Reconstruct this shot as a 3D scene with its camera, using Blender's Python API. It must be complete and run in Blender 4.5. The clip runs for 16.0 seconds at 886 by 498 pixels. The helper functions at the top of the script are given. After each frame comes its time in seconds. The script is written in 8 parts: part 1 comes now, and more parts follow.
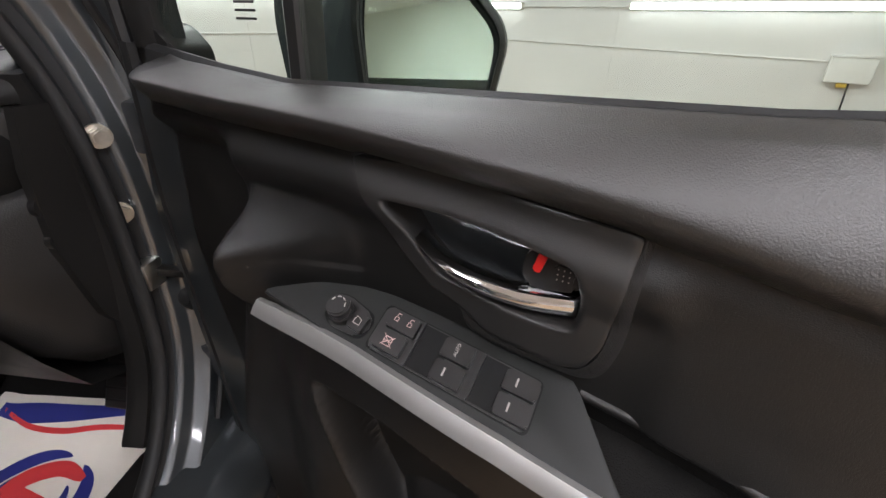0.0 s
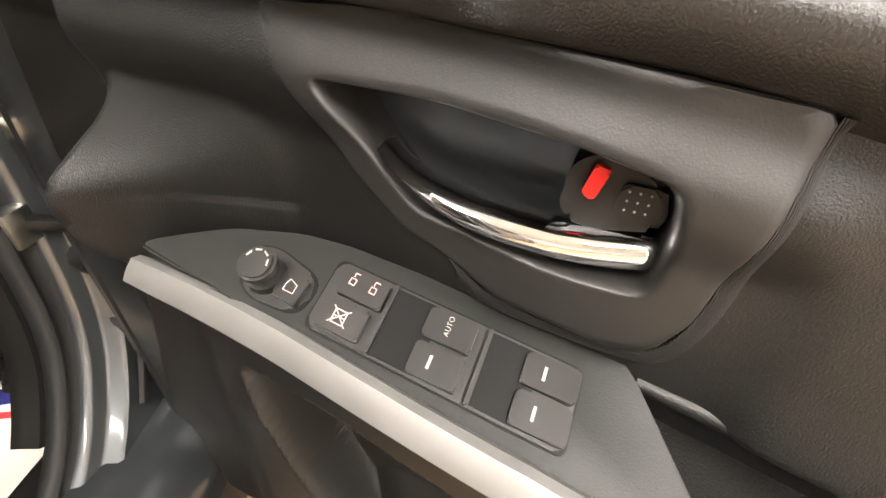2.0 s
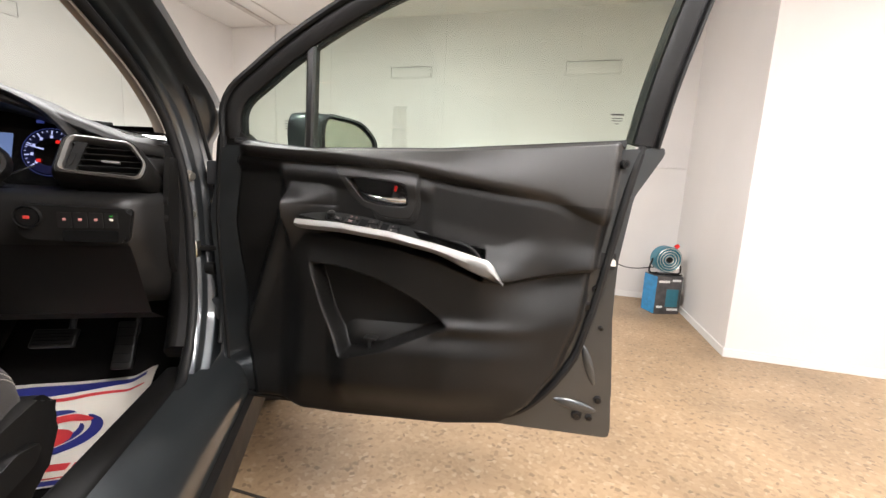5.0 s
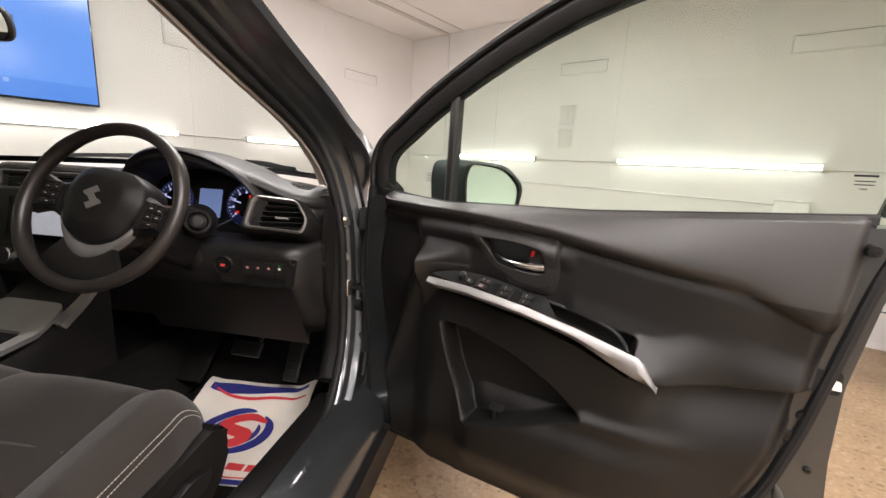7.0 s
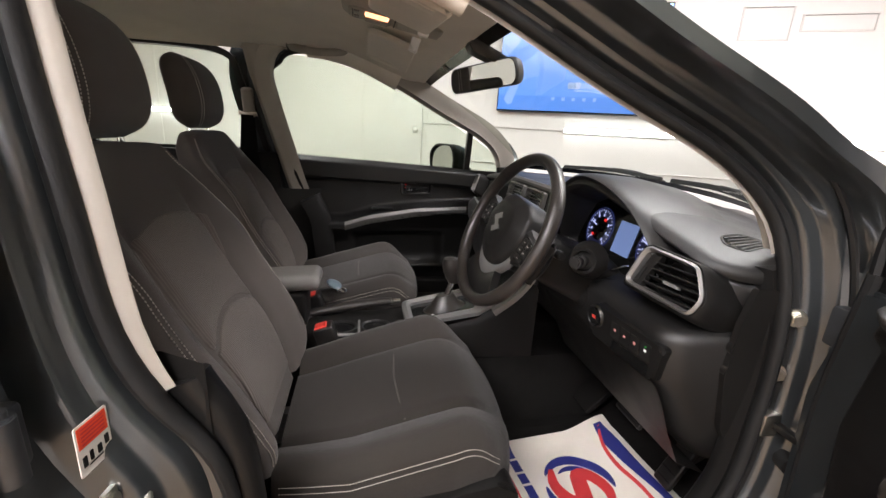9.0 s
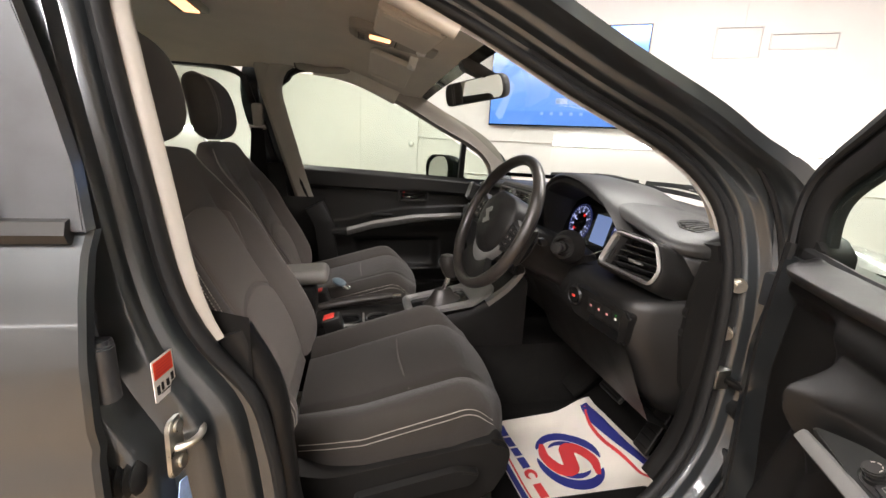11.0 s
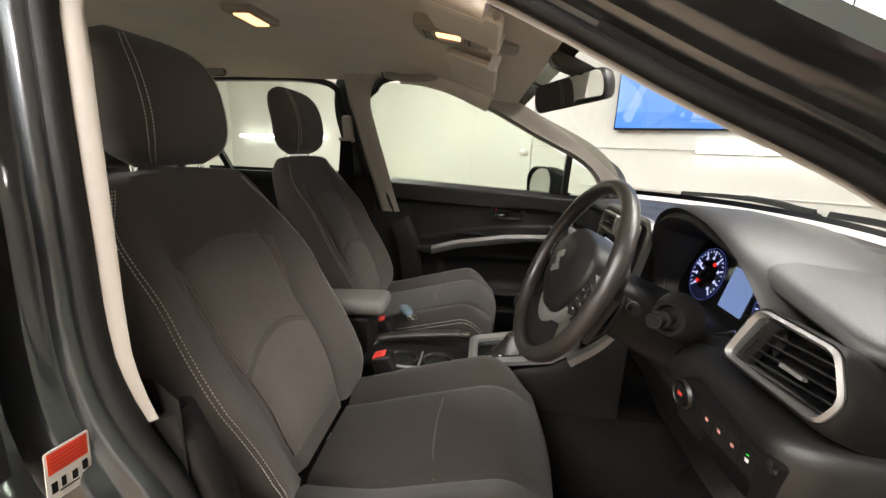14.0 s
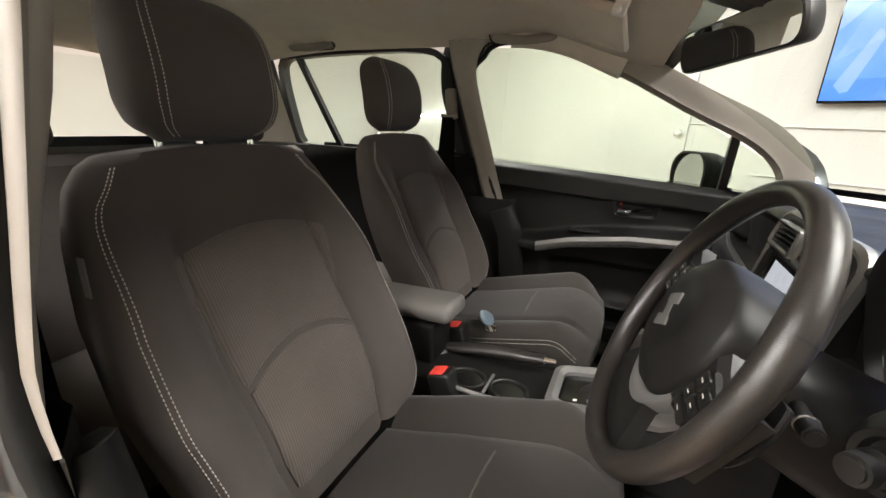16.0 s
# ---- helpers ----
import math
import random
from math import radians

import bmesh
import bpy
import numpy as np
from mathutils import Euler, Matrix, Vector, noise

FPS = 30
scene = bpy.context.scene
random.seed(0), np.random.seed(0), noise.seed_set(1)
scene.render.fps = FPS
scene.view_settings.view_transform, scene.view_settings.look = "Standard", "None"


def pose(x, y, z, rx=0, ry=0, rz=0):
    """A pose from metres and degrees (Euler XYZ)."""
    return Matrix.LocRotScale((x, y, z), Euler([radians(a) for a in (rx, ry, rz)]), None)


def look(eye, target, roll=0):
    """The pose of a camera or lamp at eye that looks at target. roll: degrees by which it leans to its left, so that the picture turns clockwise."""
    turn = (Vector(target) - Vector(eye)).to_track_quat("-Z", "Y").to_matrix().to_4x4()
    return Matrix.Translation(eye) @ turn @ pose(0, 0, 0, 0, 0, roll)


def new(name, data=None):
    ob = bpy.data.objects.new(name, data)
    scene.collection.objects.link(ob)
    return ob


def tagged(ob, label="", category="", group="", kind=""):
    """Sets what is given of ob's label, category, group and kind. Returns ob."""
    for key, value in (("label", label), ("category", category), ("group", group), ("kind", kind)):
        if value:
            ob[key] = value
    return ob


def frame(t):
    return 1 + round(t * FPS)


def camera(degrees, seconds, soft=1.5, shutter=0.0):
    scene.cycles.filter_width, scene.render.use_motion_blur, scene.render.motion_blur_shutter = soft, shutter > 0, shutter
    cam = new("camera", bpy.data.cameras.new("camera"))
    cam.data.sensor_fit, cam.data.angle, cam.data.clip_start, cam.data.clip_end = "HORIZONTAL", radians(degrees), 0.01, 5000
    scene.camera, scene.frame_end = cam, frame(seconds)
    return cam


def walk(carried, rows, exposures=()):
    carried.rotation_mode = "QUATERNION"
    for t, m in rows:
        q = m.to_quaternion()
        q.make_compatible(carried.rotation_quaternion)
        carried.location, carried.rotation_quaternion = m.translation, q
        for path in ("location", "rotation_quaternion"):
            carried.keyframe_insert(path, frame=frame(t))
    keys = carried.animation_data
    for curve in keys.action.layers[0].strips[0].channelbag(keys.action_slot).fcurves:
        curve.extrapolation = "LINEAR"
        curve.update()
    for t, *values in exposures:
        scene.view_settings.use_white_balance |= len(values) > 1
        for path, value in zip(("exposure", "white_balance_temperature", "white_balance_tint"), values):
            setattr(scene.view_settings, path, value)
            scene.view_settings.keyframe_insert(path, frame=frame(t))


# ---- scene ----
import functools

cam = camera(94.24, 16.0)
PATH = [
    (0, (1.1481, -0.4179, 1.0118), (0.9721, 1.3324, 0.0602), 1.84),
    (0.5, (1.132, -0.3585, 0.9655), (1.0386, 1.3208, -0.1168), 2.49),
    (1, (1.1286, -0.3376, 0.9514), (1.0799, 1.2817, -0.2214), 2.88),
    (1.5, (1.1309, -0.3307, 0.9481), (1.1101, 1.2791, -0.2385), 3.44),
    (2, (1.132, -0.3288, 0.947), (1.1444, 1.3095, -0.2002), 3.68),
    (2.5, (1.127, -0.3564, 0.9643), (1.2181, 1.3766, -0.03), 3.96),
    (3, (1.1174, -0.5329, 1.0335), (1.3922, 1.3019, 0.2865), 3.55),
    (3.5, (1.1276, -0.7662, 1.02), (1.5596, 1.131, 0.5574), 2.68),
    (4, (1.0955, -0.9754, 0.9482), (1.5527, 0.9397, 0.5972), 2.89),
    (4.2, (1.0708, -1.0441, 0.9163), (1.5426, 0.8714, 0.5875), 3.20),
    (6.3, (1.1028, -1.1506, 0.8906), (1.3624, 0.8098, 0.5916), 2.45),
    (6.5, (1.1065, -1.1352, 0.9458), (1.2709, 0.8279, 0.6005), 2.55),
    (7, (1.1368, -1.0191, 1.0489), (0.8247, 0.9164, 0.6534), 2.96),
    (7.5, (1.0893, -0.8637, 1.118), (0.1097, 0.8207, 0.6674), 2.84),
    (8, (1.0805, -0.7221, 1.1475), (-0.4922, 0.396, 0.6219), 3.18),
    (8.5, (1.1144, -0.6328, 1.1442), (-0.7027, -0.0239, 0.5721), 3.46),
    (9, (1.1651, -0.6386, 1.1349), (-0.7187, -0.2562, 0.5824), 3.31),
    (9.5, (1.2399, -0.6577, 1.1152), (-0.659, -0.2953, 0.6024), 3.11),
    (9.7, (1.272, -0.6698, 1.113), (-0.6248, -0.2871, 0.6073), 3.02),
    (12, (1.2928, -0.6534, 1.1065), (-0.6141, -0.2635, 0.6464), 2.44),
    (12.5, (1.2184, -0.6213, 1.1215), (-0.7087, -0.3162, 0.6819), 2.39),
    (13, (1.1664, -0.5845, 1.1428), (-0.7755, -0.3961, 0.7027), 2.54),
    (13.5, (1.114, -0.5366, 1.1382), (-0.8343, -0.5227, 0.6863), 2.56),
    (14, (1.0703, -0.4977, 1.1431), (-0.862, -0.6827, 0.6617), 2.29),
    (14.5, (1.0041, -0.4751, 1.1293), (-0.896, -0.8431, 0.625), 2.15),
    (15, (0.9277, -0.4518, 1.1275), (-0.9226, -0.9859, 0.5875), 2.13),
    (15.5, (0.8583, -0.4275, 1.1307), (-0.934, -1.1049, 0.5572), 2.43),
    (16, (0.8239, -0.4191, 1.1391), (-0.917, -1.2031, 0.5435), 2.54),
]

# ---- world and light ----
EXPOSURE = ((0, 0.18, 6000, 16), (0.5, 0.65, 6400, 18), (1.0, 1.57, 6750, 12), (1.5, 1.65, 6750, 12), (2.4, 1.7, 6700, 12), (3.0, 1.73, 6150, 14), (3.5, 1.2, 6300, 12), (4.0, 0.67, 6450, 11), (6.5, 0.55, 5950, 18), (7.0, 0.47, 6500, 17), (7.5, 0.53, 6550, 17), (9, 0.72, 6250, 16), (9.6, 0.78, 6300, 16), (12, 0.85, 6500, 13), (16, 1.0, 6450, 11))
world = bpy.data.worlds.new("world")
scene.world = world
world.use_nodes = True
world.node_tree.nodes["Background"].inputs[0].default_value = (0.9, 0.95, 1.0, 1)
world.node_tree.nodes["Background"].inputs[1].default_value = 0.02
walk(cam, [(t, look(eye, target, roll)) for t, eye, target, roll in PATH], EXPOSURE)
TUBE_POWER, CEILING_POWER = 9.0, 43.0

CX = -0.02                      # the car's centre line


def mirror_x(sg, x):
    """x on the car's right (sg 1) or the same on its left (sg -1)."""
    return x if sg > 0 else 2 * CX - x


# ---- materials ----
def material(name, color, rough=0.5, metal=0.0, grain=0.0, grain_scale=300.0, vary=0.15, vary_scale=6.0, coat=0.0,
             sheen=0.0, emit=None, power=0.0, kind="noise", spec=0.5, stretch=(1, 1, 1)):
    m = bpy.data.materials.new(name)
    m.use_nodes = True
    nt = m.node_tree
    b = nt.nodes["Principled BSDF"]
    b.inputs["Base Color"].default_value = (*color, 1)
    b.inputs["Roughness"].default_value = rough
    b.inputs["Metallic"].default_value = metal
    b.inputs["Coat Weight"].default_value = coat
    b.inputs["Coat Roughness"].default_value = 0.06
    b.inputs["Sheen Weight"].default_value = sheen
    b.inputs["Specular IOR Level"].default_value = spec
    tc = nt.nodes.new("ShaderNodeTexCoord")
    if vary:
        n = nt.nodes.new("ShaderNodeTexNoise")
        n.inputs["Scale"].default_value, n.inputs["Detail"].default_value = vary_scale, 6
        nt.links.new(tc.outputs["Object"], n.inputs["Vector"])
        r = nt.nodes.new("ShaderNodeMapRange")
        r.inputs[1].default_value, r.inputs[2].default_value = 0.3, 0.7
        r.inputs[3].default_value, r.inputs[4].default_value = 1 - vary, 1 + vary
        nt.links.new(n.outputs["Fac"], r.inputs[0])
        v = nt.nodes.new("ShaderNodeVectorMath")
        v.operation = "MULTIPLY"
        v.inputs[0].default_value = color
        nt.links.new(r.outputs[0], v.inputs[1])
        nt.links.new(v.outputs[0], b.inputs["Base Color"])
        r2 = nt.nodes.new("ShaderNodeMapRange")
        r2.inputs[1].default_value, r2.inputs[2].default_value = 0.3, 0.7
        r2.inputs[3].default_value, r2.inputs[4].default_value = max(0.02, rough * 0.85), min(1, rough * 1.15)
        nt.links.new(n.outputs["Fac"], r2.inputs[0])
        nt.links.new(r2.outputs[0], b.inputs["Roughness"])
    if grain:
        mp = nt.nodes.new("ShaderNodeMapping")
        mp.inputs["Scale"].default_value = stretch
        nt.links.new(tc.outputs["Object"], mp.inputs["Vector"])
        if kind == "cells":
            g = nt.nodes.new("ShaderNodeTexVoronoi")
            g.inputs["Scale"].default_value = grain_scale
            out = g.outputs["Distance"]
        elif kind == "ribs":
            g = nt.nodes.new("ShaderNodeTexWave")
            g.inputs["Scale"].default_value, g.inputs["Distortion"].default_value = grain_scale, 0.3
            out = g.outputs["Fac"]
            rib = nt.nodes.new("ShaderNodeMapRange")
            rib.inputs[3].default_value, rib.inputs[4].default_value = 0.84, 1.16
            nt.links.new(out, rib.inputs[0])
            tone = nt.nodes.new("ShaderNodeVectorMath")
            tone.operation = "MULTIPLY"
            nt.links.new(v.outputs[0], tone.inputs[0])
            nt.links.new(rib.outputs[0], tone.inputs[1])
            nt.links.new(tone.outputs[0], b.inputs["Base Color"])
        else:
            g = nt.nodes.new("ShaderNodeTexNoise")
            g.inputs["Scale"].default_value, g.inputs["Detail"].default_value = grain_scale, 3
            out = g.outputs["Fac"]
        nt.links.new(mp.outputs[0], g.inputs["Vector"])
        bp = nt.nodes.new("ShaderNodeBump")
        bp.inputs["Strength"].default_value, bp.inputs["Distance"].default_value = grain, 0.001
        nt.links.new(out, bp.inputs["Height"])
        nt.links.new(bp.outputs[0], b.inputs["Normal"])
    if emit:
        b.inputs["Emission Color"].default_value = (*emit, 1)
        b.inputs["Emission Strength"].default_value = power
    return m


def glass_material(name, tint, gloss=0.06):
    m = bpy.data.materials.new(name)
    m.use_nodes = True
    nt = m.node_tree
    nt.nodes.clear()
    out, mix = nt.nodes.new("ShaderNodeOutputMaterial"), nt.nodes.new("ShaderNodeMixShader")
    tr, gl, fr = nt.nodes.new("ShaderNodeBsdfTransparent"), nt.nodes.new("ShaderNodeBsdfGlossy"), nt.nodes.new("ShaderNodeLayerWeight")
    pw, ad = nt.nodes.new("ShaderNodeMath"), nt.nodes.new("ShaderNodeMath")
    pw.operation, ad.operation = "POWER", "MULTIPLY_ADD"
    pw.inputs[1].default_value, ad.inputs[1].default_value, ad.inputs[2].default_value = 4.0, 0.5, gloss
    tr.inputs[0].default_value = (*tint, 1)
    gl.inputs["Roughness"].default_value = 0.02
    nt.links.new(fr.outputs["Facing"], pw.inputs[0])
    nt.links.new(pw.outputs[0], ad.inputs[0])
    nt.links.new(ad.outputs[0], mix.inputs[0])
    nt.links.new(tr.outputs[0], mix.inputs[1])
    nt.links.new(gl.outputs[0], mix.inputs[2])
    nt.links.new(mix.outputs[0], out.inputs[0])
    return m


def floor_material():
    """Tan resin-bound aggregate: pebbles of many tans with dark and pale chips, and broad stains."""
    m = material("aggregate_floor", (0.30, 0.20, 0.11), 0.5, 0, 0.2, 160, 0)
    nt = m.node_tree
    b, tc = nt.nodes["Principled BSDF"], nt.nodes["Texture Coordinate"]
    v = nt.nodes.new("ShaderNodeTexVoronoi")
    v.inputs["Scale"].default_value = 75
    nt.links.new(tc.outputs["Object"], v.inputs["Vector"])
    ramp = nt.nodes.new("ShaderNodeValToRGB")
    stops = ((0.0, (0.19, 0.132, 0.078)), (0.10, (0.285, 0.195, 0.113)), (0.5, (0.32, 0.22, 0.129)), (0.9, (0.345, 0.242, 0.146)), (1.0, (0.40, 0.30, 0.20)))
    ramp.color_ramp.elements[0].position, ramp.color_ramp.elements[0].color = stops[0][0], (*stops[0][1], 1)
    ramp.color_ramp.elements[1].position, ramp.color_ramp.elements[1].color = stops[-1][0], (*stops[-1][1], 1)
    for p, c in stops[1:-1]:
        ramp.color_ramp.elements.new(p).color = (*c, 1)
    sep = nt.nodes.new("ShaderNodeSeparateColor")
    nt.links.new(v.outputs["Color"], sep.inputs[0])
    nt.links.new(sep.outputs[0], ramp.inputs[0])
    n = nt.nodes.new("ShaderNodeTexNoise")
    n.inputs["Scale"].default_value, n.inputs["Detail"].default_value = 2.2, 8
    nt.links.new(tc.outputs["Object"], n.inputs["Vector"])
    r = nt.nodes.new("ShaderNodeMapRange")
    r.inputs[1].default_value, r.inputs[2].default_value, r.inputs[3].default_value, r.inputs[4].default_value = 0.3, 0.7, 0.75, 1.2
    nt.links.new(n.outputs["Fac"], r.inputs[0])
    mul = nt.nodes.new("ShaderNodeVectorMath")
    mul.operation = "MULTIPLY"
    nt.links.new(ramp.outputs[0], mul.inputs[0])
    nt.links.new(r.outputs[0], mul.inputs[1])
    nt.links.new(mul.outputs[0], b.inputs["Base Color"])
    return m


M_WALL = material("white_wall_paint", (0.68, 0.665, 0.645), 0.42, 0, 0.15, 40, 0.05, 1.5)
M_CEIL = material("white_ceiling", (0.72, 0.71, 0.69), 0.6, 0, 0.1, 40, 0.04, 2)
M_FLOOR = floor_material()
M_PAINT = material("dark_grey_metallic_paint", (0.062, 0.069, 0.073), 0.33, 0.7, 0, 900, 0.06, 12, coat=1.0)
M_PAINT_DULL = material("dark_grey_inner_paint", (0.05, 0.053, 0.057), 0.42, 0.4, 0.05, 300, 0.12, 30, coat=0.4)
M_BLACK = material("black_moulded_plastic", (0.0095, 0.009, 0.0085), 0.44, 0, 0.15, 1100, 0.15, 12, kind="cells", spec=0.22)
M_DASH = material("grained_black_dash", (0.0100, 0.0095, 0.0091), 0.50, 0, 0.14, 600, 0.15, 10, kind="cells", spec=0.5)
M_DOORGRAIN = material("grained_black_door_lining", (0.0055, 0.0052, 0.0048), 0.44, 0, 0.35, 1300, 0.15, 10, spec=0.42)
M_WAIST = material("soft_grained_waist_pad", (0.0225, 0.0212, 0.0195), 0.46, 0, 0.4, 1000, 0.12, 12, spec=0.55)
M_SMOOTH = material("satin_black_plastic", (0.0085, 0.0080, 0.0075), 0.42, 0, 0.08, 1200, 0.1, 20)
M_BEZEL = material("satin_black_handle_surround", (0.0145, 0.0136, 0.0126), 0.48, 0, 0.12, 1400, 0.1, 20, spec=0.55)
M_PLATE = material("soft_black_switch_panel", (0.0095, 0.0100, 0.0093), 0.48, 0, 0.15, 1200, 0.1, 20, spec=0.27)
M_GLOSSBLACK = material("piano_black", (0.006, 0.006, 0.006), 0.12, 0, 0, 1, 0)
M_RUBBER = material("black_rubber_seal", (0.011, 0.011, 0.011), 0.55, 0, 0.2, 600, 0.2, 25, spec=0.25)
M_CARPET = material("black_carpet", (0.009, 0.0085, 0.008), 0.95, 0, 1.0, 700, 0.25, 30, spec=0.1)
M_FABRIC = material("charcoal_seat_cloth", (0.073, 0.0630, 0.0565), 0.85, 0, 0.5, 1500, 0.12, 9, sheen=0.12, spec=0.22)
M_RIBBED = material("ribbed_seat_cloth", (0.098, 0.0840, 0.0740), 0.87, 0, 0.6, 70, 0.15, 9, kind="ribs", sheen=0.12, spec=0.25, stretch=(1, 0.15, 0.5))
# Seat cloth, browner, and darkened to stand for shade on the cushion.
M_CUSHION = material("shade_darkened_cushion_cloth", (0.027, 0.0231, 0.0202), 0.87, 0, 0.5, 1300, 0.16, 7, sheen=0.12, spec=0.2)
M_LEATHER = material("black_leather", (0.021, 0.0182, 0.0162), 0.34, 0, 0.15, 1000, 0.15, 12, kind="cells")
M_ARM = material("grey_soft_vinyl", (0.17, 0.162, 0.15), 0.5, 0, 0.3, 900, 0.1, 10, kind="cells")
M_STITCH = material("pale_stitching", (0.48, 0.44, 0.39), 0.8, 0, 0, 1, 0.1, 60)
M_LINER = material("beige_grey_headliner", (0.64, 0.59, 0.515), 0.92, 0, 0.5, 900, 0.06, 8, sheen=0.2)
M_TRIM = material("pale_beige_pillar_plastic", (0.34, 0.31, 0.268), 0.6, 0, 0.25, 900, 0.05, 8)
M_PILLAR = material("grey_beige_pillar_plastic", (0.30, 0.275, 0.24), 0.65, 0, 0.25, 900, 0.05, 8)
M_SILVER = material("satin_silver_trim", (0.285, 0.28, 0.272), 0.48, 0.75, 0.05, 500, 0.05, 40)
M_CHROME = material("chrome", (0.86, 0.86, 0.86), 0.07, 1, 0, 1, 0)
M_STEEL = material("zinc_steel", (0.62, 0.60, 0.54), 0.32, 1, 0.1, 200, 0.2, 60)
M_MIRROR = material("mirror_glass", (0.82, 0.86, 0.86), 0.01, 1, 0, 1, 0)
M_GLASS = glass_material("window_glass", (0.86, 0.92, 0.87), 0.025)
# Windscreen and passenger glass tinted darker to dim the bright walls behind.
M_SCREENGLASS = glass_material("windscreen_glass", (0.67, 0.70, 0.66), 0.025)
M_TINTGLASS = glass_material("wall_dimming_glass", (0.73, 0.78, 0.72), 0.025)
M_TUBE = material("led_tube_light", (1, 1, 1), 0.5, 0, 0, 1, 0, emit=(1.0, 0.98, 0.94), power=TUBE_POWER)
M_CEILTUBE = material("added_ceiling_light", (1, 1, 1), 0.5, 0, 0, 1, 0, emit=(1.0, 0.97, 0.92), power=CEILING_POWER)
M_DOME = material("warm_dome_lens", (1, 0.9, 0.8), 0.4, 0, 0, 1, 0, emit=(1.0, 0.46, 0.20), power=1.5)
M_TVBLUE = material("lit_blue_screen", (0.02, 0.05, 0.1), 0.15, 0, 0, 1, 0, emit=(0.13, 0.33, 0.95), power=1.0)
M_TVBLUE2 = material("lit_blue_screen_band", (0.02, 0.05, 0.1), 0.15, 0, 0, 1, 0, emit=(0.08, 0.26, 0.85), power=1.0)
M_TVPALE = material("lit_pale_screen_shape", (0.02, 0.05, 0.1), 0.15, 0, 0, 1, 0, emit=(0.28, 0.45, 0.95), power=1.0)
M_TVDARK = material("lit_dark_screen_text", (0.02, 0.05, 0.1), 0.2, 0, 0, 1, 0, emit=(0.04, 0.12, 0.33), power=1.0)
M_RED = material("red_plastic", (0.75, 0.02, 0.015), 0.4, 0, 0, 1, 0.05, 40)
M_REDORANGE = material("red_orange_print", (0.85, 0.09, 0.03), 0.5, 0, 0, 1, 0.03, 40)
M_BUCKLE = material("red_buckle_button", (0.70, 0.06, 0.045), 0.4, 0, 0, 1, 0.05, 40)
M_MARK = material("dull_white_switch_print", (0.42, 0.38, 0.36), 0.6)
M_WHITE = material("white_print", (0.8, 0.79, 0.76), 0.6, 0, 0, 1, 0.03, 40)
M_PAPER = material("white_paper", (0.74, 0.69, 0.61), 0.7, 0, 0.25, 60, 0.05, 12)
M_INKBLUE = material("blue_ink", (0.025, 0.03, 0.19), 0.6, 0, 0.2, 60, 0.1, 20)
M_INKRED = material("red_ink", (0.62, 0.045, 0.05), 0.6, 0, 0.2, 60, 0.08, 20)
M_BLUEPRINT = material("pale_blue_sticker", (0.32, 0.46, 0.75), 0.5, 0, 0, 1, 0.25, 60)
M_GAUGE = material("lit_gauge_blue", (0.01, 0.01, 0.03), 0.3, 0, 0, 1, 0, emit=(0.12, 0.17, 0.70), power=0.16)
M_GAUGEW = material("lit_gauge_white", (0.1, 0.1, 0.1), 0.3, 0, 0, 1, 0, emit=(0.55, 0.6, 1.0), power=0.6)
M_GAUGER = material("lit_warning_red", (0.1, 0, 0), 0.3, 0, 0, 1, 0, emit=(1.0, 0.03, 0.02), power=0.55)
M_LCD = material("lit_lcd", (0.05, 0.06, 0.1), 0.3, 0, 0, 1, 0, emit=(0.20, 0.30, 0.58), power=0.4)
M_GREENLED = material("lit_green_led", (0, 0.1, 0), 0.3, 0, 0, 1, 0, emit=(0.05, 0.9, 0.1), power=0.5)
M_BOXBLUE = material("blue_carton_print", (0.03, 0.22, 0.45), 0.6, 0, 0, 1, 0.25, 30)
M_BOXGREY = material("grey_carton_print", (0.07, 0.065, 0.065), 0.6, 0, 0, 1, 0.4, 25)
M_FANBLUE = material("blue_green_fan_paint", (0.03, 0.16, 0.22), 0.4, 0, 0, 1, 0.1, 30)
M_KEYBLUE = material("blue_grey_key_shell", (0.10, 0.14, 0.17), 0.35, 0, 0, 1, 0.1, 30)
M_TYRE = material("tyre_rubber", (0.02, 0.02, 0.02), 0.8, 0, 0.4, 200, 0.2, 30)


# ---- mesh helpers ----
def part(name, bm, mat, parent=None, label="", smooth=True, angle=35):
    me = bpy.data.meshes.new(name)
    bmesh.ops.recalc_face_normals(bm, faces=bm.faces)
    bm.to_mesh(me)
    bm.free()
    if smooth:
        for p in me.polygons:
            p.use_smooth = True
        me.set_sharp_from_angle(angle=radians(angle))
    me.materials.append(mat)
    ob = new(name, me)
    if parent:
        ob.parent = parent
        base = parent
        off = Vector((0, 0, 0))
        while base:
            if base.type == "EMPTY" and not base.get("own_axes"):
                off -= Vector(base.location)
            base = base.parent
        if parent.type == "EMPTY":
            ob.location = off
    if label:
        tagged(ob, label)
    return ob


def thing(name, at, label, category, group="", axes=None):
    """An Empty that carries a thing's parts. With axes its parts are built in its own axes, otherwise in the world's."""
    ob = new(name)
    ob.empty_display_size = 0.05
    if axes is not None:
        ob.matrix_basis = axes
        ob["own_axes"] = True
    else:
        ob.location = at
    return tagged(ob, label, category, group)


def put(bm, m):
    bmesh.ops.transform(bm, matrix=m, verts=bm.verts)
    return bm


def join(*bms):
    """All the given meshes in one."""
    out = bmesh.new()
    for b in bms:
        me = bpy.data.meshes.new("tmp")
        b.to_mesh(me)
        b.free()
        out.from_mesh(me)
        bpy.data.meshes.remove(me)
    return out


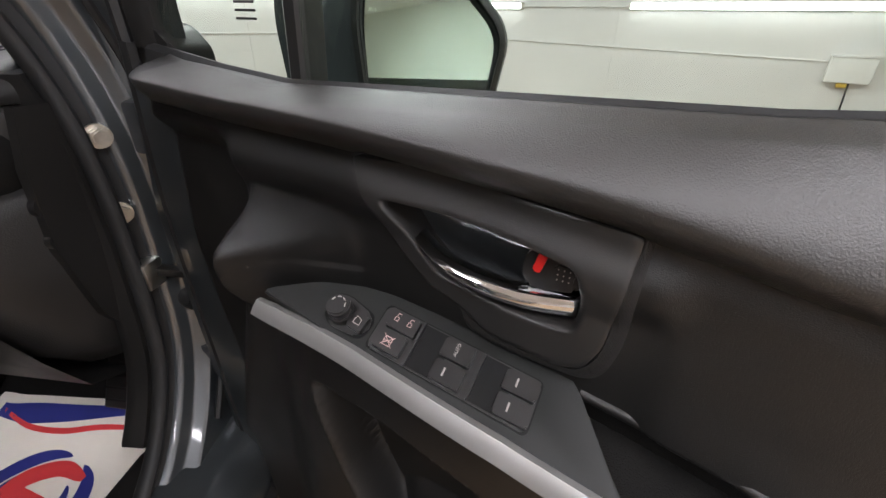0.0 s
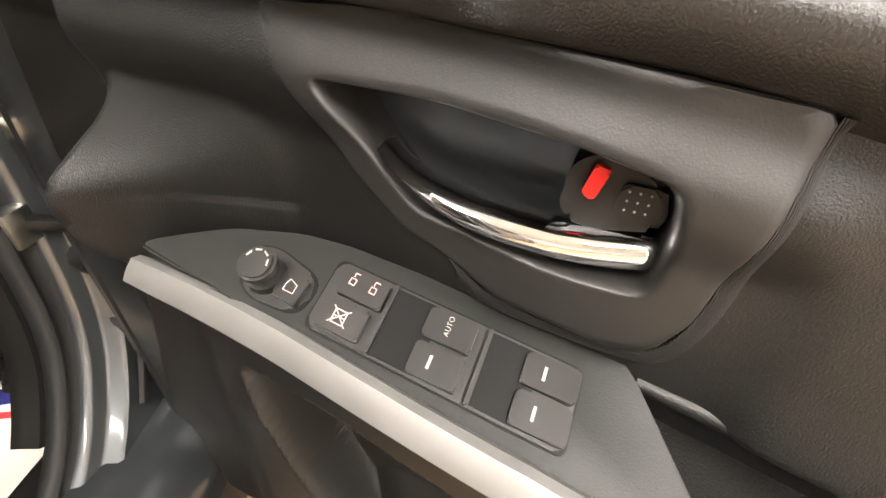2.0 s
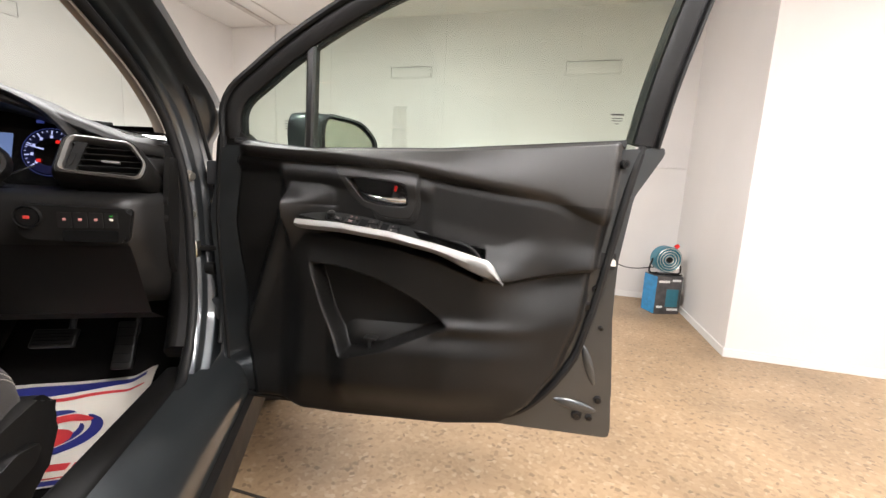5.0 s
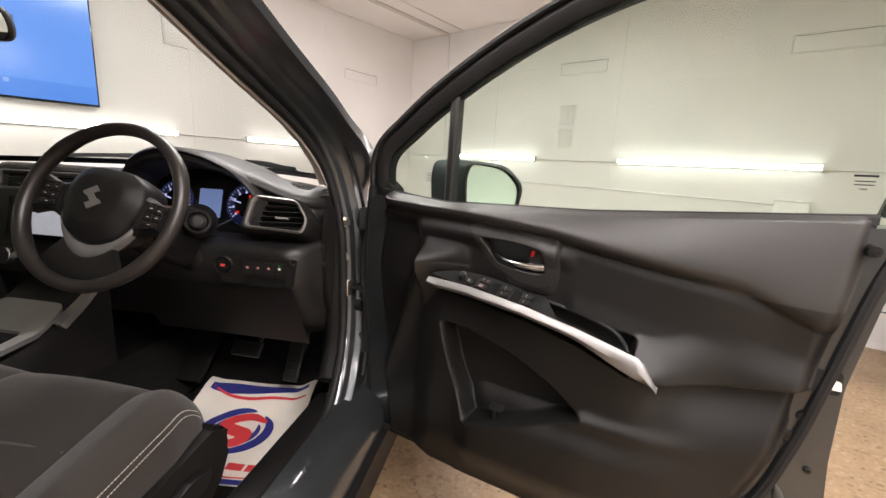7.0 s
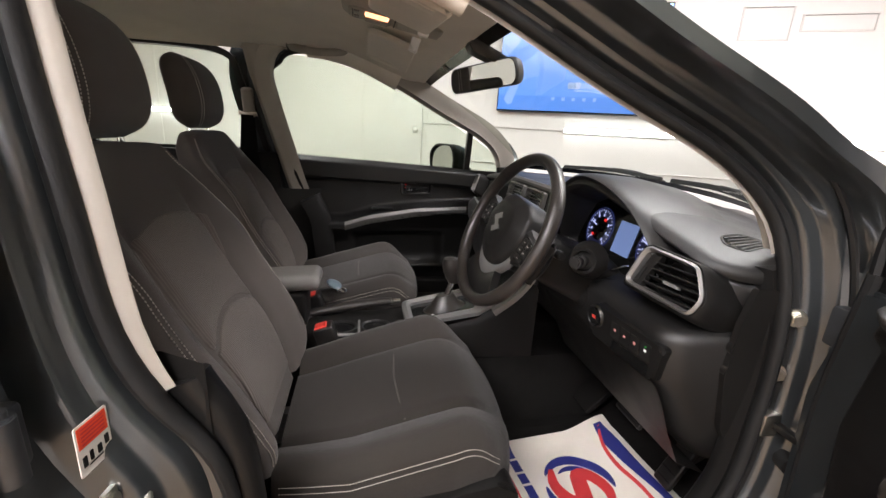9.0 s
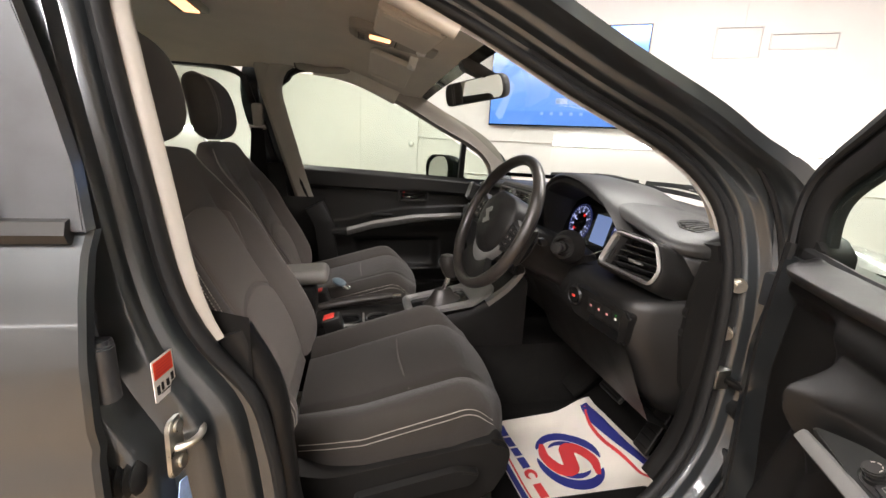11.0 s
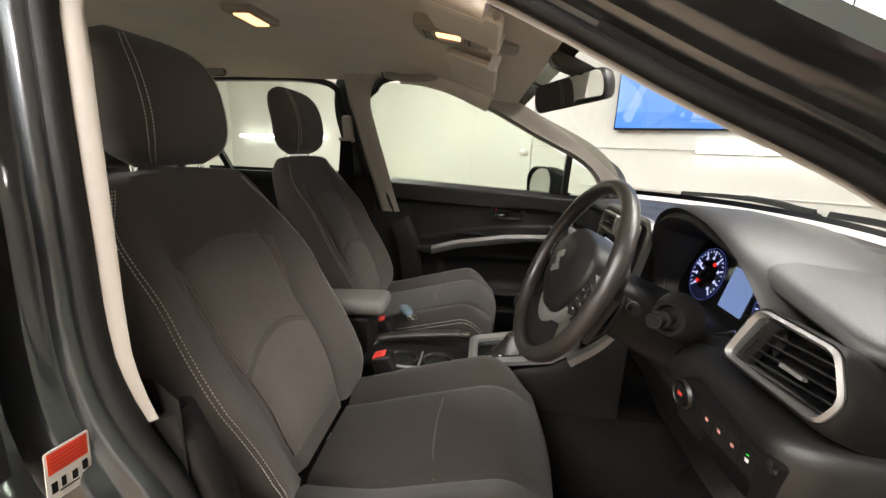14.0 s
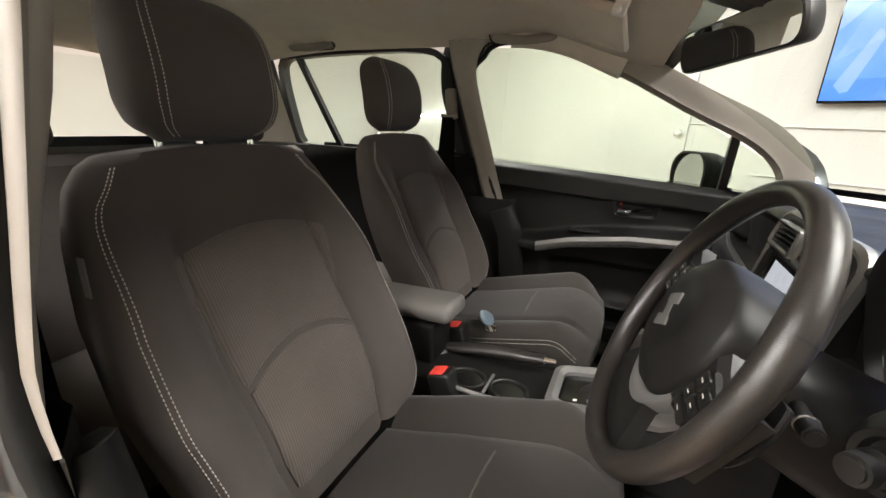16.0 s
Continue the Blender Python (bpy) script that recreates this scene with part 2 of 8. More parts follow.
def box(x0, x1, y0, y1, z0, z1, r=0.0, seg=2):
    bm = bmesh.new()
    bmesh.ops.create_cube(bm, size=1)
    put(bm, Matrix.Translation(((x0 + x1) / 2, (y0 + y1) / 2, (z0 + z1) / 2)) @ Matrix.Diagonal((x1 - x0, y1 - y0, z1 - z0, 1)))
    if r:
        bmesh.ops.bevel(bm, geom=bm.edges[:], offset=r, segments=seg, affect="EDGES", profile=0.5)
    return bm


def cyl(p, q, r0, r1=None, n=20, r=0.0):
    """A cylinder or cone from p to q."""
    bm = bmesh.new()
    p, q = Vector(p), Vector(q)
    d = (q - p).length
    bmesh.ops.create_cone(bm, segments=n, radius1=r0, radius2=r0 if r1 is None else r1, depth=d, cap_ends=True)
    if r:
        bmesh.ops.bevel(bm, geom=[e for e in bm.edges if len(e.link_faces) == 2 and any(len(f.verts) > 4 for f in e.link_faces)], offset=r, segments=2, affect="EDGES")
    put(bm, Matrix.Translation((p + q) / 2) @ (q - p).to_track_quat("Z", "Y").to_matrix().to_4x4())
    return bm


def ball(c, sx, sy, sz, n=20):
    bm = bmesh.new()
    bmesh.ops.create_uvsphere(bm, u_segments=n, v_segments=n // 2 + 2, radius=1)
    return put(bm, Matrix.Translation(c) @ Matrix.Diagonal((sx, sy, sz, 1)))


def loft(rings, closed=True, caps=True, loop=False):
    """Quads between rings of points. closed: each ring is a loop. loop: the last ring joins the first."""
    bm = bmesh.new()
    rows = [[bm.verts.new(p) for p in ring] for ring in rings]
    n = len(rows[0])
    pairs = list(zip(rows, rows[1:])) + ([(rows[-1], rows[0])] if loop else [])
    for a, b in pairs:
        for i in range(n if closed else n - 1):
            j = (i + 1) % n
            bm.faces.new((a[i], a[j], b[j], b[i]))
    if caps and closed and not loop:
        bm.faces.new(rows[0][::-1])
        bm.faces.new(rows[-1])
    return bm


def curve_points(pts, n):
    """n points along a smooth curve through pts (Catmull-Rom, evenly spaced along the length)."""
    pts = [Vector(p) for p in pts]
    ext = [2 * pts[0] - pts[1]] + pts + [2 * pts[-1] - pts[-2]]
    dense = []
    for i in range(1, len(ext) - 2):
        p0, p1, p2, p3 = ext[i - 1:i + 3]
        for k in range(16):
            t = k / 16
            dense.append(0.5 * (2 * p1 + (p2 - p0) * t + (2 * p0 - 5 * p1 + 4 * p2 - p3) * t * t + (3 * p1 - p0 - 3 * p2 + p3) * t ** 3))
    dense.append(pts[-1])
    d = [0.0]
    for a, b in zip(dense, dense[1:]):
        d.append(d[-1] + (b - a).length)
    out, j = [], 0
    for k in range(n):
        w = d[-1] * k / (n - 1)
        while j < len(d) - 2 and d[j + 1] < w:
            j += 1
        f = 0 if d[j + 1] == d[j] else (w - d[j]) / (d[j + 1] - d[j])
        out.append(dense[j].lerp(dense[j + 1], f))
    return out


def sweep(path, prof, side, n=40, closed=True, caps=True, loop=False, scale=None):
    """The profile (a, b) swept along a smooth path; a runs along the side vector, b along the other normal."""
    pts = curve_points(path, n)
    side = Vector(side)
    rings = []
    for i, p in enumerate(pts):
        t = (pts[min(i + 1, n - 1)] - pts[max(i - 1, 0)]).normalized()
        s = (side - t * side.dot(t)).normalized()
        u = t.cross(s)
        k = scale(i / (n - 1)) if scale else 1
        rings.append([p + s * (a * k) + u * (b * k) for a, b in prof])
    return loft(rings, closed, caps, loop)


def circle(r, n=12, ry=None):
    return [(r * math.cos(2 * math.pi * i / n), (ry or r) * math.sin(2 * math.pi * i / n)) for i in range(n)]


def rounded(pts, r, n=5):
    """A closed outline with rounded corners."""
    out = []
    pts = [Vector((*p, 0)) for p in pts]
    for i, p in enumerate(pts):
        a, b = pts[i - 1], pts[(i + 1) % len(pts)]
        da, db = (a - p), (b - p)
        k = min(r, da.length * 0.48, db.length * 0.48)
        s, e = p + da.normalized() * k, p + db.normalized() * k
        for j in range(n + 1):
            t = j / n
            q = (1 - t) ** 2 * s + 2 * t * (1 - t) * p + t * t * e
            out.append((q.x, q.y))
    return out


def resample(poly, n):
    """n points evenly along a closed outline, from its point most to the lower left."""
    pts = [Vector((*p, 0)) for p in poly]
    k = min(range(len(pts)), key=lambda i: pts[i].x + pts[i].y)
    pts = pts[k:] + pts[:k] + [pts[k]]
    d = [0.0]
    for a, b in zip(pts, pts[1:]):
        d.append(d[-1] + (b - a).length)
    out, j = [], 0
    for i in range(n):
        w = d[-1] * i / n
        while d[j + 1] < w:
            j += 1
        f = (w - d[j]) / max(1e-9, d[j + 1] - d[j])
        q = pts[j].lerp(pts[j + 1], f)
        out.append((q.x, q.y))
    return out


def plate(poly, place, d0, d1, bev=0.0):
    """A flat outline given thickness: place(a, b, depth) puts its points into space; d0 is the front."""
    bm = bmesh.new()
    front = [bm.verts.new(place(a, b, d0)) for a, b in poly]
    back = [bm.verts.new(place(a, b, d1)) for a, b in poly]
    bm.faces.new(front)
    bm.faces.new(back[::-1])
    n = len(poly)
    for i in range(n):
        j = (i + 1) % n
        bm.faces.new((front[i], back[i], back[j], front[j]))
    if bev:
        bm.edges.ensure_lookup_table()
        fs = set(front)
        bmesh.ops.bevel(bm, geom=[e for e in bm.edges if e.verts[0] in fs and e.verts[1] in fs], offset=bev, segments=2, affect="EDGES")
    return bm


def ring_frame(outer, inner, place, d_out, d_in, depth, n=64, lip=0.0):
    """A frame between two outlines, with a cavity of that depth behind the inner one. lip: how far its front stands proud."""
    o, i = resample(outer, n), resample(inner, n)
    mid = [((a[0] + b[0]) / 2, (a[1] + b[1]) / 2) for a, b in zip(o, i)]
    rings = [[place(a, b, d_out - 0.012) for a, b in o], [place(a, b, d_out) for a, b in o],
             [place(a, b, (d_out + d_in) / 2 + lip) for a, b in mid], [place(a, b, d_in) for a, b in i], [place(a, b, d_in - depth) for a, b in i]]
    return loft(rings, True, False)


def smooth_step(a, b, x):
    t = min(1.0, max(0.0, (x - a) / (b - a)))
    return t * t * (3 - 2 * t)


def along(pairs, x):
    """Linear between (x, y) pairs."""
    if x <= pairs[0][0]:
        return pairs[0][1]
    for (a, p), (b, q) in zip(pairs, pairs[1:]):
        if x <= b:
            return p + (q - p) * (x - a) / (b - a)
    return pairs[-1][1]


def stitches(path, n, length, r, lift=Vector((0, 0, 0))):
    """A row of short raised stitches along a path."""
    pts = curve_points(path, n * 2)
    bms = []
    out = bmesh.new()
    for i in range(0, len(pts) - 1, 2):
        a, b = pts[i] + lift, pts[i + 1] + lift
        m = (a + b) / 2
        t = (b - a).normalized()
        s = t.orthogonal().normalized()
        u = t.cross(s)
        rings = []
        for k, f in ((-0.5, 0.3), (-0.3, 1), (0.3, 1), (0.5, 0.3)):
            rings.append([out.verts.new(m + t * (k * length) + (s * math.cos(q * 1.571) + u * math.sin(q * 1.571)) * (r * f)) for q in range(4)])
        for x, y in zip(rings, rings[1:]):
            for q in range(4):
                out.faces.new((x[q], x[(q + 1) % 4], y[(q + 1) % 4], y[q]))
    return out


def text_mesh(body, size, name="writing"):
    cu = bpy.data.curves.new("tmp", "FONT")
    cu.body, cu.size, cu.extrude, cu.resolution_u = body, size, 0.0, 3
    ob = bpy.data.objects.new("tmp", cu)
    me = bpy.data.meshes.new_from_object(ob)
    bm = bmesh.new()
    bm.from_mesh(me)
    bpy.data.objects.remove(ob)
    bpy.data.curves.remove(cu)
    bpy.data.meshes.remove(me)
    return bm


# ---- the room: a white valeting bay that stands at 29 degrees to the car ----
ROOM = pose(-0.1775, 4.0908, 0, 0, 0, -29)
HIGH, DEEP, WIDE = 2.48, 9.5, 8.5


def room(a, b, z):
    return ROOM @ Vector((a, b, z))


def in_room(bm):
    return put(bm, ROOM)


def structure(name, bm, mat, label="", smooth=False):
    ob = part(name, bm, mat, None, label, smooth)
    return tagged(ob, kind="structure")


structure("floor", in_room(box(-0.15, WIDE, -DEEP, 0.15, -0.2, 0)), M_FLOOR, "tan aggregate floor with saw-cut joints")
structure("ceiling", in_room(box(-0.15, WIDE, -DEEP, 0.15, HIGH, HIGH + 0.12)), M_CEIL, "plain white ceiling")
structure("wall_west", in_room(box(-0.15, 0, -DEEP, 0.15, 0, HIGH)), M_WALL, "white panelled wall")
structure("wall_north", in_room(box(0, 4.62, 0, 0.15, 0, HIGH)), M_WALL, "white panelled wall")
structure("wall_partition", in_room(box(4.62, WIDE, -1.285, 0.15, 0, HIGH)), M_WALL, "white boxed-out wall")
structure("wall_south", in_room(box(-0.15, WIDE, -DEEP - 0.15, -DEEP, 0, HIGH)), M_WALL, "white wall")
structure("wall_east", in_room(box(WIDE, WIDE + 0.15, -DEEP - 0.15, 0.15, 0, HIGH)), M_WALL, "white wall")
for nm, bm in (("trim", box(4.62, WIDE, -1.293, -1.285, 0, 0.05, 0.002)), ("trim", box(4.612, 4.62, -1.293, 0, 0, 0.05, 0.002)), ("trim", box(0, 4.612, -0.008, 0, 0, 0.05, 0.002))):
    structure(nm, in_room(bm), M_CEIL, "low white skirting")
# floor joints: shallow dark grooves
M_JOINT = material("dark_joint", (0.035, 0.028, 0.02), 0.9, 0, 0.3, 90, 0.3, 20)
for b in (-3.08, -6.0):
    structure("floor_joint", in_room(box(0.5, WIDE, b - 0.004, b + 0.004, 0.0, 0.003)), M_JOINT, "dark saw-cut floor joint")
# panel seams of the walls, thin cover strips
for b in (-1.22, -2.44, -3.66, -4.80, -5.42, -6.64, -7.86):
    structure("wall_seam", in_room(box(0, 0.004, b - 0.012, b + 0.012, 0.05, HIGH, 0.001)), M_WALL, "flat white joint strip")
for a in (1.22, 2.44, 3.66):
    structure("wall_seam", in_room(box(a - 0.012, a + 0.012, -0.004, 0, 0.05, HIGH, 0.001)), M_WALL, "flat white joint strip")
structure("conduit", in_room(cyl((0.56, -0.012, 1.2), (0.56, -0.012, HIGH), 0.009, n=10)), M_WALL, "slim white cable conduit")
structure("ceiling_rail", in_room(box(0.50, 0.56, -6, 0, HIGH - 0.014, HIGH, 0.004)), material("pale_grey_rail", (0.5, 0.48, 0.46), 0.5), "thin grey ceiling rail")
structure("ceiling_rail", in_room(box(0.74, 0.752, -6, 0, HIGH - 0.008, HIGH, 0.003)), material("pale_grey_cable", (0.6, 0.58, 0.55), 0.5), "thin grey ceiling cable")


def tube_light(p, q, mat, group, label, drop=Vector((0, 0, 0)), wide=1.0):
    """A batten light: a white back channel, two end caps and a glowing lens."""
    p, q = Vector(p), Vector(q)
    t = thing("batten_light", (p + q) / 2, label, "light fitting", group)
    d = (q - p).normalized()
    if drop.length == 0:
        drop = Vector((0, 0, -1))
    s = d.cross(drop).normalized()
    ring = lambda c, w0, w1, e0, e1: [c + s * w0 + drop * e0, c + s * w1 + drop * e0, c + s * w1 + drop * e1, c + s * w0 + drop * e1]
    part("channel", loft([ring(p, -0.02 * wide, 0.02 * wide, 0, 0.018), ring(q, -0.02 * wide, 0.02 * wide, 0, 0.018)]), M_WHITE, t)
    prof = [(-0.018, 0.019), (-0.016, 0.034), (-0.007, 0.044), (0.007, 0.044), (0.016, 0.034), (0.018, 0.019)]
    part("lens", loft([[c + s * (a * wide) + drop * b for a, b in prof] for c in (p + d * 0.012, q - d * 0.012)]), mat, t, "glowing white tube lens")
    for c0, c1 in ((p, p + d * 0.011), (q - d * 0.011, q)):
        part("end_cap", loft([ring(c0, -0.021 * wide, 0.021 * wide, 0.0185, 0.046), ring(c1, -0.021 * wide, 0.021 * wide, 0.0185, 0.046)]), M_WHITE, t)
    return t


out_f, out_r = ROOM.to_3x3() @ Vector((1, 0, 0)), ROOM.to_3x3() @ Vector((0, -1, 0))
for b0, b1 in ((-3.655, -2.57), (-2.053, -0.785), (-9.2, -7.35)):
    tube_light(room(0, b0, 1.19), room(0, b1, 1.19), M_TUBE, "wall lights", "slim white tube light lit along the white wall", out_f)
for a0, a1 in ((0.68, 1.737), (2.51, 3.86)):
    tube_light(room(a0, 0, 1.165), room(a1, 0, 1.165), M_TUBE, "wall lights", "slim white tube light lit along the white wall", out_r)
# Ceiling panels are unseen and assumed, placed to light the car and its door.
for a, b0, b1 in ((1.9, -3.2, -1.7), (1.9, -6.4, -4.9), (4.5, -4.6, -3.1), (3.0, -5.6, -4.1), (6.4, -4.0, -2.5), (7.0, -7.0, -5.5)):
    tube_light(room(a, b0, HIGH), room(a, b1, HIGH), M_CEILTUBE, "ceiling lights", "wide ceiling light panel, unseen, added to light the bay", Vector((0, 0, -1)), 9.0)
# Tubes on the unseen east wall are added for level light into the cabin.
for b0, b1 in ((-3.2, -2.0), (-5.2, -4.0), (-7.4, -6.2)):
    tube_light(room(WIDE, b0, 1.19), room(WIDE, b1, 1.19), M_TUBE, "wall lights", "slim white tube light lit along the white wall", ROOM.to_3x3() @ Vector((-1, 0, 0)))
# thin cables that link the tubes
for p, q in ((room(0.012, -4.95, 1.19), room(0.012, 0.0, 1.18)), (room(0, -0.012, 1.17), room(4.6, -0.012, 1.15)), (room(1.0, -0.01, 0.945), room(3.64, -0.01, 0.90)), (room(0.01, -4.4, 0.90), room(0.01, -0.1, 0.93))):
    tagged(part("cable", cyl(p, q, 0.005, n=8), M_WALL), "thin white cable along the white wall", "cable", "wall cables")


def wall_vent(w, h, m):
    """A shallow framed flap: four frame bars and a flap behind them."""
    t = thing("wall_vent", (0, 0, 0), "white framed wall vent with a painted thin shadow line", "vent", "wall vents", axes=m)
    part("flap", box(-w / 2 + 0.012, w / 2 - 0.012, -h / 2 + 0.01, h / 2 - 0.01, 0.0, 0.006, 0.001), M_WALL, t)
    for x0, x1, y0, y1 in ((-w / 2, w / 2, h / 2 - 0.009, h / 2), (-w / 2, w / 2, -h / 2, -h / 2 + 0.009), (-w / 2, -w / 2 + 0.009, -h / 2 + 0.009, h / 2 - 0.009), (w / 2 - 0.009, w / 2, -h / 2 + 0.009, h / 2 - 0.009)):
        part("frame", box(x0, x1, y0, y1, 0, 0.010, 0.003), M_WALL, t)
    # Dark strip painted as the shadow line under the top bar.
    part("gap", box(-w / 2 + 0.012, w / 2 - 0.012, h / 2 - 0.0125, h / 2 - 0.0095, 0.006, 0.0065), M_JOINT, t)
    return t


def on_r(a, z):
    return ROOM @ pose(a, 0, z, 90, 0, 0)


def on_f(b, z):
    return ROOM @ pose(0, b, z, 90, 0, 90)


wall_vent(0.43, 0.115, on_r(2.11, 1.977))
wall_vent(0.46, 0.124, on_r(3.785, 1.981))
wall_vent(0.39, 0.105, on_f(-2.09, 1.917))
wall_vent(0.44, 0.105, on_f(-0.777, 1.93))
wall_vent(0.29, 0.205, on_f(-2.475, 1.917))
for zc in (1.572, 1.36):
    g = thing("wall_grille", (0, 0, 0), "white louvred wall grille", "grille", "wall grilles", axes=on_r(2.006, zc))
    part("backing", box(-0.08, 0.08, -0.085, 0.085, 0, 0.003), M_WALL, g)
    for k in range(10):
        part("slat", put(box(-0.07, 0.07, -0.005, 0.005, 0, 0.004), pose(0, -0.07 + k * 0.0155, 0.006, 25, 0, 0)), M_CEIL, g)
    part("frame", box(-0.083, 0.083, 0.078, 0.088, 0, 0.011, 0.002), M_WALL, g)
    part("frame", box(-0.083, 0.083, -0.088, -0.078, 0, 0.011, 0.002), M_WALL, g)
    part("mullion", box(-0.004, 0.004, -0.078, 0.078, 0.003, 0.012), M_WALL, g)
jb = thing("junction_box", room(3.73, 0, 0.87), "small white junction box with a yellow plug and a dark lead", "junction box")
part("box_body", in_room(box(3.635, 3.83, -0.075, 0, 0.80, 0.925, 0.008)), M_WHITE, jb)
part("lid", in_room(box(3.63, 3.835, -0.078, 0, 0.925, 0.937, 0.004)), M_WALL, jb)
part("plug", in_room(box(3.70, 3.745, -0.06, -0.03, 0.775, 0.80, 0.004)), material("yellow_plug", (0.6, 0.4, 0.03), 0.5), jb, "yellow plug")
part("lead", sweep([room(3.75, -0.045, 0.80), room(3.765, -0.047, 0.6), room(3.77, -0.03, 0.3), room(3.85, -0.03, 0.02)], circle(0.005, 8), (0, 1, 0.3), 16), M_RUBBER, jb, "dark cable")

# screen on the wall
tv = thing("television", room(0.02, -3.61, 1.68), "wall-mounted flat screen showing a plain blue picture", "television")
part("bezel", in_room(box(0.02, 0.055, -4.186, -3.035, 1.312, 2.045, 0.004)), M_GLOSSBLACK, tv, "thin black bezel")
part("screen", in_room(box(0.055, 0.0565, -4.178, -3.043, 1.325, 2.037)), M_TVBLUE, tv, "glowing blue screen")
part("lower_band", in_room(box(0.0565, 0.0575, -4.178, -3.043, 1.325, 1.43)), M_TVBLUE2, tv, "deeper blue band")
part("bracket", in_room(box(0.0, 0.02, -3.9, -3.3, 1.5, 1.85)), M_BLACK, tv)


def tv_plate(poly, mat, name, d=0.0585):
    part(name, plate(poly, lambda a, b, e: room(e, a, b), d, d - 0.001), mat, tv, smooth=False)


tv_plate([(-4.135, 1.40), (-4.10, 1.36), (-4.07, 1.37), (-3.99, 1.62), (-4.02, 1.66)], M_TVPALE, "pale_streak")
tv_plate([(-4.178, 1.66), (-4.05, 1.80), (-4.0, 2.03), (-4.178, 2.03)], M_TVPALE, "pale_corner")
tv_plate(rounded([(-3.66, 1.485), (-3.57, 1.485), (-3.57, 1.53), (-3.66, 1.53)], 0.01), M_BLUEPRINT, "tab")
for k in range(5):
    tv_plate([(-3.77 + k * 0.075, 1.40), (-3.745 + k * 0.075, 1.40), (-3.745 + k * 0.075, 1.425), (-3.77 + k * 0.075, 1.425)], M_TVPALE, "icon")
tv_plate([(-3.80, 1.82), (-3.66, 1.85), (-3.56, 1.90), (-3.68, 1.86)], M_TVDARK, "logo_stroke")
for x0, w in ((-3.90, 0.18), (-3.70, 0.09), (-3.59, 0.20)):
    tv_plate([(x0, 1.745), (x0 + w, 1.745), (x0 + w, 1.775), (x0, 1.775)], M_TVDARK, "line_of_writing")
# a plain door in the same wall
dr = thing("room_door", room(0, -5.12, 0), "flush white door with a round white knob", "door")
part("leaf", in_room(box(0.004, 0.018, -5.40, -4.83, 0.02, 2.0, 0.003)), M_WALL, dr)
part("knob", put(ball((0, 0, 0), 0.022, 0.026, 0.026), ROOM @ pose(0.05, -4.88, 1.13)), M_WHITE, dr)
part("rose", in_room(cyl((0.018, -4.88, 1.13), (0.03, -4.88, 1.13), 0.02)), M_WHITE, dr)

# drum fan on its carton, in the recess
ct = thing("cardboard_box", room(4.47, -0.43, 0), "printed cardboard carton standing on the floor by the white wall", "box")
CB = ROOM @ pose(4.46, -0.395, 0, 0, 0, 22)
part("carton", put(box(-0.105, 0.105, -0.085, 0.085, 0, 0.30, 0.003), CB), M_BOXGREY, ct, "dark grey printed carton")
part("side_print", put(box(-0.1065, -0.1055, -0.083, 0.083, 0.004, 0.296), CB), M_BOXBLUE, ct, "blue printed side")
part("picture", put(box(-0.02, 0.08, -0.0868, -0.0856, 0.06, 0.2), CB), M_FANBLUE, ct, "blue picture patch", smooth=False)
for k, (x0, x1, zz) in enumerate(((-0.09, 0.0, 0.25), (0.02, 0.09, 0.26), (-0.09, -0.04, 0.05), (0.0, 0.09, 0.03))):
    part("print_bar", put(box(x0, x1, -0.0868, -0.0856, zz, zz + 0.018), CB), M_WHITE, ct, smooth=False)
fan = thing("drum_fan", room(4.46, -0.4, 0.30), "blue and grey drum fan on a carton", "fan")
FB = ROOM @ pose(4.46, -0.40, 0.305, 0, 0, 12)
part("drum", put(cyl((0, -0.05, 0.12), (0, 0.06, 0.12), 0.10, n=32, r=0.006), FB), M_FANBLUE, fan, "blue-green drum")
for r in (0.03, 0.05, 0.07, 0.09):
    part("guard_ring", put(sweep([(r * math.cos(k * 0.393), -0.056, 0.12 + r * math.sin(k * 0.393)) for k in range(17)], circle(0.003, 6), (0, 1, 0), 40), FB), M_STEEL, fan)
part("hub", put(cyl((0, -0.06, 0.12), (0, -0.05, 0.12), 0.022), FB), M_BLACK, fan)
for sx in (-1, 1):
    part("stand_bar", put(sweep([(sx * 0.10, 0, 0.12), (sx * 0.118, 0, 0.05), (sx * 0.11, 0.0, 0.008), (sx * 0.05, 0.0, 0.006)], circle(0.007, 8), (0, 1, 0), 16), FB), M_BLACK, fan)
part("foot_bar", put(sweep([(-0.11, -0.05, 0.006), (0, -0.055, 0.006), (0.11, -0.05, 0.006)], circle(0.006, 8), (0, 0, 1), 12), FB), M_BLACK, fan)
part("switch_knob", put(cyl((0.05, -0.02, 0.215), (0.07, -0.02, 0.235), 0.018, 0.014), FB), M_RED, fan, "red switch knob")
part("lead", sweep([room(4.45, -0.33, 0.35), room(4.2, -0.2, 0.30), room(3.95, -0.1, 0.42), room(3.8, -0.03, 0.5)], circle(0.004, 8), (0, 0, 1), 20), M_RUBBER, fan)


# ---- the car's body ----
car = thing("car", (CX, -0.6, 0), "dark grey metallic hatchback parked on tan aggregate floor", "car")


def side_x(z, up=0.70):
    """How far out the door aperture's seal lies, right side."""
    return up - 0.23 * (z - 0.9) if z > 0.9 else up + 0.06 * (0.9 - z)


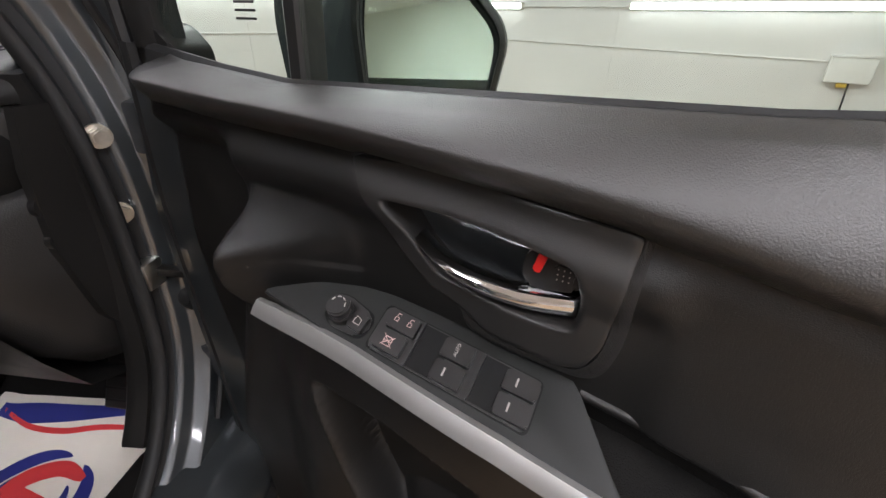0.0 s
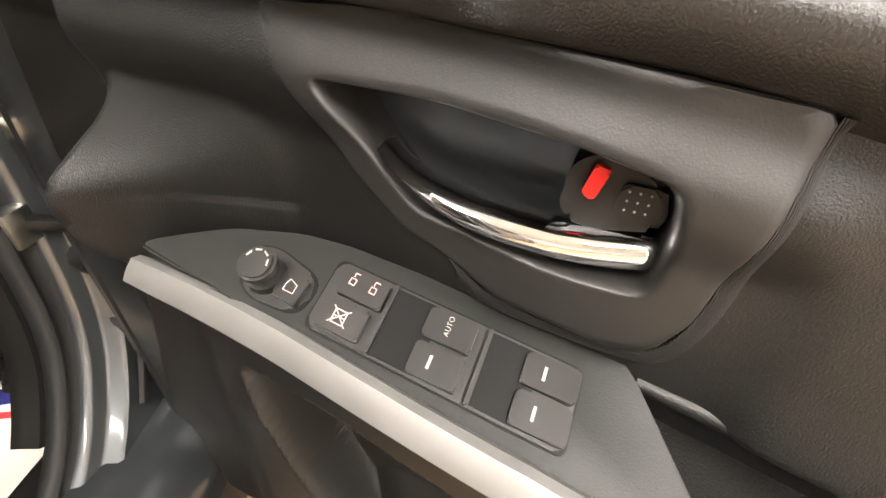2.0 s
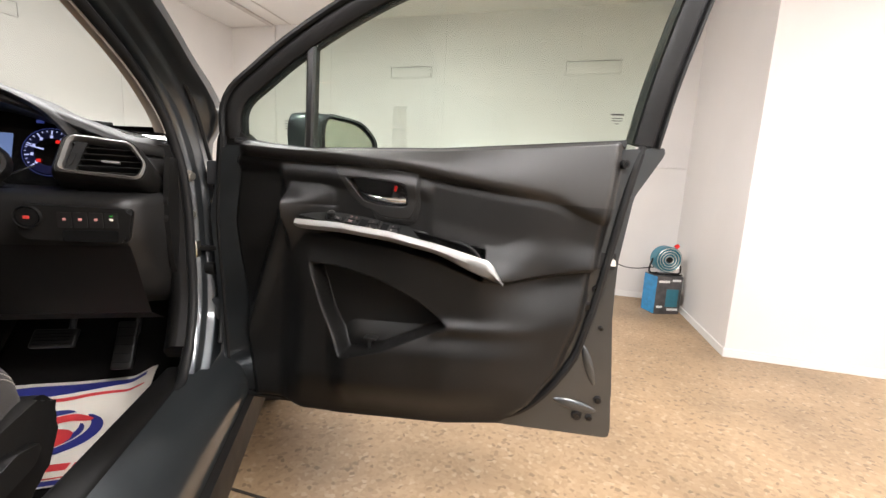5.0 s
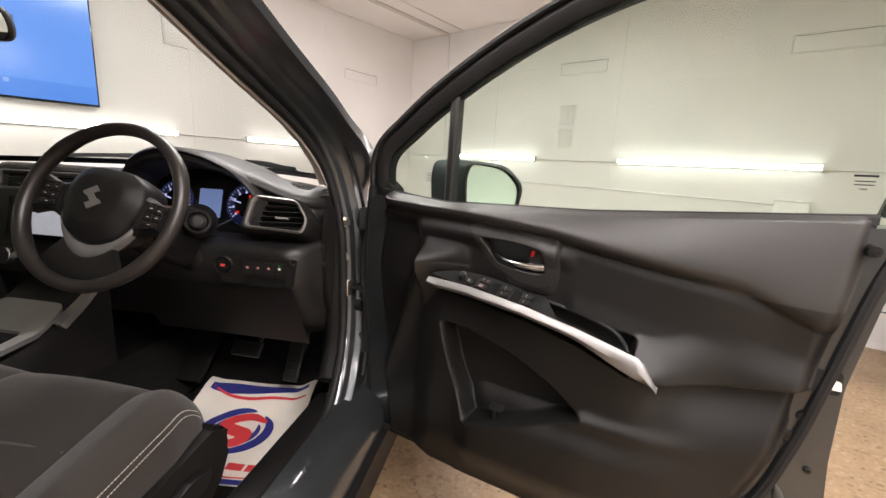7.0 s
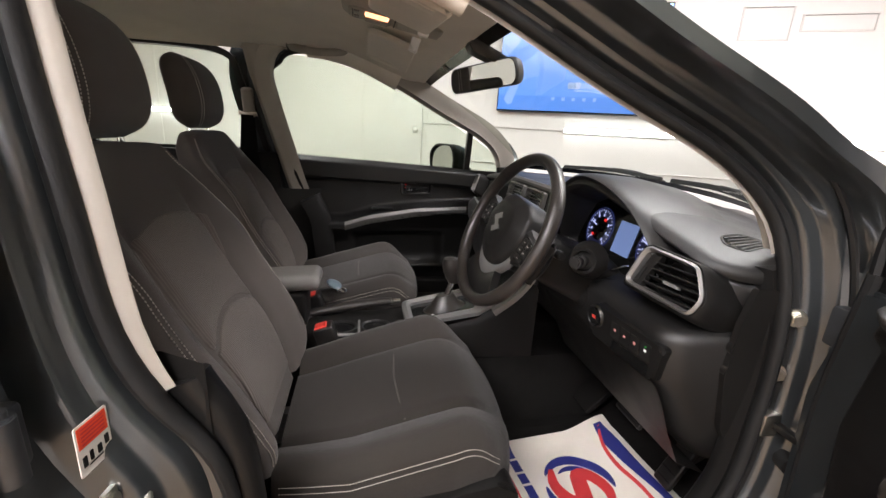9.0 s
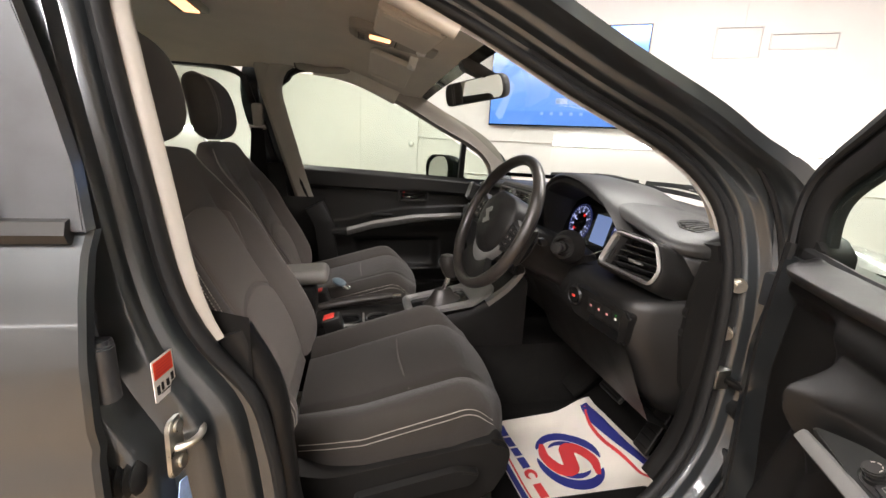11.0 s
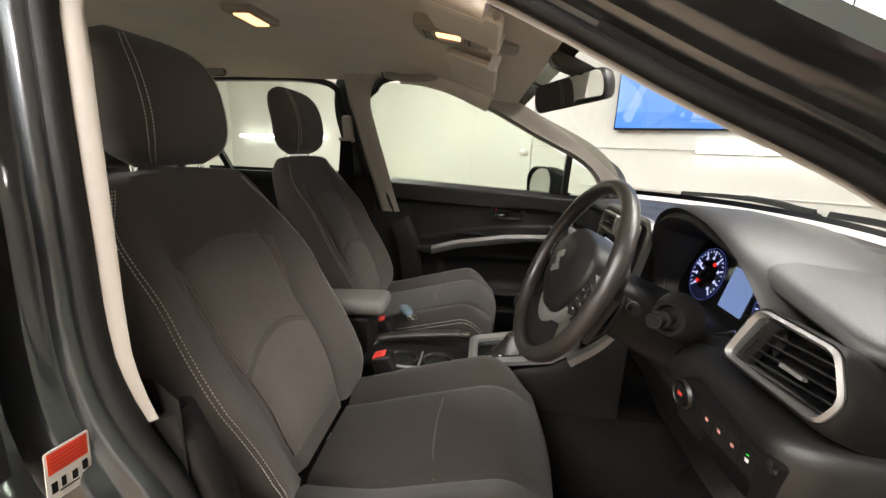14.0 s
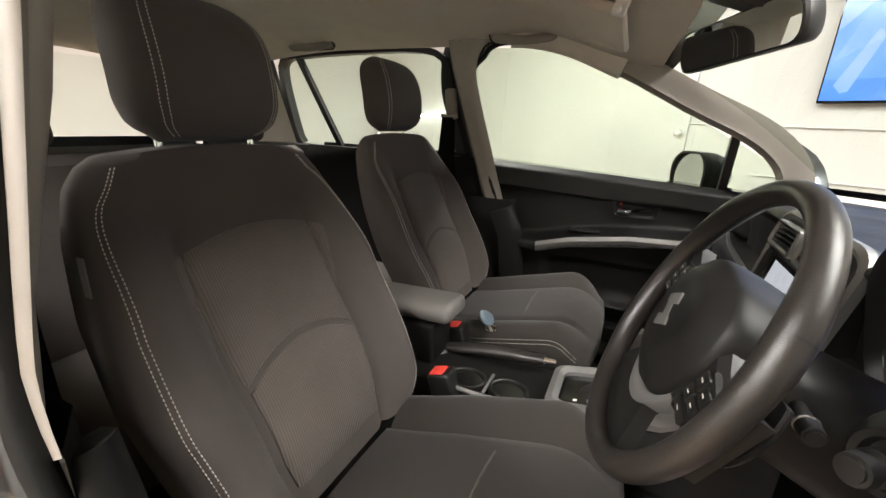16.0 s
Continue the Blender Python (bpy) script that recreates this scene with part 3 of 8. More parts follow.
# the front door aperture, from the sill's rear end up the centre pillar, along the roof and down to the sill again
APERTURE = [(-0.73, 0.405), (-0.79, 0.50), (-0.807, 0.64), (-0.82, 0.74), (-0.878, 0.87), (-0.925, 1.06), (-0.962, 1.22), (-0.975, 1.31), (-0.945, 1.385), (-0.85, 1.41),
            (-0.68, 1.388), (-0.485, 1.310), (-0.30, 1.218), (-0.13, 1.138), (-0.04, 1.068), (-0.002, 0.99), (0.008, 0.87), (0.0, 0.70), (-0.03, 0.56), (-0.12, 0.44), (-0.24, 0.405)]
AP_N = 120


def aperture_path(sg):
    return [Vector((mirror_x(sg, side_x(z)), y, z)) for y, z in APERTURE]


def aperture_strip(sg, prof, i0=0, i1=AP_N, closed_path=True, wide=False, back=0.0, fat=0.0):
    """A strip along the aperture: prof gives (away from the opening, outwards in x)."""
    path = aperture_path(sg)
    pts = curve_points(path + ([path[0]] if closed_path else []), AP_N)
    c = Vector((mirror_x(sg, 0.68), -0.45, 0.85))
    rings = []
    for i in range(i0, min(i1, AP_N)):
        p = pts[i]
        t = (pts[(i + 1) % AP_N] - pts[i - 1 if i else AP_N - 2]).normalized()
        o = t.cross(Vector((1, 0, 0))).normalized()
        if o.dot(p - c) < 0:
            o = -o
        k = (1 + 0.65 * smooth_step(-0.5, -0.78, p.y)) * (1 - 0.55 * smooth_step(1.0, 1.12, p.z) * smooth_step(-0.75, -0.58, p.y)) if wide else 1
        rear = smooth_step(0.55, 0.96, p.z) * smooth_step(-0.72, -0.86, p.y) * smooth_step(1.36, 1.30, p.z)
        sh = back * rear
        g = 1 + fat * rear
        hinge = smooth_step(-0.30, -0.10, p.y) * smooth_step(1.02, 0.94, p.z) if wide else 0
        rings.append([p + o * ((a * g + 0.014 * (g - 1) if fat else a * k) + sh * (1 - (smooth_step(0.01, 0.05, a) if wide else 0))) + Vector((sg * (b * g + (min(b, 0.033) - b) * hinge), 0, 0)) for a, b in prof])
    return rings


BODY_PROF = [(-0.004, -0.012), (0.008, -0.010), (0.011, 0.000), (0.014, 0.007), (0.018, 0.010), (0.030, 0.013), (0.034, 0.017), (0.037, 0.029), (0.041, 0.034), (0.046, 0.036), (0.060, 0.040), (0.064, 0.044), (0.068, 0.064), (0.072, 0.078), (0.080, 0.086), (0.115, 0.090)]
SEAL_PROF = [(-0.014 + 0.009 * math.cos(q * 0.5236), -0.004 + 0.011 * math.sin(q * 0.5236)) for q in range(12)]
for sg, nm in ((1, "right"), (-1, "left")):
    part("door_aperture", loft(aperture_strip(sg, BODY_PROF, wide=True, back=0.030), False, False), M_PAINT, car, "dark grey painted door frame of the body")
    part("door_seal", loft(aperture_strip(sg, SEAL_PROF, back=0.044, fat=0.45), True, False), M_RUBBER, car, "black rubber door seal")
# the seal's broad flange on the hinge side
for sg in (1, -1):
    part("seal_flange", loft(aperture_strip(sg, [(-0.012, -0.018), (-0.006, -0.009), (0.006, -0.005), (0.012, 0.0), (0.015, -0.002)], 58, 112), False, False), M_RUBBER, car, "black rubber flange of the door seal")
# second seal line on the driver's side
part("outer_seal", loft(aperture_strip(1, [(0.046 + 0.005 * math.cos(q * 1.047), 0.046 + 0.005 * math.sin(q * 1.047)) for q in range(6)], 40, 95), True, False), M_RUBBER, car, "thin black outer seal")


def inner_trim(sg, i0, i1, w, d, mat, name, label, d0=-0.012):
    """A moulded trim that runs inside the aperture, from the seal to d inside."""
    prof = [(-0.010, d0), (-0.028, d0 + 0.002), (-w, d0 - 0.012), (-w - 0.003, d0 - 0.024), (-w + 0.008, d0 - d * 0.7), (-w + 0.03, d0 - d), (0.05, d0 - d - 0.006), (0.05, d0 - 0.02)]
    part(name, loft(aperture_strip(sg, prof, i0, i1), True, True), mat, car, label, angle=75)


def station(z, rear):
    """The aperture ring nearest to a height, on the centre or the front pillar."""
    pts = curve_points(aperture_path(1) + [aperture_path(1)[0]], AP_N)
    return min((i for i in range(AP_N) if (pts[i].y < -0.7) == rear), key=lambda i: abs(pts[i].z - z))


def slim(z):
    """The centre pillar trim tapers towards its foot."""
    return 0.26 + 0.54 * smooth_step(0.84, 1.26, z)


iB0, iB1 = station(0.83, True), station(1.30, True)
iA0, iA1 = station(1.31, False), station(0.985, False)
for sg in (1, -1):
    trim = aperture_strip(sg, [(0.062, -0.010), (0.036, -0.012), (0.012, -0.016), (0.000, -0.023), (-0.002, -0.030), (0.012, -0.043), (0.030, -0.050), (0.062, -0.052), (0.062, -0.02)], iB0, iB1 + 8)
    for ring in trim:
        for p in ring:
            dx = sg * (p.x - mirror_x(sg, side_x(p.z)))
            p.x += sg * (-0.010 - dx) * (1 - slim(p.z))
    part("centre_pillar_trim", loft(trim, True, True), M_TRIM, car, "pale beige plastic centre pillar trim", angle=75)
    inner_trim(sg, iB1 + 7, iA0 + 1, 0.036, 0.05, M_LINER, "roof_rail_trim", "beige grey roof side lining")
    inner_trim(sg, iA0, iA1 + 1, 0.012, 0.035, M_PILLAR, "windscreen_pillar_trim", "grey beige plastic windscreen pillar trim")
    inner_trim(sg, iA1 + 1, station(0.47, False) + 1, 0.03, 0.05, M_BLACK, "kick_trim", "black plastic kick panel")
    inner_trim(sg, 0, iB0 + 1, 0.035, 0.05, M_BLACK, "lower_pillar_trim", "black plastic lower pillar trim")
    # sill plate
    x0, x1 = sorted((mirror_x(sg, 0.66), mirror_x(sg, 0.725)))
    part("sill_plate", box(x0, x1, -0.76, -0.06, 0.36, 0.432, 0.012, 3), M_BLACK, car, "black plastic sill plate")
    xs = [0.725, 0.745, 0.79, 0.815, 0.832, 0.838, 0.825, 0.80, 0.74]
    zs = [0.432, 0.428, 0.420, 0.405, 0.37, 0.30, 0.25, 0.225, 0.22]
    part("sill", loft([[Vector((mirror_x(sg, x), y, z)) for x, z in zip(xs, zs)] for y in (-1.75, -1.2, -0.6, 0.0, 0.14)], False, False), M_PAINT, car, "dark grey painted sill")
    part("sill_cladding", loft([[Vector((mirror_x(sg, x), y, z)) for x, z in ((0.836, 0.335), (0.852, 0.33), (0.855, 0.25), (0.835, 0.205), (0.78, 0.20))] for y in (-1.75, -0.6, 0.12)], False, False), M_BLACK, car, "black plastic sill cladding")

# roof, headliner, screens
HEAD_Y, TAIL_Y = -0.40, -2.55


def roof_z(x, y, base):
    u = (x - CX) / 0.66
    return base - 0.055 * u * u - 0.02 * u ** 6 - 0.085 * smooth_step(-0.78, -0.42, y) - 0.10 * smooth_step(-1.5, -2.7, y)


def roof_sheet(base, w):
    ys = [HEAD_Y + (TAIL_Y - HEAD_Y) * k / 30 for k in range(31)]
    return loft([[Vector((CX + w * (2 * i / 24 - 1), y + 0.045 * (1 - (2 * i / 24 - 1) ** 2) * smooth_step(-0.9, HEAD_Y, y), roof_z(CX + w * (2 * i / 24 - 1), y, base))) for i in range(25)] for y in ys], False, False)


part("headliner", roof_sheet(1.452, 0.62), M_LINER, car, "beige grey cloth headliner")
part("roof_panel", roof_sheet(1.505, 0.69), M_PAINT, car, "dark grey painted roof")


def screen_base(x):
    u = (x - CX) / 0.66
    return 0.34 - 0.24 * u * u - 0.05 * u ** 4


def header_y(x):
    u = (x - CX) / 0.66
    return HEAD_Y + 0.045 * (1 - u * u)


def screen_point(u, v, lift=0.0):
    """u across the car (-1 to 1), v from the base up to the header."""
    xb, xt = CX + 0.70 * u, CX + 0.60 * u
    p = Vector((xb, screen_base(CX + 0.66 * u), 1.0 - 0.012 * u * u)).lerp(Vector((xt, header_y(CX + 0.66 * u), roof_z(CX + 0.6 * u, HEAD_Y, 1.462))), v)
    return p + Vector((0, 0.35, 0.75)) * (0.028 * math.sin(math.pi * v) + lift)


ws = part("windscreen", loft([[screen_point(-1 + 2 * i / 20, k / 12) for i in range(21)] for k in range(13)], False, False), M_SCREENGLASS, car, "clear curved windscreen")
ws.visible_shadow = False
part("screen_top_shade", loft([[screen_point(-0.99 + 1.98 * i / 20, v, -0.003) for i in range(21)] for v in (0.94, 0.97, 1.0)], False, False), M_GLOSSBLACK, car, "black printed band on the windscreen's top edge")
part("screen_base_shade", loft([[screen_point(-0.99 + 1.98 * i / 20, v, -0.003) for i in range(21)] for v in (0.0, 0.02, 0.045)], False, False), M_GLOSSBLACK, car, "black printed band on the windscreen's base")
# scuttle, bonnet and wings
def bonnet_point(u, v):
    x = CX + u * (0.74 - 0.05 * v)
    y = screen_base(CX + 0.66 * u) + 0.02 + v * (1.02 - 0.22 * u * u - (screen_base(CX + 0.66 * u) - 0.1) * 0.6)
    z = 0.975 - 0.05 * u * u - 0.10 * v - 0.10 * v ** 3 + 0.018 * smooth_step(0.55, 0.75, abs(u))
    return Vector((x, y, z))


part("bonnet", loft([[bonnet_point(-1 + 2 * i / 24, k / 14) for i in range(25)] for k in range(15)], False, False), M_PAINT, car, "dark grey bonnet")
for sg in (1, -1):
    rings = []
    for k in range(25):
        y = 0.115 + k * 0.035
        e = Vector(bonnet_point(1, min(1, max(0, (y - 0.12) / 0.85))))
        arch = 0.36 + math.sqrt(max(0, 0.365 ** 2 - (y - 0.62) ** 2)) if abs(y - 0.62) < 0.365 else 0.26
        top = min(e.z, 0.975 - 0.05 - 0.16 * k / 24)
        rings.append([Vector((mirror_x(sg, 0.74 + w), y, top + (max(arch, 0.24) - top) * f)) for w, f in ((-0.015, 0), (0.03, 0.05), (0.075, 0.2), (0.095, 0.45), (0.095, 0.7), (0.085, 1.0), (0.04, 1.0))])
    part("front_wing", loft(rings, False, False), M_PAINT, car, "dark grey front wing")
    # front wheel
    xw = mirror_x(sg, 0.745)
    wc = Vector((xw, 0.62, 0.325))
    tyre_prof = [(0.205, -0.085), (0.26, -0.10), (0.31, -0.098), (0.324, -0.085), (0.326, 0.0), (0.324, 0.085), (0.31, 0.098), (0.26, 0.10), (0.205, 0.085)]
    tw = part("front_wheel", loft([[wc + Vector((b, a * math.cos(q * 0.19635), a * math.sin(q * 0.19635))) for a, b in tyre_prof] for q in range(32)], False, False, True), M_TYRE, car, "black road tyre")
    part("rim", cyl(wc + Vector((-0.08, 0, 0)), wc + Vector((sg * 0.06, 0, 0)), 0.206, n=32), M_SILVER, tw, "silver alloy rim")
part("front_end", loft([[Vector((CX + u * 0.72, 1.10 - 0.16 * u * u + w, z)) for u in [-1 + i / 6 for i in range(13)]] for w, z in ((0.0, 0.76), (0.05, 0.70), (0.08, 0.55), (0.08, 0.40), (0.03, 0.26), (-0.1, 0.22))], False, False), M_PAINT, car, "dark grey front bumper")

# cabin floor, tunnel, bulkhead
part("cabin_floor", box(CX - 0.66, CX + 0.66, -2.3, 0.25, 0.23, 0.283, 0.01), M_CARPET, car, "black carpeted floor")
part("footwell_front", loft([[Vector((x, y, z)) for y, z in ((0.08, 0.28), (0.20, 0.36), (0.27, 0.52), (0.30, 0.75), (0.30, 0.90))] for x in [CX - 0.68 + k * 0.068 for k in range(21)]], False, False), M_CARPET, car, "black carpeted bulkhead")
part("tunnel", loft([[Vector((CX + a, y, z)) for a, z in ((-0.17, 0.28), (-0.15, 0.42), (-0.11, 0.47), (0.11, 0.47), (0.15, 0.42), (0.17, 0.28))] for y in (-1.5, -0.8, -0.2, 0.1, 0.28)], False, False), M_CARPET, car, "black carpeted tunnel")

# rear of the body: side panels, rear windows, tail
def rear_side(sg):
    X = lambda x: mirror_x(sg, x)
    # rear door skin, seen outside on the driver's side and lining inside
    zs = [0.40, 0.50, 0.62, 0.74, 0.755, 0.78, 0.86, 0.93, 0.975, 1.0]
    ox = [0.815, 0.832, 0.838, 0.832, 0.826, 0.830, 0.824, 0.808, 0.792, 0.775]
    door = part("rear_door", loft([[Vector((X(x), y, z)) for x, z in zip(ox, zs)] for y in (-0.962, -0.975, -1.04, -1.3, -1.6, -1.80)], False, False), M_PAINT, car, "closed dark grey rear door")
    part("door_edge", loft([[Vector((X(x + a), -0.962 + b, z)) for x, z in zip(ox, zs)] for a, b in ((0, 0), (-0.004, 0.006), (-0.014, 0.008), (-0.022, 0.002), (-0.03, -0.012))], False, False), M_PAINT, door)
    part("waist_strip", loft([[Vector((X(x), y, z)) for x, z in ((0.777, 0.985), (0.79, 0.988), (0.795, 0.998), (0.79, 1.012), (0.775, 1.016))] for y in (-0.972, -1.4, -1.82)], True, True), M_SMOOTH, door, "black waist strip")
    part("lining", loft([[Vector((X(x), y, z)) for x, z in ((0.70, 0.36), (0.70, 0.55), (0.675, 0.68), (0.69, 0.72), (0.70, 0.85), (0.68, 0.96), (0.70, 1.005), (0.74, 1.005))] for y in (-0.99, -1.2, -1.5, -1.85)], False, False), M_BLACK, door, "black rear door lining")
    gx = lambda z: 0.765 - 0.25 * (z - 1.0)
    fr = [(-1.045, 1.0), (-1.075, 1.12), (-1.125, 1.30), (-1.145, 1.365), (-1.25, 1.395), (-1.5, 1.398), (-1.80, 1.388), (-1.93, 1.37), (-1.965, 1.30), (-1.965, 1.15), (-1.955, 1.03), (-1.94, 1.005)]
    g = part("window", plate([(y, z) for y, z in fr], lambda a, b, e: Vector((X(gx(b) + e), a, b)), 0.0, -0.004), M_GLASS, door, "rear door window glass", smooth=False)
    g.visible_shadow = False
    path = [Vector((X(gx(z) + 0.004), y, z)) for y, z in fr]
    part("window_frame", sweep(path, [(-0.022, -0.012), (0.022, -0.012), (0.024, 0.012), (-0.024, 0.012)], (1, 0, 0), 50), M_SMOOTH, door, "black window frame")
    # front edge of the rear door's frame, a black applique on the centre pillar
    ap = [(-0.958, 1.0), (-1.04, 1.0), (-1.075, 1.12), (-1.135, 1.34), (-1.070, 1.36), (-0.998, 1.16), (-0.970, 1.07)]
    part("pillar_applique", plate(ap, lambda a, b, e: Vector((X(gx(b) + 0.02 + e), a, b)), 0.0, -0.02, 0.002), M_PAINT_DULL, door, "dark door frame edge")
    part("window_divider", loft([[Vector((X(gx(z) - 0.004 + b), y + a, z)) for a, b in ((-0.013, -0.012), (0.013, -0.012), (0.013, 0.014), (-0.013, 0.014))] for y, z in ((-1.70, 0.995), (-1.78, 1.20), (-1.855, 1.395))]), M_SMOOTH, door, "black window divider bar")
    # rear pillar, outside and lining
    col_z = [1.0, 1.10, 1.20, 1.30, 1.37, 1.41]
    part("rear_pillar", loft([[Vector((X(0.775 - 0.25 * (z - 1.0) - 0.4 * max(0, -y - 2.2)), y - 0.1 * (z - 1), z)) for z in col_z] for y in (-1.98, -2.1, -2.25, -2.42)], False, False), M_PAINT, car, "rear roof pillar")
    part("rear_pillar_trim", loft([[Vector((X(0.735 - 0.28 * (z - 1.0) - 0.5 * max(0, -y - 2.1)), y - 0.1 * (z - 1), z)) for z in col_z] for y in (-1.955, -2.05, -2.15, -2.28, -2.42)], False, False), M_LINER, car, "beige rear pillar trim", angle=70)
    part("rear_quarter", loft([[Vector((X(x), y, z)) for x, z in zip(ox, zs)] for y in (-1.81, -2.1, -2.4, -2.7)], False, False), M_PAINT, car, "dark grey rear quarter panel")
    part("side_lining", loft([[Vector((X(x), y, z)) for x, z in ((0.69, 0.4), (0.69, 0.8), (0.70, 1.0), (0.75, 1.005))] for y in (-1.85, -2.2, -2.6)], False, False), M_BLACK, car, "black side lining")


for sg in (1, -1):
    rear_side(sg)
tg = part("tailgate_glass", loft([[Vector((CX + u * w, y - 0.08 * (1 - u * u), z)) for u in [-1 + i / 5 for i in range(11)]] for w, y, z in ((0.60, -2.62, 1.01), (0.57, -2.55, 1.15), (0.52, -2.46, 1.33))], False, False), M_GLASS, car, "tailgate window glass")
tg.visible_shadow = False
part("tailgate", loft([[Vector((CX + u * w, y - 0.10 * (1 - u * u), z)) for u in [-1 + i / 5 for i in range(11)]] for w, y, z in ((0.72, -2.66, 1.0), (0.77, -2.72, 0.85), (0.78, -2.74, 0.55), (0.76, -2.68, 0.30))], False, False), M_PAINT, car, "dark grey tailgate")
for sg in (1, -1):
    wc = Vector((mirror_x(sg, 0.745), -1.98, 0.325))
    tw = part("rear_wheel", loft([[wc + Vector((b, a * math.cos(q * 0.19635), a * math.sin(q * 0.19635))) for a, b in tyre_prof] for q in range(32)], False, False, True), M_TYRE, car, "black road tyre")
    part("rim", cyl(wc + Vector((-0.08, 0, 0)), wc + Vector((sg * 0.06, 0, 0)), 0.206, n=32), M_SILVER, tw, "silver alloy rim")

# hinge pillar hardware and centre pillar hardware on the driver's side
for y, z in ((0.018, 0.889), (0.010, 0.796)):
    b = part("hinge_bolt", cyl((0.700, y - 0.004, z), (0.712, y - 0.012, z), 0.011, n=6, r=0.002), M_STEEL, car, "bare steel hinge bolt")
    part("washer", cyl((0.697, y - 0.002, z), (0.702, y - 0.006, z), 0.014), M_STEEL, b)
hinge = part("check_strap", box(0.715, 0.83, 0.005, 0.02, 0.705, 0.717, 0.003), M_BLACK, car, "black door check strap")
part("strap_bracket", box(0.700, 0.722, -0.012, 0.02, 0.69, 0.73, 0.004), M_STEEL, hinge, "steel bracket")
for z in (0.90, 0.55):
    part("door_hinge", join(box(0.74, 0.80, 0.012, 0.035, z - 0.03, z + 0.03, 0.006), cyl((0.79, 0.03, z - 0.035), (0.79, 0.03, z + 0.035), 0.011)), M_PAINT_DULL, car, "painted door hinge")


def on_label(u, v, e):
    """The warning label's face: u to its right, v up, e proud of it."""
    return Vector((0.745, -0.918, 0.80)) + Vector((-0.985, 0.17, 0)) * u + Vector((-0.15, -0.09, 0.985)) * v + Vector((0.16, 0.975, 0.1)) * e


lab = tagged(part("warning_label", plate(rounded([(-0.021, -0.027), (0.021, -0.027), (0.021, 0.027), (-0.021, 0.027)], 0.003), on_label, 0.0012, 0.0), M_WHITE, None, "", False), "small red and white warning label on the dark centre pillar", "label")
LABEL_PARTS = [("red_field", M_REDORANGE, -0.0185, 0.0185, 0.002, 0.0245)] + [("line_of_print", M_INKRED, -0.015, 0.015, 0.005 + 0.004 * k, 0.0062 + 0.004 * k) for k in range(5)]
LABEL_PARTS += [("pictogram", M_RUBBER, -0.017, -0.012, -0.018, -0.007), ("pictogram", M_RUBBER, -0.008, -0.004, -0.016, -0.006), ("pictogram", M_RUBBER, 0.002, 0.007, -0.016, -0.007), ("pictogram", M_RUBBER, 0.012, 0.017, -0.013, -0.003), ("line_of_print", M_RUBBER, -0.010, 0.008, -0.0195, -0.0185)]
for nm, mt, u0, u1, v0, v1 in LABEL_PARTS:
    e = 0.0017 if nm == "red_field" else 0.0022
    part(nm, plate([(u0, v0), (u1, v0), (u1, v1), (u0, v1)], on_label, e, 0.001), mt, lab, smooth=False)
st = part("striker", plate(rounded([(-0.02, -0.135), (0.022, -0.135), (0.028, -0.06), (-0.014, -0.06)], 0.012), on_label, 0.006, 0.0, 0.002), M_STEEL, car, "zinc plated door striker")
part("striker_loop", sweep([on_label(-0.004, -0.10, 0.004), on_label(0.004, -0.098, 0.022), on_label(0.020, -0.094, 0.028), on_label(0.030, -0.088, 0.020), on_label(0.032, -0.088, 0.002)], circle(0.005, 10), (0, 0, 1), 24), M_STEEL, st)
for v in (-0.073, -0.122):
    part("screw", put(cyl((0, 0, 0), (0, 0, 0.004), 0.009, n=16, r=0.001), Matrix.Translation(on_label(0.002, v, 0.006)) @ Vector((0.16, 0.975, 0.1)).to_track_quat("Z", "Y").to_matrix().to_4x4()), M_STEEL, st)
part("rubber_buffer", put(cyl((0, 0, 0), (0, 0, 0.02), 0.014, 0.010, r=0.002), Matrix.Translation(on_label(0.048, -0.10, 0.0)) @ Vector((0.16, 0.975, 0.1)).to_track_quat("Z", "Y").to_matrix().to_4x4()), M_RUBBER, car, "black rubber door buffer")
tagged(part("tyre_sticker", plate(rounded([(-0.03, -0.22), (0.02, -0.22), (0.045, -0.165), (0.0, -0.15)], 0.004), on_label, 0.0015, 0.0), M_BLUEPRINT, None, "", False), "pale blue sticker low on the centre pillar", "label")
part("rear_hinge", join(box(0.765, 0.80, -0.985, -0.955, 0.80, 0.87, 0.006), cyl((0.795, -0.955, 0.80), (0.795, -0.955, 0.87), 0.013, n=24, r=0.002), cyl((0.795, -0.955, 0.87), (0.795, -0.955, 0.876), 0.008)), M_PAINT_DULL, car, "dark painted rear door hinge")
part("rear_hinge_boot", loft([[Vector((0.785 + r * math.cos(q * 0.2618), -0.930 - 0.0045 * k, 0.685 + r * math.sin(q * 0.2618))) for q in range(24)] for k, r in enumerate((0.012, 0.021, 0.025, 0.020, 0.026, 0.020, 0.026, 0.020, 0.026, 0.021, 0.012))], True, True), M_RUBBER, car, "ribbed rubber wiring boot")


# ---- the open driver's door: s runs from the hinge to the latch, d towards the cabin side ----
DOOR = pose(0.715, 0.01, 0, 0, 0, -21.7)
door = thing("driver_door", (0, 0, 0), "open driver's door with black moulded lining and a silver armrest strip", "car door", axes=DOOR)


def dp(s, z, d):
    return Vector((s, -d, z))


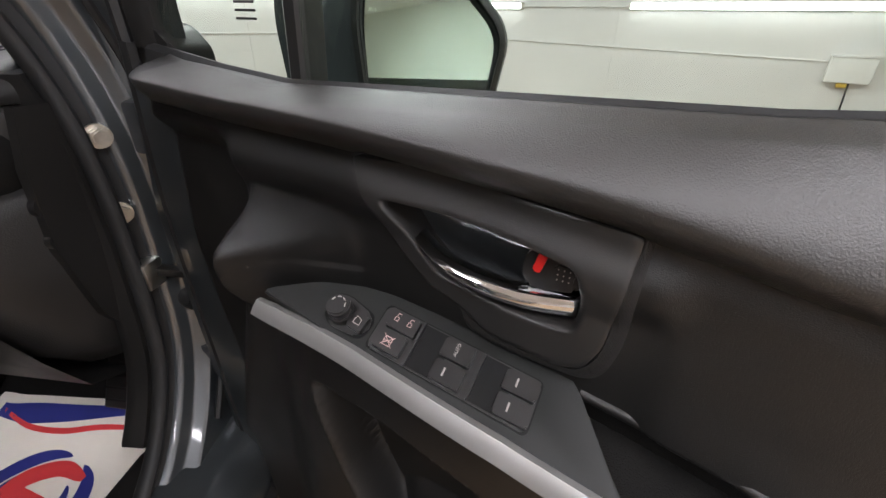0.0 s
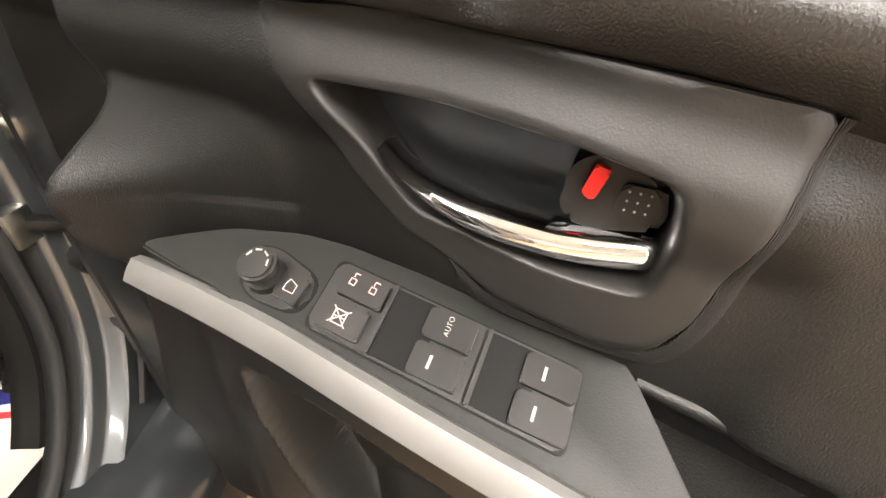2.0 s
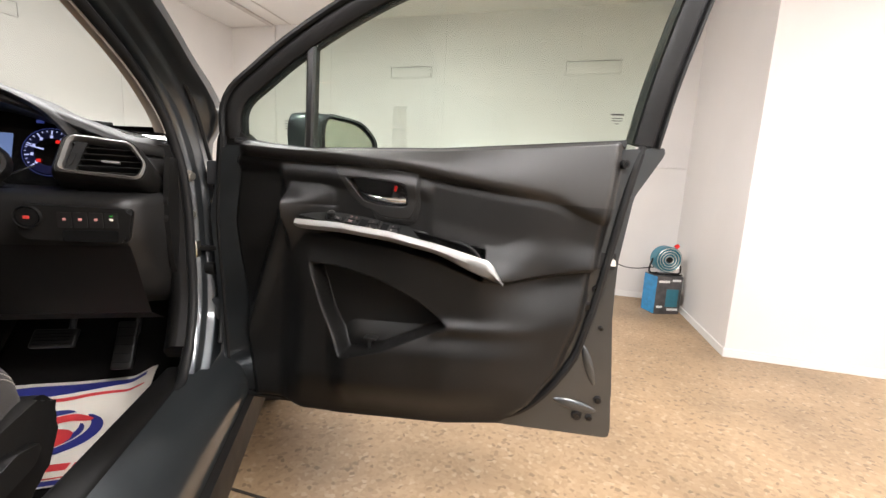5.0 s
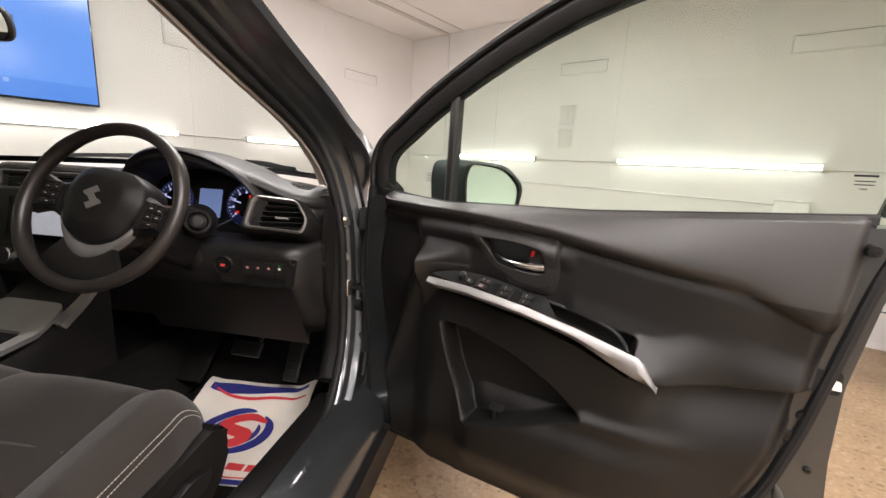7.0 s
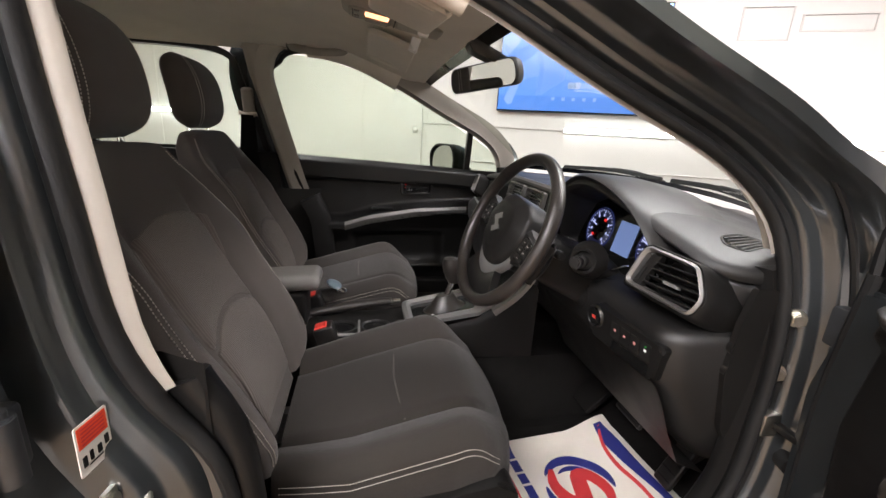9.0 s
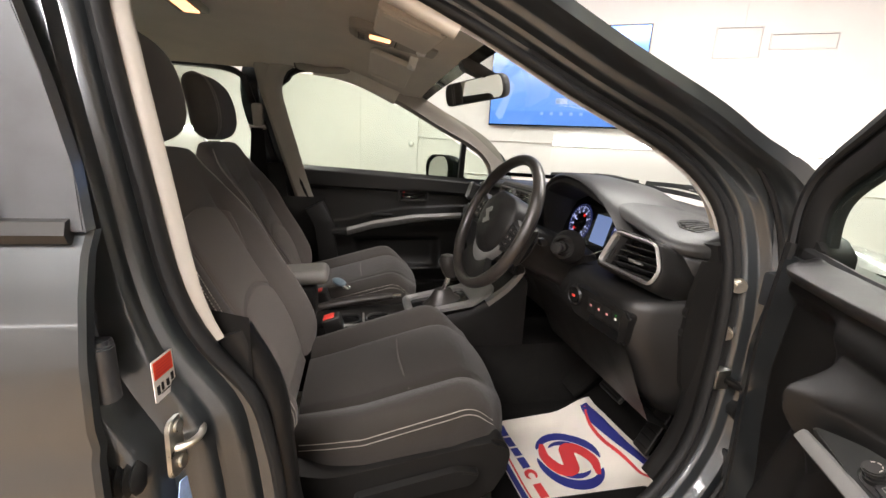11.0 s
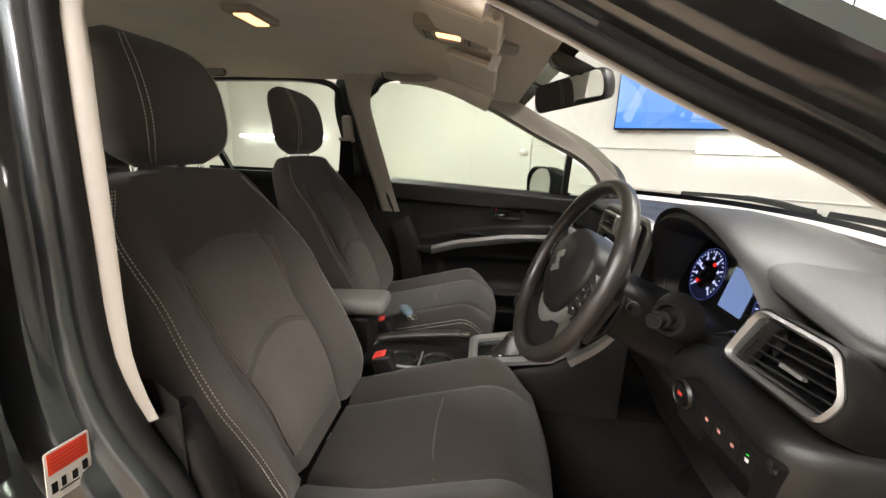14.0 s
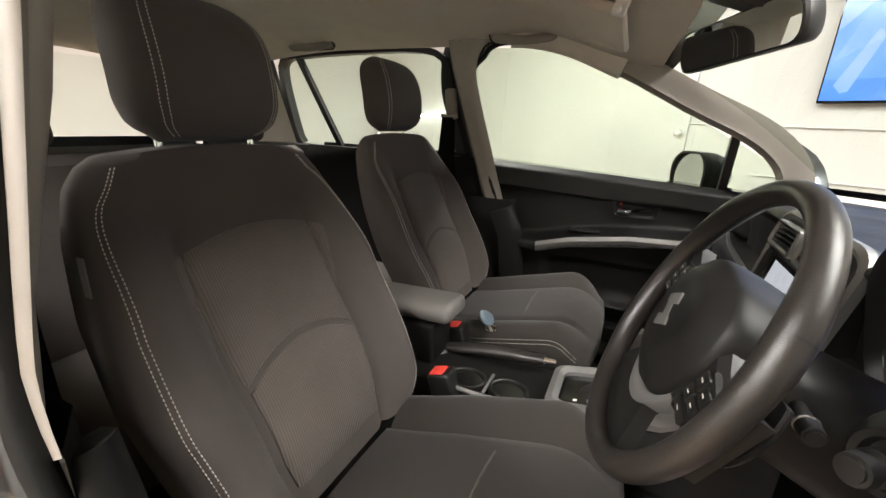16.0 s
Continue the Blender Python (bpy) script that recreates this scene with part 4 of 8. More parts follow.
BELT = ((0.08, 0.990), (0.119, 0.985), (0.158, 0.978), (0.28, 0.968), (0.61, 0.979), (0.99, 1.009), (1.1, 1.02))
TRIM_TOP = ((0.298, 0.805), (0.40, 0.803), (0.521, 0.792), (0.63, 0.771), (0.734, 0.745), (0.77, 0.735))
REAR = ((0.335, 0.60), (0.345, 0.70), (0.362, 0.773), (0.41, 0.845), (0.494, 0.905), (0.612, 0.944), (0.72, 0.965), (0.90, 0.99), (1.02, 1.003))
FRONT = ((0.33, 0.150), (0.45, 0.135), (0.575, 0.119), (0.70, 0.095), (0.79, 0.083), (0.90, 0.098), (0.96, 0.118), (1.0, 0.122))
BOTTOM = ((0.08, 0.332), (0.40, 0.335), (0.65, 0.345), (0.773, 0.362), (1.0, 0.362))
LIP = ((0.16, 0.946), (0.215, 0.941), (0.36, 0.936), (0.379, 0.935), (0.562, 0.920), (0.62, 0.907), (0.75, 0.888), (0.86, 0.876), (0.905, 0.862), (0.93, 0.83))


def lip_z(s):
    """The height of the crease under the waist pad."""
    return sum(along(LIP, s + 0.02 * k) for k in (-2, -1, 0, 1, 2)) / 5


def waist_z(s):
    """The lower edge of the waist pad, which runs on straight where the crease turns down."""
    lip = lip_z(s)
    return lip + (along(((0.88, 0.873), (1.02, 0.868)), s) - lip) * smooth_step(0.84, 0.89, s)


def brow(s, z):
    """The rounded fold that runs below the crease and over the handle."""
    q = lip_z(s) - z
    return 0.0095 * smooth_step(0.060, 0.030, q) - 0.007 * smooth_step(0.028, 0.004, q)


def under_bezel(s, z):
    """1 where the handle surround covers the lining."""
    left = along(((0.82, 0.485), (0.835, 0.459), (0.842, 0.436), (0.869, 0.406), (0.901, 0.386), (0.931, 0.371)), z)
    return smooth_step(0.001, 0.008, s - left) * smooth_step(0.001, 0.008, along(((0.82, 0.550), (0.842, 0.5595), (0.88, 0.5625), (0.921, 0.566)), z) - s) * smooth_step(0.822, 0.829, z)


def arm_plane(s, d):
    return 0.814 - 0.15 * (s - 0.409) - 0.47 * (d - 0.025)


def pocket_in(s, z):
    """How far inside the map pocket a point lies, 0 to 1."""
    left = along(((0.491, 0.402), (0.60, 0.352), (0.706, 0.318)), z)
    top = along(((0.30, 0.712), (0.40, 0.704), (0.493, 0.681), (0.58, 0.640), (0.652, 0.590)), s)
    low = along(((0.30, 0.480), (0.402, 0.493), (0.50, 0.520), (0.652, 0.588)), s)
    return smooth_step(0, 0.016, s - left) * smooth_step(0, 0.014, top - z) * smooth_step(0, 0.008, z - low) * smooth_step(0.655, 0.63, s)


ARM_LOW = ((0.298, 0.775), (0.40, 0.773), (0.521, 0.762), (0.63, 0.735), (0.715, 0.703), (0.774, 0.697), (0.936, 0.731), (1.0, 0.735))


@functools.lru_cache(None)
def lining_d(s, z):
    """The depth of the door lining: the shelf, the armrest, the pocket and the flare in front of them."""
    belt, bot = along(BELT, s), along(BOTTOM, s)
    lip = lip_z(s)
    # waist shelf: it leans outwards to the belt and rolls under to a crease, below which the wall starts again
    t, q = z - lip, lip - z
    tall = max(0.02, belt - lip)
    shelf = 0.039 - 0.040 * (max(0.0, t - 0.022) / max(0.01, tall - 0.022)) ** 1.5 if t > 0.022 else 0.039 - 0.020 * (1 - max(0.0, t) / 0.022) ** 2
    shelf *= smooth_step(0.09, 0.17, s) * (1 - 0.42 * smooth_step(0.66, 0.90, s))
    shelf -= 0.010 * smooth_step(belt - 0.008, belt, z)
    clear = smooth_step(0.577, 0.605, s)
    rim = 0.80 - 0.15 * (s - 0.409)
    back = 0.0135 + clear * (0.003 * smooth_step(0.0, 0.02, q) + 0.006 * smooth_step(rim + 0.055, rim, z) * smooth_step(0.56, 0.62, s))
    back += brow(s, z) * smooth_step(0.17, 0.25, s) * (1 - clear) - 0.008 * under_bezel(s, z)
    back += (shelf - back) * smooth_step(0.84, 0.93, s)
    wall = back + (shelf - back) * smooth_step(-0.002, 0.003, t)
    # armrest: its sloping top, its edge and the panel below
    edge = 0.057 + 0.017 * smooth_step(0.3, 0.55, s)
    edge += (0.025 - edge) * smooth_step(0.70, 0.87, s)
    top = min(edge, 0.025 + (0.814 - 0.15 * (s - 0.409) - z) / (0.47 + 1.3 * smooth_step(0.70, 0.88, s)))
    soft_top = wall + (edge - wall) * smooth_step(0.825 + 0.05 * smooth_step(0.73, 0.85, s) - 0.15 * (s - 0.409), along(ARM_LOW, s) + 0.004, z)
    # the top plate covers the armrest; behind it lies an open cup to pull the door by
    cup = smooth_step(0.0, 0.005, 0.7915 - 0.155 * (s - 0.553) - z) * smooth_step(0.548, 0.556, s)
    top = wall + (0.002 - wall) * cup
    top += (soft_top - top) * smooth_step(0.712, 0.724, s)
    zb = along(ARM_LOW, s)
    t = max(0.0, zb - z)
    low = 0.046 + 0.028 * smooth_step(0.60, 0.52, z) * smooth_step(0.36, 0.43, s) * (1 - smooth_step(0.62, 0.90, s))
    low -= 0.022 * smooth_step(0.72, 0.95, s)
    low += (edge - 0.027 - low) * smooth_step(0.12, 0.0, t)
    low = 0.014 + (low - 0.014) * smooth_step(0.245, 0.33, s + 0.06 * (0.8 - z))
    d = low + (top - low) * smooth_step(zb - 0.008, zb + 0.006, z)
    # flare in front of the armrest
    fs = smooth_step(0.246, 0.266, s) * math.exp(-max(0, s - 0.262) / 0.055) * smooth_step(0.40, 0.33, s)
    fz = math.exp(-((z - 0.838 - 0.02 * smooth_step(0.25, 0.4, s)) / 0.030) ** 2) if z > 0.838 else math.exp(-((z - 0.838) / 0.07) ** 2)
    d += max(0.0, 0.014 + 0.060 * fs * fz - d) * smooth_step(0.0, 0.08, fs * fz)
    # a shallow trough runs down from the flare to the lower front corner
    d += 0.010 * math.exp(-((s - (0.25 - 0.35 * (0.82 - z))) / 0.025) ** 2) * smooth_step(0.84, 0.78, z) * smooth_step(0.45, 0.55, z)
    # hollow in front of the flare
    d -= 0.022 * smooth_step(0.0, 0.03, 0.25 - 0.30 * max(0.0, 0.84 - z) - s) * smooth_step(0.935, 0.905, z) * smooth_step(0.40, 0.50, z)
    d = max(d - 0.064 * pocket_in(s, z), min(d, -0.008))
    # lower ridge behind the pocket
    rz = along(((0.6, 0.575), (0.652, 0.588), (0.90, 0.592)), s)
    d += 0.012 * math.exp(-((z - rz) / 0.016) ** 2) * smooth_step(0.58, 0.64, s) * (1 - smooth_step(0.66, 0.90, s))
    # hollow behind the handle
    hl, ht = along(((0.392, 0.905), (0.414, 0.872), (0.438, 0.850), (0.455, 0.8445), (0.55, 0.838)), s), along(((0.38, 0.918), (0.56, 0.903)), s)
    d -= 0.055 * smooth_step(0.0, 0.006, s - 0.392) * smooth_step(0.0, 0.006, 0.552 - s) * smooth_step(0, 0.006, z - hl) * smooth_step(0, 0.006, ht - z)
    # rounded off all round
    f = min(z - bot, along(REAR, z) - s, s - along(FRONT, z))
    d -= 0.022 * (1 - smooth_step(0, 0.03, f)) ** 2
    base = smooth_step(bot, bot + 0.11, z)
    d = 0.026 + (d - 0.026) * base if d > 0.026 else d
    return d



def lining_mesh(waist):
    """The lining below the lip, or the softer waist pad above it."""
    bm = bmesh.new()
    ns, nz, nw = 320, 300, 246
    grid, spot = [], []

    def level(s, j):
        w = waist_z(s)
        if j <= nw:
            zb = along(BOTTOM, s)
            return zb + (w - 0.002 - zb) * j / nw
        return w + 0.003 + (along(BELT, s) - w - 0.003) * (j - nw - 1) / (nz - nw - 1)

    for j in range(nz + 1):
        row, at = [], []
        for i in range(ns + 1):
            u = i / ns
            s = 0.10 + 0.87 * u
            z = level(s, j)
            a, b = along(FRONT, z), along(REAR, z)
            s = a + (b - a) * u
            z = level(s, j)
            row.append(bm.verts.new(dp(s, z, lining_d(s, z))))
            at.append((s, z))
        grid.append(row)
        spot.append(at)
    for j in range(nz):
        for i in range(ns):
            s, z = spot[j][i]
            if (j >= nw and s > 0.16) == waist:
                bm.faces.new((grid[j][i], grid[j][i + 1], grid[j + 1][i + 1], grid[j + 1][i]))
    if waist:
        bmesh.ops.delete(bm, geom=[v for v in bm.verts if not v.link_faces], context="VERTS")
        return bm
    # back edge, so that the lining has thickness
    rim = [grid[0][i] for i in range(ns + 1)] + [grid[j][ns] for j in range(1, nz + 1)] + [grid[nz][i] for i in range(ns - 1, -1, -1)] + [grid[j][0] for j in range(nz - 1, 0, -1)]
    back = [bm.verts.new((v.co.x, 0.02, v.co.z)) for v in rim]
    for i in range(len(rim)):
        k = (i + 1) % len(rim)
        bm.faces.new((rim[i], rim[k], back[k], back[i]))
    return bm


part("waist_pad", lining_mesh(True), M_WAIST, door, "soft grained black waist pad", angle=50)
part("lining", lining_mesh(False), M_DOORGRAIN, door, "black grained moulded door lining", angle=50)
# painted steel shell
shell = rounded([(0.10, 0.338), (1.036, 0.335), (1.034, 0.37), (1.012, 0.62), (1.009, 0.745), (1.027, 0.895), (1.075, 0.98), (1.08, 1.0), (0.99, 0.992), (0.61, 0.962), (0.28, 0.952), (0.119, 0.968), (0.06, 0.970), (0.03, 0.80), (0.06, 0.40)], 0.012, 3)
part("shell", plate(shell, dp, -0.012, -0.085, 0.006), M_PAINT, door, "dark grey painted door shell", smooth=False)
skin = rounded([(0.06, 0.341), (1.046, 0.338), (1.05, 0.41), (1.03, 0.62), (1.03, 0.745), (1.045, 0.895), (1.10, 0.985), (0.99, 0.98), (0.61, 0.955), (0.28, 0.945), (0.03, 0.95), (0.0, 0.80), (0.02, 0.40)], 0.012, 3)
part("outer_skin", plate(skin, dp, -0.085, -0.115, 0.003), M_PAINT, door, "dark grey painted outer skin", smooth=False)
part("cladding", plate([(0.05, 0.337), (1.048, 0.335), (1.045, 0.42), (0.04, 0.42)], dp, -0.1155, -0.13, 0.004), M_BLACK, door, "black lower cladding outside")
# pressed dents, holes and screws on the shell's latch end
part("latch_slot", plate(rounded([(0.966, 0.735), (1.004, 0.735), (1.004, 0.772), (0.966, 0.772)], 0.006), dp, -0.0085, -0.02), M_RUBBER, door, "black latch opening")
part("latch_plastic", plate(rounded([(0.978, 0.744), (1.005, 0.744), (1.003, 0.758), (0.985, 0.762)], 0.003), dp, -0.0065, -0.0085), M_PAPER, door, "pale plastic latch piece")
for s, z, r in ((0.971, 0.688, 0.011), (0.956, 0.648, 0.012), (0.957, 0.386, 0.013), (0.985, 0.384, 0.009), (0.99, 0.60, 0.006), (0.998, 0.962, 0.010), (1.0, 0.43, 0.010)):
    g = part("grommet", cyl(dp(s, z, -0.014), dp(s, z, -0.006 + (0.014 if z > 0.9 else 0)), r, r * 0.8, 16, 0.001), M_RUBBER, door)
    part("hole", cyl(dp(s, z, -0.006 + (0.014 if z > 0.9 else 0)), dp(s, z, -0.0052 + (0.014 if z > 0.9 else 0)), r * 0.45, n=12), M_GLOSSBLACK, g)
for q in ((0.90, 0.42, 1.0, 0.40, 0.012), (0.955, 0.56, 0.99, 0.46, 0.010)):
    part("pressing", put(ball((0, 0, 0), 0.05, 0.006, q[4]), Matrix.Translation(dp((q[0] + q[2]) / 2, (q[1] + q[3]) / 2, -0.012)) @ Matrix.Rotation(math.atan2(q[1] - q[3], q[2] - q[0]), 4, "Y")), M_PAINT, door)
part("edge_seal", sweep([dp(0.13, 0.336, -0.008), dp(0.40, 0.338, -0.008), dp(0.70, 0.352, -0.008), dp(0.83, 0.385, -0.008), dp(0.925, 0.50, -0.008), dp(0.962, 0.62, -0.008), dp(0.985, 0.74, -0.01), dp(1.012, 0.90, -0.012), dp(1.035, 1.0, -0.02)], circle(0.009, 8), (0, 1, 0), 60), M_RUBBER, door, "black rubber door edge seal")
part("front_seal", sweep([dp(0.075, 0.34, -0.02), dp(0.06, 0.60, -0.02), dp(0.05, 0.80, -0.02), dp(0.065, 0.99, -0.02)], circle(0.010, 8), (0, 1, 0), 40), M_RUBBER, door, "black rubber seal at the hinge edge")
part("wiring_boot", sweep([dp(0.03, 0.655, -0.03), dp(0.0, 0.655, -0.03), dp(-0.035, 0.66, -0.045)], circle(0.017, 12), (0, 0, 1), 10), M_RUBBER, door, "black wiring boot")

# window frame, divider bar and glass
FR = [(0.085, 0.985), (0.084, 1.045), (0.105, 1.09), (0.16, 1.135), (0.24, 1.195), (0.36, 1.268), (0.50, 1.335), (0.66, 1.385), (0.84, 1.412), (1.02, 1.412), (1.13, 1.395), (1.135, 1.365), (1.112, 1.275), (1.075, 1.13), (1.05, 1.0)]


def rail(prof, dd, wide):
    pts = curve_points([dp(s, z, dd) for s, z in FR], 90)
    c = dp(0.62, 1.1, dd)
    rings = []
    for i, p in enumerate(pts):
        t = (pts[min(i + 1, 89)] - pts[max(i - 1, 0)]).normalized()
        o = t.cross(Vector((0, 1, 0))).normalized()
        if o.dot(p - c) < 0:
            o = -o
        k = wide(i / 89)
        cut = 1 - 0.45 * smooth_step(0.70, 0.84, i / 89)
        rings.append([p + o * (a * k * (cut if a > 0 else 1)) + Vector((0, -b, 0)) for a, b in prof])
    return loft(rings, True, True)


wf = part("window_frame", rail([(-0.026, -0.020), (-0.026, 0.006), (-0.018, 0.012), (0.002, 0.014), (0.006, 0.006), (0.014, 0.006), (0.018, 0.014), (0.026, 0.012), (0.030, -0.004), (0.030, -0.030)], -0.03, lambda t: 1.0 + 0.25 * smooth_step(0.72, 0.85, t)), M_BLACK, door, "black window frame")
part("frame_foot", plate(rounded([(0.035, 0.90), (0.13, 0.90), (0.13, 0.985), (0.105, 1.005), (0.062, 1.012), (0.048, 0.985)], 0.008, 3), dp, -0.022, -0.065, 0.004), M_BLACK, wf, "black foot of the window frame")
part("frame_seal", rail([(0.020 + 0.007 * math.cos(q * 1.047), 0.012 + 0.007 * math.sin(q * 1.047)) for q in range(6)], -0.03, lambda t: 1.0 + 0.25 * smooth_step(0.72, 0.85, t)), M_RUBBER, wf, "black rubber seal")
part("glass_run", rail([(-0.034, -0.016), (-0.034, -0.004), (-0.026, -0.002), (-0.024, -0.018)], -0.03, lambda t: 1.0 + 0.4 * smooth_step(0.72, 0.85, t)), M_RUBBER, wf)
part("divider_bar", loft([[dp(s + a, z, -0.04 + b) for a, b in ((-0.011, -0.012), (-0.011, 0.008), (-0.005, 0.013), (0.006, 0.013), (0.012, 0.008), (0.012, -0.012))] for s, z in ((0.281, 0.955), (0.284, 1.05), (0.288, 1.2))]), M_SMOOTH, wf, "black divider bar")
qg = part("quarter_glass", plate([(0.09, 0.965), (0.272, 0.955), (0.278, 1.21), (0.2, 1.165), (0.10, 1.085)], dp, -0.028, -0.032), M_GLASS, door, "small fixed quarter glass", smooth=False)
mg = part("window_glass", plate([(0.292, 0.955), (1.02, 0.99), (1.075, 1.20), (1.115, 1.38), (1.02, 1.40), (0.84, 1.40), (0.66, 1.372), (0.50, 1.32), (0.36, 1.255), (0.297, 1.215)], dp, -0.028, -0.032), M_GLASS, door, "raised clear window glass", smooth=False)
for g in (qg, mg):
    g.visible_shadow = False
part("waist_seal", loft([[dp(s, along(BELT, s) + a, -0.012 - b) for a, b in ((-0.012, 0), (-0.002, 0.002), (0.003, 0.008), (0.002, 0.014), (-0.014, 0.016))] for s in (0.10, 0.2, 0.28, 0.45, 0.61, 0.8, 1.0)], True, True), M_RUBBER, door, "black waist seal")
for k, (w, h, dz) in enumerate(((0.026, 0.003, 0.014), (0.022, 0.0015, 0.007), (0.022, 0.0015, 0.002), (0.008, 0.0015, -0.004))):
    part("glass_print", plate([(0.978 - w / 2, 1.05 + dz), (0.978 + w / 2, 1.05 + dz), (0.978 + w / 2, 1.05 + dz + h), (0.978 - w / 2, 1.05 + dz + h)], dp, -0.0270, -0.0278), M_RUBBER, mg, smooth=False)
for k in range(4):
    part("glass_print", plate([(0.222, 1.012 + k * 0.006), (0.246, 1.012 + k * 0.006), (0.246, 1.0138 + k * 0.006), (0.222, 1.0138 + k * 0.006)], dp, -0.0270, -0.0278), M_RUBBER, qg, smooth=False)

# outside mirror
def mirror_unit(parent, place, turned=True):
    """A door mirror: a bowl-shaped shell with the glass set into its rear-facing mouth."""
    mouth = rounded([(0.0, -0.075), (0.20, -0.065), (0.215, 0.03), (0.16, 0.075), (0.03, 0.075), (-0.005, 0.03)], 0.05, 8) if not turned else rounded([(0.088, -0.075), (0.20, -0.066), (0.215, 0.02), (0.175, 0.066), (0.088, 0.078), (0.080, 0.03)], 0.022, 8)
    n = 56
    o = resample(mouth, n)
    cx, cz = (0.148, 0.0) if turned else (0.105, 0.0)
    rings = []
    for k, dd, sh in ((0.93, -0.004, 0.0), (1.0, 0.0, 0.0), (1.03, 0.012, 0.004), (1.05, 0.026, 0.050), (1.02, 0.046, 0.085), (0.88, 0.076, 0.100), (0.5, 0.105, 0.104), (0.05, 0.112, 0.104)):
        rings.append([place(cx + (a - cx) * k - (sh if turned else 0), cz + (b - cz) * k, -dd) for a, b in o])
    m = part("door_mirror", loft(rings, True, False), M_PAINT, parent, "dark grey door mirror shell")
    part("mirror_rim", loft([[place(cx + (a - cx) * k, cz + (b - cz) * k, -dd) for a, b in o] for k, dd in ((1.035, 0.014), (1.03, -0.006), (0.95, -0.008), (0.93, 0.002))], True, False), M_SMOOTH, m, "black rim")
    part("mirror_glass", plate([(cx + (a - cx) * 0.925, cz + (b - cz) * 0.92) for a, b in o], lambda a, b, e: place(a, b, e - 0.002 - 0.09 * b), -0.001, -0.003), M_MIRROR, m, "mirror glass", smooth=False)
    part("mirror_foot", loft([[place(a, b, e) for a, b in ((-0.01, -0.03), (0.03, -0.04), (0.03, -0.10), (-0.01, -0.10))] for e in (-0.02, -0.08)], True, True), M_SMOOTH, m, "black mirror foot")
    return m


mirror_unit(door, lambda a, b, e: dp(0.208 + a * 0.88 + 0.3 * e, 0.988 + b, -0.125 + e - 0.70 * (a - 0.1)))

# inner handle with its bezel
outer = rounded([(0.371, 0.931), (0.386, 0.901), (0.406, 0.869), (0.436, 0.842), (0.459, 0.835), (0.485, 0.821), (0.536, 0.818), (0.551, 0.8225), (0.5595, 0.842), (0.5625, 0.880), (0.566, 0.921), (0.50, 0.927), (0.43, 0.933)], 0.005, 5)
inner = rounded([(0.398, 0.906), (0.422, 0.875), (0.442, 0.855), (0.506, 0.847), (0.540, 0.848), (0.542, 0.87), (0.536, 0.895), (0.506, 0.900), (0.45, 0.905)], 0.008, 6)
def toward(poly, c, p):
    """Where the way from c to p leaves a closed outline round c."""
    dx, dz = p[0] - c[0], p[1] - c[1]
    far = 0.0
    for a, b in zip(poly, poly[1:] + poly[:1]):
        ex, ez, fx, fz = b[0] - a[0], b[1] - a[1], a[0] - c[0], a[1] - c[1]
        det = dx * ez - dz * ex
        if abs(det) > 1e-12:
            t, u = (fx * ez - fz * ex) / det, (fx * dz - fz * dx) / det
            if t > 0 and -1e-6 <= u <= 1 + 1e-6:
                far = max(far, t)
    return (c[0] + dx * far, c[1] + dz * far)


def face_d(s, z):
    """The depth of the handle surround's face."""
    return 0.0150 + brow(s, z) + 0.008 * smooth_step(0.43, 0.54, s)


def bezel_mesh(n=150):
    """The face from the seam to the cavity, with a small rolled rim round the cavity."""
    o = resample(outer, n)
    i = [toward(inner, (0.478, 0.876), p) for p in o]

    def ring(f, w, d, level=None):
        out = []
        for a, b in zip(o, i):
            far = math.hypot(b[0] - a[0], b[1] - a[1])
            k = (f * (far - 0.0045) + w) / far
            s, z = a[0] + (b[0] - a[0]) * k, a[1] + (b[1] - a[1]) * k
            out.append(dp(s, z, level if level is not None else face_d(s, z) + d))
        return out
    return loft([ring(0, 0, -0.010), ring(0, 0, -0.0010), ring(0, 0.0008, 0.0)] + [ring(k / 8, 0.001, 0.0) for k in range(1, 9)] + [ring(1, 0.0022, -0.0006), ring(1, 0.0033, -0.0019), ring(1, 0.0042, -0.0042), ring(1, 0.0045, -0.008), ring(1, 0.0045, 0, -0.038)], True, False)


bz = part("handle_bezel", bezel_mesh(), M_BEZEL, door, "satin black handle surround", angle=60)
part("recess", plate([(0.385, 0.915), (0.556, 0.905), (0.553, 0.835), (0.43, 0.835)], dp, -0.030, -0.034), M_GLOSSBLACK, bz, "deep black recess")
HAND = ((0.424, 0.882, 0.876), (0.434, 0.877, 0.870), (0.450, 0.873, 0.863), (0.466, 0.870, 0.857), (0.485, 0.868, 0.853), (0.505, 0.866, 0.8505), (0.522, 0.8665, 0.849), (0.540, 0.868, 0.849))
rings = []
for k in range(37):
    s = 0.424 + 0.116 * k / 36
    zt, zl = along([(a, b) for a, b, c in HAND], s), along([(a, c) for a, b, c in HAND], s)
    q = 0.014 + 0.012 * math.sin(math.pi * (k / 36) ** 0.8)
    h = zt - zl
    rings.append([dp(s, zt - 0.001, q - 0.014), dp(s, zt, q - 0.004), dp(s, zt - 0.0015, q), dp(s, zt - h * 0.35, q + 0.003), dp(s, zl + h * 0.28, q + 0.001), dp(s, zl + 0.001, q - 0.005), dp(s, zl, q - 0.012)])
part("inner_handle", loft(rings), M_CHROME, bz, "polished chrome door handle", angle=80)
